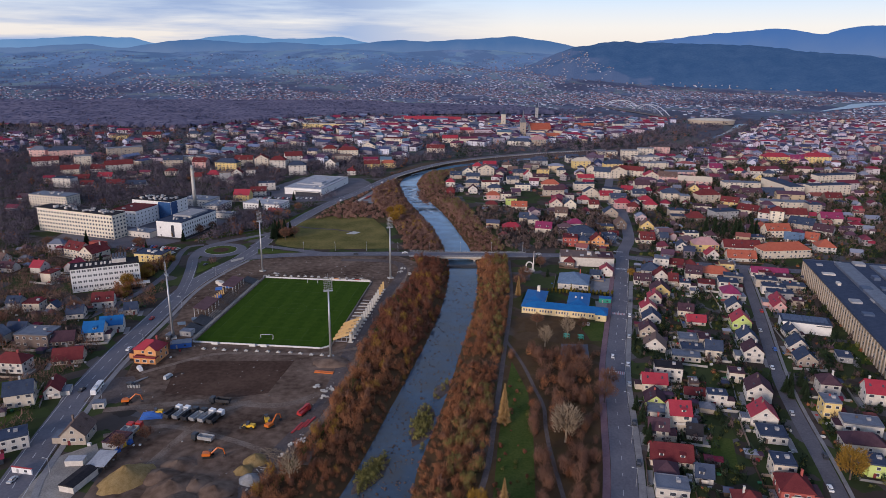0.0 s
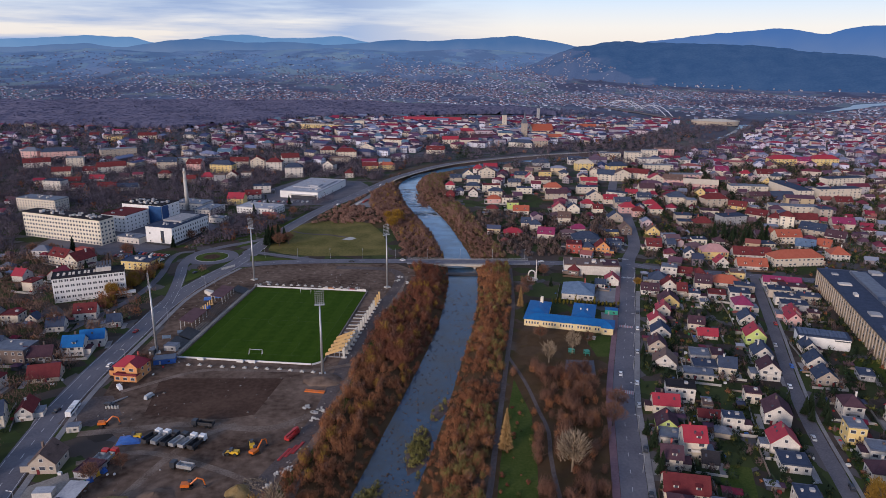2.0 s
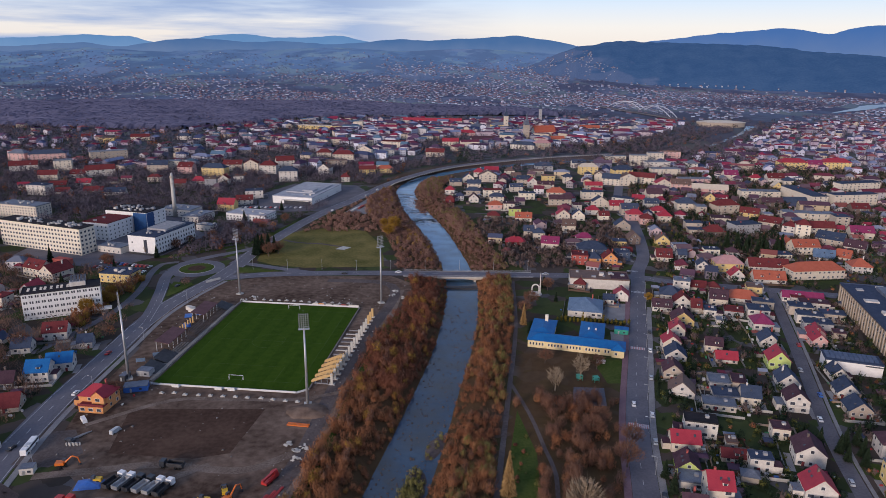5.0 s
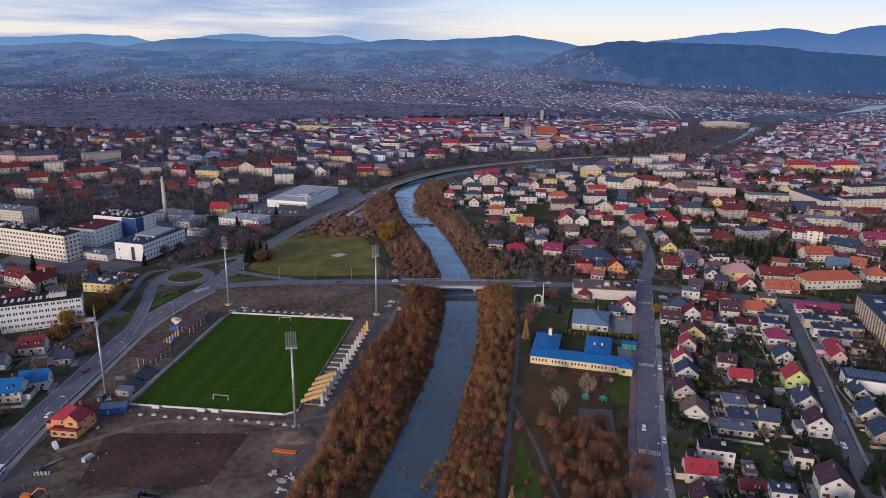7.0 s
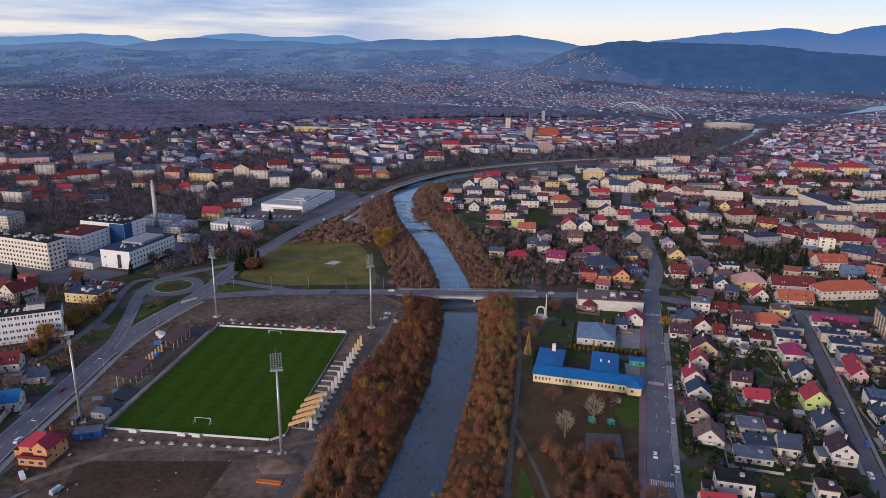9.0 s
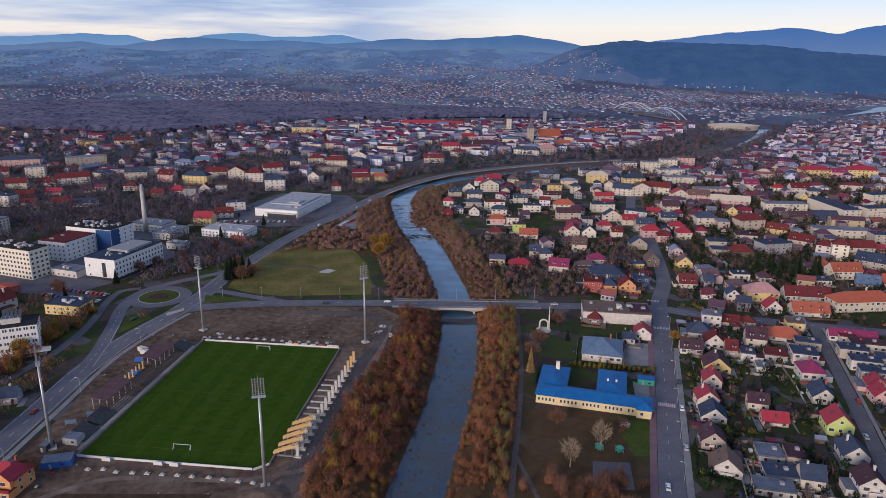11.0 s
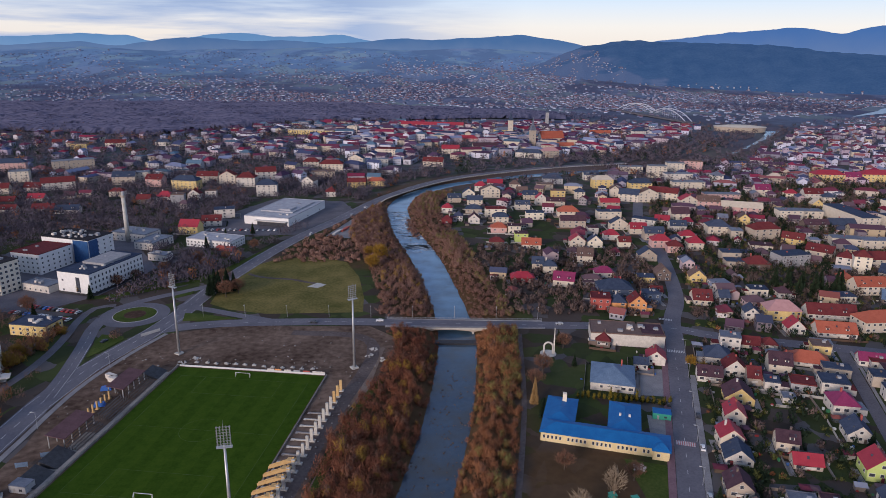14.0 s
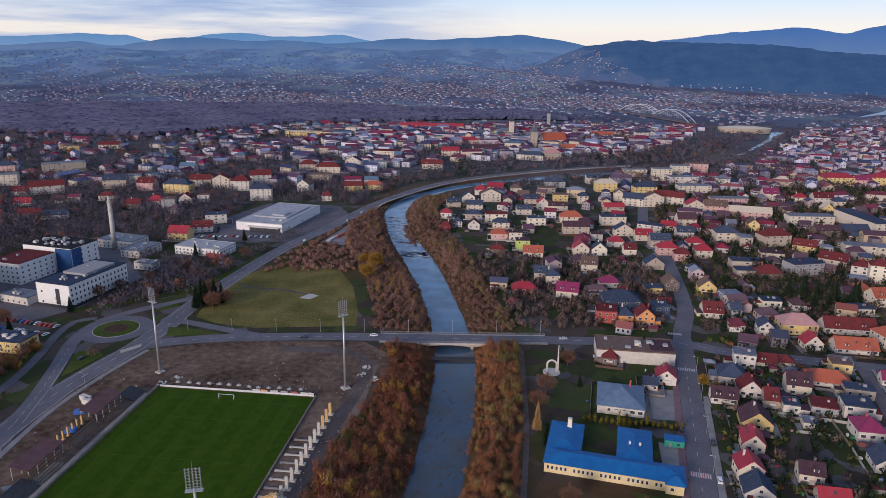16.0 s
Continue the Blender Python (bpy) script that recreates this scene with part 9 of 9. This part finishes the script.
# shrubs and small trees in the right-bank gardens
x, y = fill(24000, 40, 700, 190, 1000, lambda x, y: (np.abs(x) < 0.66 * y + 30) & (x > line_x(y, QUAY) + 12))
k = town_gap(x, y, 0.4)
x, y = x[k], y[k]
pick = rf.uniform(0, 1, len(x))
for lo, hi, m_, nm, lab, h0, h1, fat in ((0.0, 0.42, M_OLIVE, "garden_shrubs", "olive garden shrubs between houses", 1.2, 3.2, 0.55), (0.42, 0.60, M_DARKTWIG, "garden_trees", "small bare garden trees", 2.5, 6, 0.38),
                                   (0.60, 0.88, M_FIR, "garden_conifers", "dark conifers and hedges in the gardens", 2, 6.5, 0.34), (0.88, 0.93, M_RUST, "garden_shrubs", "brown autumn garden shrubs", 1.5, 3, 0.5)):
    k = (pick >= lo) & (pick < hi)
    h = rf.uniform(h0, h1, k.sum()) * np.where(y[k] > 600, 1.2, 1.0)
    strokes(x[k], y[k], land(x[k], y[k]), h, h * fat, 60, m_, nm, lab, "garden plants", 0.28, 1.1, None, int(60 + lo * 100))
x, y = fill(11500, 60, 720, 545, 1000, lambda x, y: (np.abs(x) < 0.66 * y + 30) & (x > line_x(y, QUAY) + 12))
k = town_gap(x, y, -1.2) & (np.sin(x / 31 + y / 57) + np.sin(y / 43 - x / 71) > -1.0) & (rf.uniform(0, 1, len(x)) < np.where(x > 185, 0.5, 1.0))
x, y = x[k], y[k]
h = rf.uniform(3.5, 9, len(x))
k = rf.uniform(0, 1, len(x)) < 0.78
strokes(x[k], y[k], land(x[k], y[k]), h[k], h[k] * 0.42, 48, M_DARKTWIG, "garden_trees", "bare dark brown trees among the houses", "trees", 0.40, 1.1, None, 171, None, 0.6)
strokes(x[~k], y[~k], land(x[~k], y[~k]), h[~k], h[~k] * 0.3, 60, M_FIR, "garden_conifers", "tall dark conifers among the houses", "trees", 0.32, 1.1, None, 172)
# patch between bridge, quay street and river
x, y = fill(700, 50, 180, 550, 700, lambda x, y: (river_gap(x, y) > 24) & (x < line_x(y, QUAY) - 9))
k = town_gap(x, y, 1.0)
x, y = x[k], y[k]
h = rf.uniform(2, 7, len(x))
strokes(x, y, land(x, y), h, h * 0.45, 70, M_DARKTWIG, "allotment_shrubs", "brown shrubs and small trees on the allotments", "shrubs", 0.3, 1.1, None, 75)


# gravel bars with shrubs, stones and riffles in the river
for nm, bx, by, bl, bw, turn in (("gravel_bar", -23, 239, 32, 5, -24), ("gravel_bar", -2.5, 277, 40, 6, -10), ("gravel_bar", 7, 311, 26, 4, -20), ("gravel_bar", -8, 783, 98, 6, 8)):
    gb_ = heap(bx, by, bw, 1.0, M_TRACK, "low gravel bar grown with dry grass", "gravel bar", nm, 1.0, turn)
    gb_.matrix_world = pose(bx, by, WATER_Z - 0.2, 0, 0, turn) @ Matrix.Diagonal((1, bl / bw / 2, 1, 1))
    n_ = 8 if by == 311 else 130
    u_, v_ = rf.normal(0, 0.3, n_), rf.normal(0, 0.3, n_)
    xx = bx + u_ * bw * 1.2 - v_ * bl * 0.5 * math.sin(radians(turn))
    yy = by + v_ * bl * 0.5 * math.cos(radians(turn)) * 1.3
    strokes(xx, yy, np.full(n_, WATER_Z), rf.uniform(1.0, 3.4, n_), rf.uniform(0.6, 1.5, n_), 60, M_WILLOW if by < 400 else M_BANKSCRUB, "bar_shrubs", "willow shrubs on a gravel bar", "shrubs", 0.15, 1.1, None, int(by))
yy = np.where(rf.uniform(0, 1, 900) < 0.85, 205 + 275 * rf.uniform(0, 1, 900) ** 1.8, rf.uniform(705, 860, 900))
xx = np.interp(yy, RIVER_A[:, 1][:106], RIVER_A[:, 0][:106]) + rf.normal(0, 6.5, 900)
k = river_gap(xx, yy) < -0.5
xx, yy = xx[k], yy[k]
n_ = len(xx)
sz = rf.uniform(0.12, 0.4, (n_, 1, 1)) * rf.uniform(0.6, 1.5, (n_, 1, 3))
cc = cube[None] * sz
bulk("river_stones", np.stack([cc[..., 0] + xx[:, None], cc[..., 1] + yy[:, None], cc[..., 2] * 0.7 + WATER_Z - 0.05], 2).reshape(-1, 3), (cq[None] + 8 * np.arange(n_)[:, None, None]).reshape(-1, 4), M_TRACK,
     label="stones standing out of the shallow river", category="stones")
M_FOAM = material("broken_water", (0.30, 0.42, 0.54), (0.55, 0.64, 0.74), 0.4, 0.5)
yy = np.concatenate([rf.normal(716, 5, 90), rf.uniform(745, 850, 190)])
xx = np.interp(yy, RIVER_A[:, 1][:106], RIVER_A[:, 0][:106]) + rf.uniform(-12, 12, 280)
k = river_gap(xx, yy) < -0.6
xx, yy = xx[k], yy[k]
n_ = len(xx)
sz = np.stack([rf.uniform(1.0, 5.0, n_), rf.uniform(0.4, 1.1, n_), np.full(n_, 0.12)], 1)[:, None, :]
cc = cube[None] * sz
cc[..., 1] += cc[..., 0] * rf.normal(-0.1, 0.25, (n_, 1))
bulk("river_riffles", np.stack([cc[..., 0] + xx[:, None], cc[..., 1] + yy[:, None], cc[..., 2] + WATER_Z], 2).reshape(-1, 3), (cq[None] + 8 * np.arange(n_)[:, None, None]).reshape(-1, 4), M_FOAM,
     label="white streaks of broken water over the shallows", category="riffles")


t_ = rf.uniform(0, 1, 90)
x, y = -209 + 2 * t_ + rf.normal(0, 2.6, 90), 430 + 90 * t_
h = rf.uniform(3.5, 8, 90)
strokes(x, y, land(x, y), h, h * 0.38, 120, M_RUST, "roadside_trees", "rust and orange trees along the slip road", "trees", 0.16, 1.1, None, 91)
k = rf.uniform(0, 1, 90) < 0.4
strokes(x[k] + 2, y[k], land(x[k], y[k]), h[k] * 0.9, h[k] * 0.36, 130, M_GOLD, "roadside_trees", "yellow-leaved trees along the slip road", "trees", 0.16, 1.1, None, 92)


# single trees with trunk, limbs and crown
def tree_model(name, h, r, mat, bark, n, label, limbs=7, cone=False, seed=1, group=""):
    g_ = np.random.default_rng(seed)
    b = base(name, 0, 0, -50, 0, label, "tree", group)
    s = Shape().tube((0, 0, -0.3), (0, 0, h * 0.55), 0.03 * h, 0.016 * h, 8)
    s.tube((0, 0, h * 0.55), (0, 0, h * 0.97), 0.016 * h, 0.004 * h, 6)
    s.done("trunk", bark, b)
    for i in range(limbs if not cone else 0):
        a, z = math.tau * i / limbs + g_.uniform(-0.3, 0.3), h * g_.uniform(0.25, 0.6)
        Shape().tube((0, 0, z), (r * 0.7 * math.cos(a), r * 0.7 * math.sin(a), z + h * g_.uniform(0.2, 0.38)), 0.011 * h, 0.003 * h, 5).done("limb", bark, b)
    u = g_.normal(size=(n, 3))
    u /= np.linalg.norm(u, axis=1, keepdims=True)
    if cone:
        z = h * (0.08 + 0.92 * g_.uniform(0, 1, n) ** 1.4)
        rr_ = r * (1 - z / h) ** 0.8 * g_.uniform(0.5, 1.05, n)
        a = g_.uniform(0, math.tau, n)
        tip = np.stack([rr_ * np.cos(a), rr_ * np.sin(a), z - 0.12 * rr_], 1)
        root = np.stack([rr_ * 0.3 * np.cos(a), rr_ * 0.3 * np.sin(a), z + 0.1 * rr_], 1)
        wd = 0.03 * h
    else:
        rad = g_.uniform(0.15, 1.0, (n, 1)) ** 0.45 * (1 + 0.25 * np.sin(u[:, :1] * 5 + seed) * np.cos(u[:, 1:2] * 4))
        tip = u * np.array((r, r, h * 0.34)) * rad + np.array((0, 0, h * 0.6))
        root = tip.copy()
        tip = root + (np.stack([u[:, 0] * 0.7, u[:, 1] * 0.7, np.abs(u[:, 2]) * 0.3 + 0.6], 1) + g_.normal(0, 0.2, (n, 3))) * h * g_.uniform(0.06, 0.16, (n, 1))
        wd = 0.011 * h
    sd = np.cross(tip - root, g_.normal(size=(n, 3)))
    sd /= np.linalg.norm(sd, axis=1, keepdims=True) + 1e-9
    w_ = wd * g_.uniform(0.4, 1.3, (n, 1))
    v = np.stack([tip, root + sd * w_, root - sd * w_], 1).reshape(-1, 3)
    bulk("crown", v, np.arange(3 * n).reshape(-1, 3), mat, tint=np.repeat(g_.uniform(0, 1, n), 3), parent=b)
    return b


def plant(model, spots, turn=1.0):
    """The first spot takes the model itself, the others copies."""
    for i, (x, y, k) in enumerate(spots):
        m = pose(x, y, float(land(x, y)[0]), 0, 0, (x * 57 + y * 31) % 360)
        if i == 0:
            model.matrix_world = m
            model.scale = (k, k, k)
            first = model
        else:
            c = copy_thing(model, m)
            c.scale = (k, k, k)


plant(tree_model("bare_tree", 18, 6.0, M_BIRCH, M_BIRCH, 1500, "large spreading bare tree with pale twigs", 12, seed=3), [(59, 256, 1.0)])
plant(tree_model("larch", 20, 4.0, M_LARCH, M_BARK, 1600, "tall golden-brown larch by the footpath", cone=True, seed=4), [(34, 271, 1.0), (61, 437, 0.72), (27, 205, 0.9)])
plant(tree_model("golden_tree", 11, 4.6, M_GOLD, M_BARK, 2200, "round tree with yellow autumn leaves", 8, seed=5), [(166, 229, 1.25), (18, 209, 0.9), (26, 200, 0.8), (-30, 665, 1.2), (-34, 640, 1.1), (-40, 675, 0.8), (-209, 470, 0.9), (-210, 452, 1.0), (-208, 482, 0.8), (-205, 470, 0.7), (150, 478, 0.6), (153, 470, 0.6), (-224, 582, 0.7)])
plant(tree_model("birch", 13, 3.4, M_BIRCH, M_BIRCH, 600, "slender bare birch with pale bark", 9, seed=6), [(66, 354, 1.0), (81, 366, 1.1), (-53, 228, 1.1)])
plant(tree_model("fir_tree", 12, 3.4, M_FIR, M_BARK, 1300, "dark green fir tree", cone=True, seed=7),
      [(84, 505, 0.8), (176, 300, 0.8), (180, 303, 0.9), (184, 297, 0.85), (181, 290, 0.8), (187, 306, 0.9), (176, 294, 0.7), (96, 262, 0.9), (94, 254, 0.9), (97, 273, 0.8), (92, 244, 0.7), (97, 283, 0.7), (165, 309, 0.8), (169, 303, 0.9),
       (-137, 580, 1.3), (-133, 586, 1.4), (-138, 593, 1.3), (-128, 584, 1.1), (-124, 590, 1.2), (-130, 594, 1.3), (-213, 572, 0.9), (-196, 600, 0.8), (262, 600, 1.5), (256, 606, 1.4), (270, 596, 1.4), (276, 590, 1.5), (284, 598, 1.4), (264, 588, 1.3), (292, 592, 1.5), (300, 600, 1.3), (278, 580, 1.2),
       (199, 400, 0.8), (-250, 500, 1.0), (-290, 560, 1.1), (-232, 540, 0.8), (132, 520, 0.8), (88, 478, 0.6), (143, 382, 0.6), (120, 365, 0.6), (-175, 690, 1.0), (-168, 720, 0.9), (-150, 740, 0.9)])
plant(tree_model("bare_oak", 12, 5.0, M_BARE, M_BARK, 1300, "bare brown roadside tree with fine twigs", 10, seed=8),
      [(-126, 578, 1.0), (-134, 600, 1.1), (-120, 586, 0.9), (-180, 610, 0.7), (-185, 625, 0.8), (-160, 640, 0.7), (-170, 655, 0.8), (-150, 660, 0.7), (-136, 690, 0.8), (86, 500, 0.8), (70, 470, 0.9), (64, 455, 0.8), (92, 378, 0.7), (66, 385, 0.7), (80, 320, 0.9), (90, 305, 0.9), (84, 290, 1.0), (75, 312, 0.9),
       (-300, 350, 1.0), (-255, 380, 1.0), (-240, 350, 0.9), (-220, 400, 0.9), (-240, 548, 0.9), (-246, 556, 0.7), (-206, 596, 0.8), (-200, 612, 0.7), (-300, 548, 0.9), (-318, 552, 0.8), (-145, 345, 0.8), (-128, 250, 0.7), (-120, 258, 0.6)])
# a row of pointed yellow-green thujas behind the school
for i in range(18):
    tx, ty = 83 + i * 2.5, 443.6 - i * 0.4 + (0.6 if i % 3 else -0.4)
    thuja = strokes(np.array([tx]), np.array([ty]), np.zeros(1), np.array([3.4 + (i * 7 % 5) * 0.3 + (3.2 if i in (6, 11) else 0)]), np.array([0.75]), 150, M_THUJA, "thuja", "pointed yellow-green thuja in a row", "conifer", 0.16, 1.15, None, 300 + i)
    thuja["group"] = "thuja row"
    del thuja["kind"]
# clipped hedges
for (ax, ay), (bx, by), hgt in (((104, 443), (123, 437), 2.4), ((62, 424), (66, 440), 2.2), ((116, 350), (128, 345), 2.0), ((108, 258), (124, 230), 1.8)):
    n_ = int(math.hypot(bx - ax, by - ay) / 1.1)
    t_ = np.linspace(0, 1, n_)
    strokes(ax + (bx - ax) * t_, ay + (by - ay) * t_, np.zeros(n_), np.full(n_, hgt), np.full(n_, 0.9), 60, M_FIR, "hedge", "clipped dark evergreen hedge", "hedge", 0.25, 1.1, None, int(ax))

# ---- wooded hill and far mountains ----


def ridge(name, mat, r_top, depth, a0, a1, crest, label, foot=0.0, n=120, rows=9, rough=1.0):
    """A mountain slope seen from the valley: crest(a) gives the height at each bearing."""
    vs, fs = [], []
    for j in range(rows):
        f_ = j / (rows - 1)
        r = r_top - depth * (1 - f_)
        for i in range(n):
            a = a0 + (a1 - a0) * i / (n - 1)
            h = foot + (crest(a) - foot) * (f_ ** 0.8)
            h += rough * (1 - f_) * f_ * 4 * 12 * noise.noise(Vector((a * 0.9, f_ * 3.0, r_top * 0.01)))
            vs.append((r * math.sin(radians(a)), 85 + r * math.cos(radians(a)), h))
    for j in range(rows - 1):
        for i in range(n - 1):
            k = j * n + i
            fs.append((k, k + 1, k + n + 1, k + n))
    ob = link(name, vs, fs, mat, smooth=True)
    return tagged(ob, label, "hills", "", "structure")


def bumps(peaks, floor, wob=3.0):
    def crest(a):
        h = floor
        for c, w_, t in peaks:
            h = max(h, floor + (t - floor) * math.exp(-((a - c) / w_) ** 2))
        return h + wob * noise.noise(Vector((a * 0.8, 3.3, floor * 0.1))) + wob * 0.5 * noise.noise(Vector((a * 2.7, 1.3, floor * 0.1)))
    return crest


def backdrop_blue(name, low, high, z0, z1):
    """Mountains so far off that air is all one sees: haze painted as emission, paler towards the foot."""
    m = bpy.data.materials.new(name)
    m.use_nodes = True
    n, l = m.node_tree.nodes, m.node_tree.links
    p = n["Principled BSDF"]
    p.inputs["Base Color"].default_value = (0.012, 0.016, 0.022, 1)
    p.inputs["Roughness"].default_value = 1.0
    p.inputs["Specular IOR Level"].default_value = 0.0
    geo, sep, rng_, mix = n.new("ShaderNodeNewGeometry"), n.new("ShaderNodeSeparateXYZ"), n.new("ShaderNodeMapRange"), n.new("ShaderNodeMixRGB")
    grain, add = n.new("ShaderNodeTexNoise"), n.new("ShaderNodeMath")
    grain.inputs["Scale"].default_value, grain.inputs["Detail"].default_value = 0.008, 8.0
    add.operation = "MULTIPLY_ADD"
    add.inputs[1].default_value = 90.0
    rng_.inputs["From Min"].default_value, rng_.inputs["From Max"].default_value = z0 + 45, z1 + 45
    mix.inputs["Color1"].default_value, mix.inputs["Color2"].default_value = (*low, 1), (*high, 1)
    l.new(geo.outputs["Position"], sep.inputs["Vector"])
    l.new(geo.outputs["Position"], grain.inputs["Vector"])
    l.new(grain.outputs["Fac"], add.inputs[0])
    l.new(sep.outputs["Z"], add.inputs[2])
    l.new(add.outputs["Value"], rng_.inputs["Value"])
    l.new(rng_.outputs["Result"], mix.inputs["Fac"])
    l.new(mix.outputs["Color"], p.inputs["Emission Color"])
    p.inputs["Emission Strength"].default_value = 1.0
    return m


def crest_line(pairs, wob):
    """A crest through a few bearings and heights, with small roughness."""
    bear, top_ = [p[0] for p in pairs], [p[1] for p in pairs]

    def crest(a):
        t = sum(float(np.interp(a + o, bear, top_)) for o in (-0.4, -0.2, 0, 0.2, 0.4)) / 5
        return t + wob * noise.noise(Vector((a * 1.1, 3.3, wob))) + wob * 0.6 * noise.noise(Vector((a * 3.7, 1.3, wob))) + wob * 0.3 * noise.noise(Vector((a * 9.1, 2.3, wob)))
    return crest


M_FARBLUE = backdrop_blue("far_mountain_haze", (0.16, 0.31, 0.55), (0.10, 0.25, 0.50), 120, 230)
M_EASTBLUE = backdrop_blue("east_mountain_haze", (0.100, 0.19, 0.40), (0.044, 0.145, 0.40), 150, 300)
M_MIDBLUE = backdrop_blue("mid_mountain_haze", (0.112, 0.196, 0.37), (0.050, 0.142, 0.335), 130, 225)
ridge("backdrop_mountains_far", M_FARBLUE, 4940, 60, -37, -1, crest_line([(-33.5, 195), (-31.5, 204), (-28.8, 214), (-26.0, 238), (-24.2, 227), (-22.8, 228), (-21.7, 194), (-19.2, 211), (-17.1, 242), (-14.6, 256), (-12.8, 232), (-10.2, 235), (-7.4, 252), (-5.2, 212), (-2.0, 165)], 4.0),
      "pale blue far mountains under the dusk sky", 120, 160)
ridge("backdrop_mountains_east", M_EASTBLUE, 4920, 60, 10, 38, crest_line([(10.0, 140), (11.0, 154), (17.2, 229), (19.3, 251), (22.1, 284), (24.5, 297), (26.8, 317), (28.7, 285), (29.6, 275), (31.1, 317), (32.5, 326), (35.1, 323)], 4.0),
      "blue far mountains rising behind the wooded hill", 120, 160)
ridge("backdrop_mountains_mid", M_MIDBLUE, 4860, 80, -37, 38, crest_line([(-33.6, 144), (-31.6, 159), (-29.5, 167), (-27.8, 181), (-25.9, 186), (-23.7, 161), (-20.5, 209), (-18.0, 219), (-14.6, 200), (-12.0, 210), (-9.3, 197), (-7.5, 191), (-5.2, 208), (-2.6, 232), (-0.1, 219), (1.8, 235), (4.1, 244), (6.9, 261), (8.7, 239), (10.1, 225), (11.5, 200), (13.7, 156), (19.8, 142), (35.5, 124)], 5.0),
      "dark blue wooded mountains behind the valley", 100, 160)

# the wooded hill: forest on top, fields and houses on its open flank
M_HILL = material("hazy_hill_forest", (0.020, 0.036, 0.052), (0.045, 0.066, 0.086), 0.012, 0.95, 6.0, 8.0)
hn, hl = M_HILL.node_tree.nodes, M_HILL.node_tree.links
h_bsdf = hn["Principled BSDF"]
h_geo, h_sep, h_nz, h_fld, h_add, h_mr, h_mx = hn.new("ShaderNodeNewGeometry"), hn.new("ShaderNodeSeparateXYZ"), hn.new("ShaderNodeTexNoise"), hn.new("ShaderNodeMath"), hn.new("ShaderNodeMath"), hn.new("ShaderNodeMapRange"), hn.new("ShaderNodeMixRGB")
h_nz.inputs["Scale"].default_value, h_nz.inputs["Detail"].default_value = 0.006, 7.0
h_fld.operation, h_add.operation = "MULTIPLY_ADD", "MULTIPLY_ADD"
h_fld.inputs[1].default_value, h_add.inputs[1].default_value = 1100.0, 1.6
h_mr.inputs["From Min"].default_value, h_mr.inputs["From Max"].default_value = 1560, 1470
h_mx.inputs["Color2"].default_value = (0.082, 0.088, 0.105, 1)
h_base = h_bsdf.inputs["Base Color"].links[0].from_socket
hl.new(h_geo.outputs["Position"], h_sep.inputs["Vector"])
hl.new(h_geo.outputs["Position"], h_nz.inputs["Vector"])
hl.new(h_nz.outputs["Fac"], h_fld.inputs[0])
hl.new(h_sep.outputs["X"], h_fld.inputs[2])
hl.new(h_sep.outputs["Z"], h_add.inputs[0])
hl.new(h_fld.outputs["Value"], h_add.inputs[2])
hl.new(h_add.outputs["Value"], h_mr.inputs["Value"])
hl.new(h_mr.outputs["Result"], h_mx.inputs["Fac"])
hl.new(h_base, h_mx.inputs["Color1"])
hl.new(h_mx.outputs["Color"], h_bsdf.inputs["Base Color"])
# even blue emission over forest and fields imitates haze
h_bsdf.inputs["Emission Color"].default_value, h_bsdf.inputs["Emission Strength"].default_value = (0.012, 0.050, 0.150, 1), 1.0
hill_crest = crest_line([(5.5, 20), (7.2, 70), (8.8, 105), (10.2, 150), (11.5, 183), (13.3, 202), (14.8, 217), (17.7, 212), (21.1, 207), (23.9, 202), (26.3, 195), (27.8, 179), (29.0, 168), (31.5, 162), (33.6, 145), (36.3, 132)], 6.0)
HILL_R, HILL_DEPTH, HILL_FOOT = 3900, 680, -6.0
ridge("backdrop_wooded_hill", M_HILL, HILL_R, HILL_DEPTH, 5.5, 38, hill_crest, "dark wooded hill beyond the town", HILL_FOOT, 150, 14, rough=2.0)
rh = np.random.default_rng(91)
h_a, h_f = rh.uniform(6.5, 15.0, 520), rh.uniform(0.06, 0.93, 520)
keep_ = (h_f < np.interp(h_a, [7, 10, 12.5, 15], [0.9, 0.95, 0.85, 0.3])) & (np.sin(h_a * 4.1) + np.cos(h_f * 13 + h_a) > -0.5)
h_a, h_f = h_a[keep_], h_f[keep_]
h_a, h_f = np.concatenate([h_a, rh.uniform(15, 34, 45)]), np.concatenate([h_f, rh.uniform(0.03, 0.10, 45)])
h_z = np.array([HILL_FOOT + (hill_crest(float(a)) - HILL_FOOT) * float(f) ** 0.8 + 2 * (1 - f) * f * 4 * 12 * noise.noise(Vector((float(a) * 0.9, float(f) * 3.0, HILL_R * 0.01))) for a, f in zip(h_a, h_f)])
h_r = HILL_R - HILL_DEPTH * (1 - h_f)
h_x, h_y = h_r * np.sin(np.radians(h_a)), 85 + h_r * np.cos(np.radians(h_a))
n_h = len(h_x)
# wall tones lean blue, haze put into the colour
far_houses("hillside_houses", h_x, h_y, rh.uniform(-0.6, 0.6, n_h), rh.uniform(3, 7, n_h), rh.uniform(4, 6, n_h), rh.uniform(1.6, 3.6, n_h), rh.uniform(1.2, 2.6, n_h), "small pale houses scattered over the hillside fields",
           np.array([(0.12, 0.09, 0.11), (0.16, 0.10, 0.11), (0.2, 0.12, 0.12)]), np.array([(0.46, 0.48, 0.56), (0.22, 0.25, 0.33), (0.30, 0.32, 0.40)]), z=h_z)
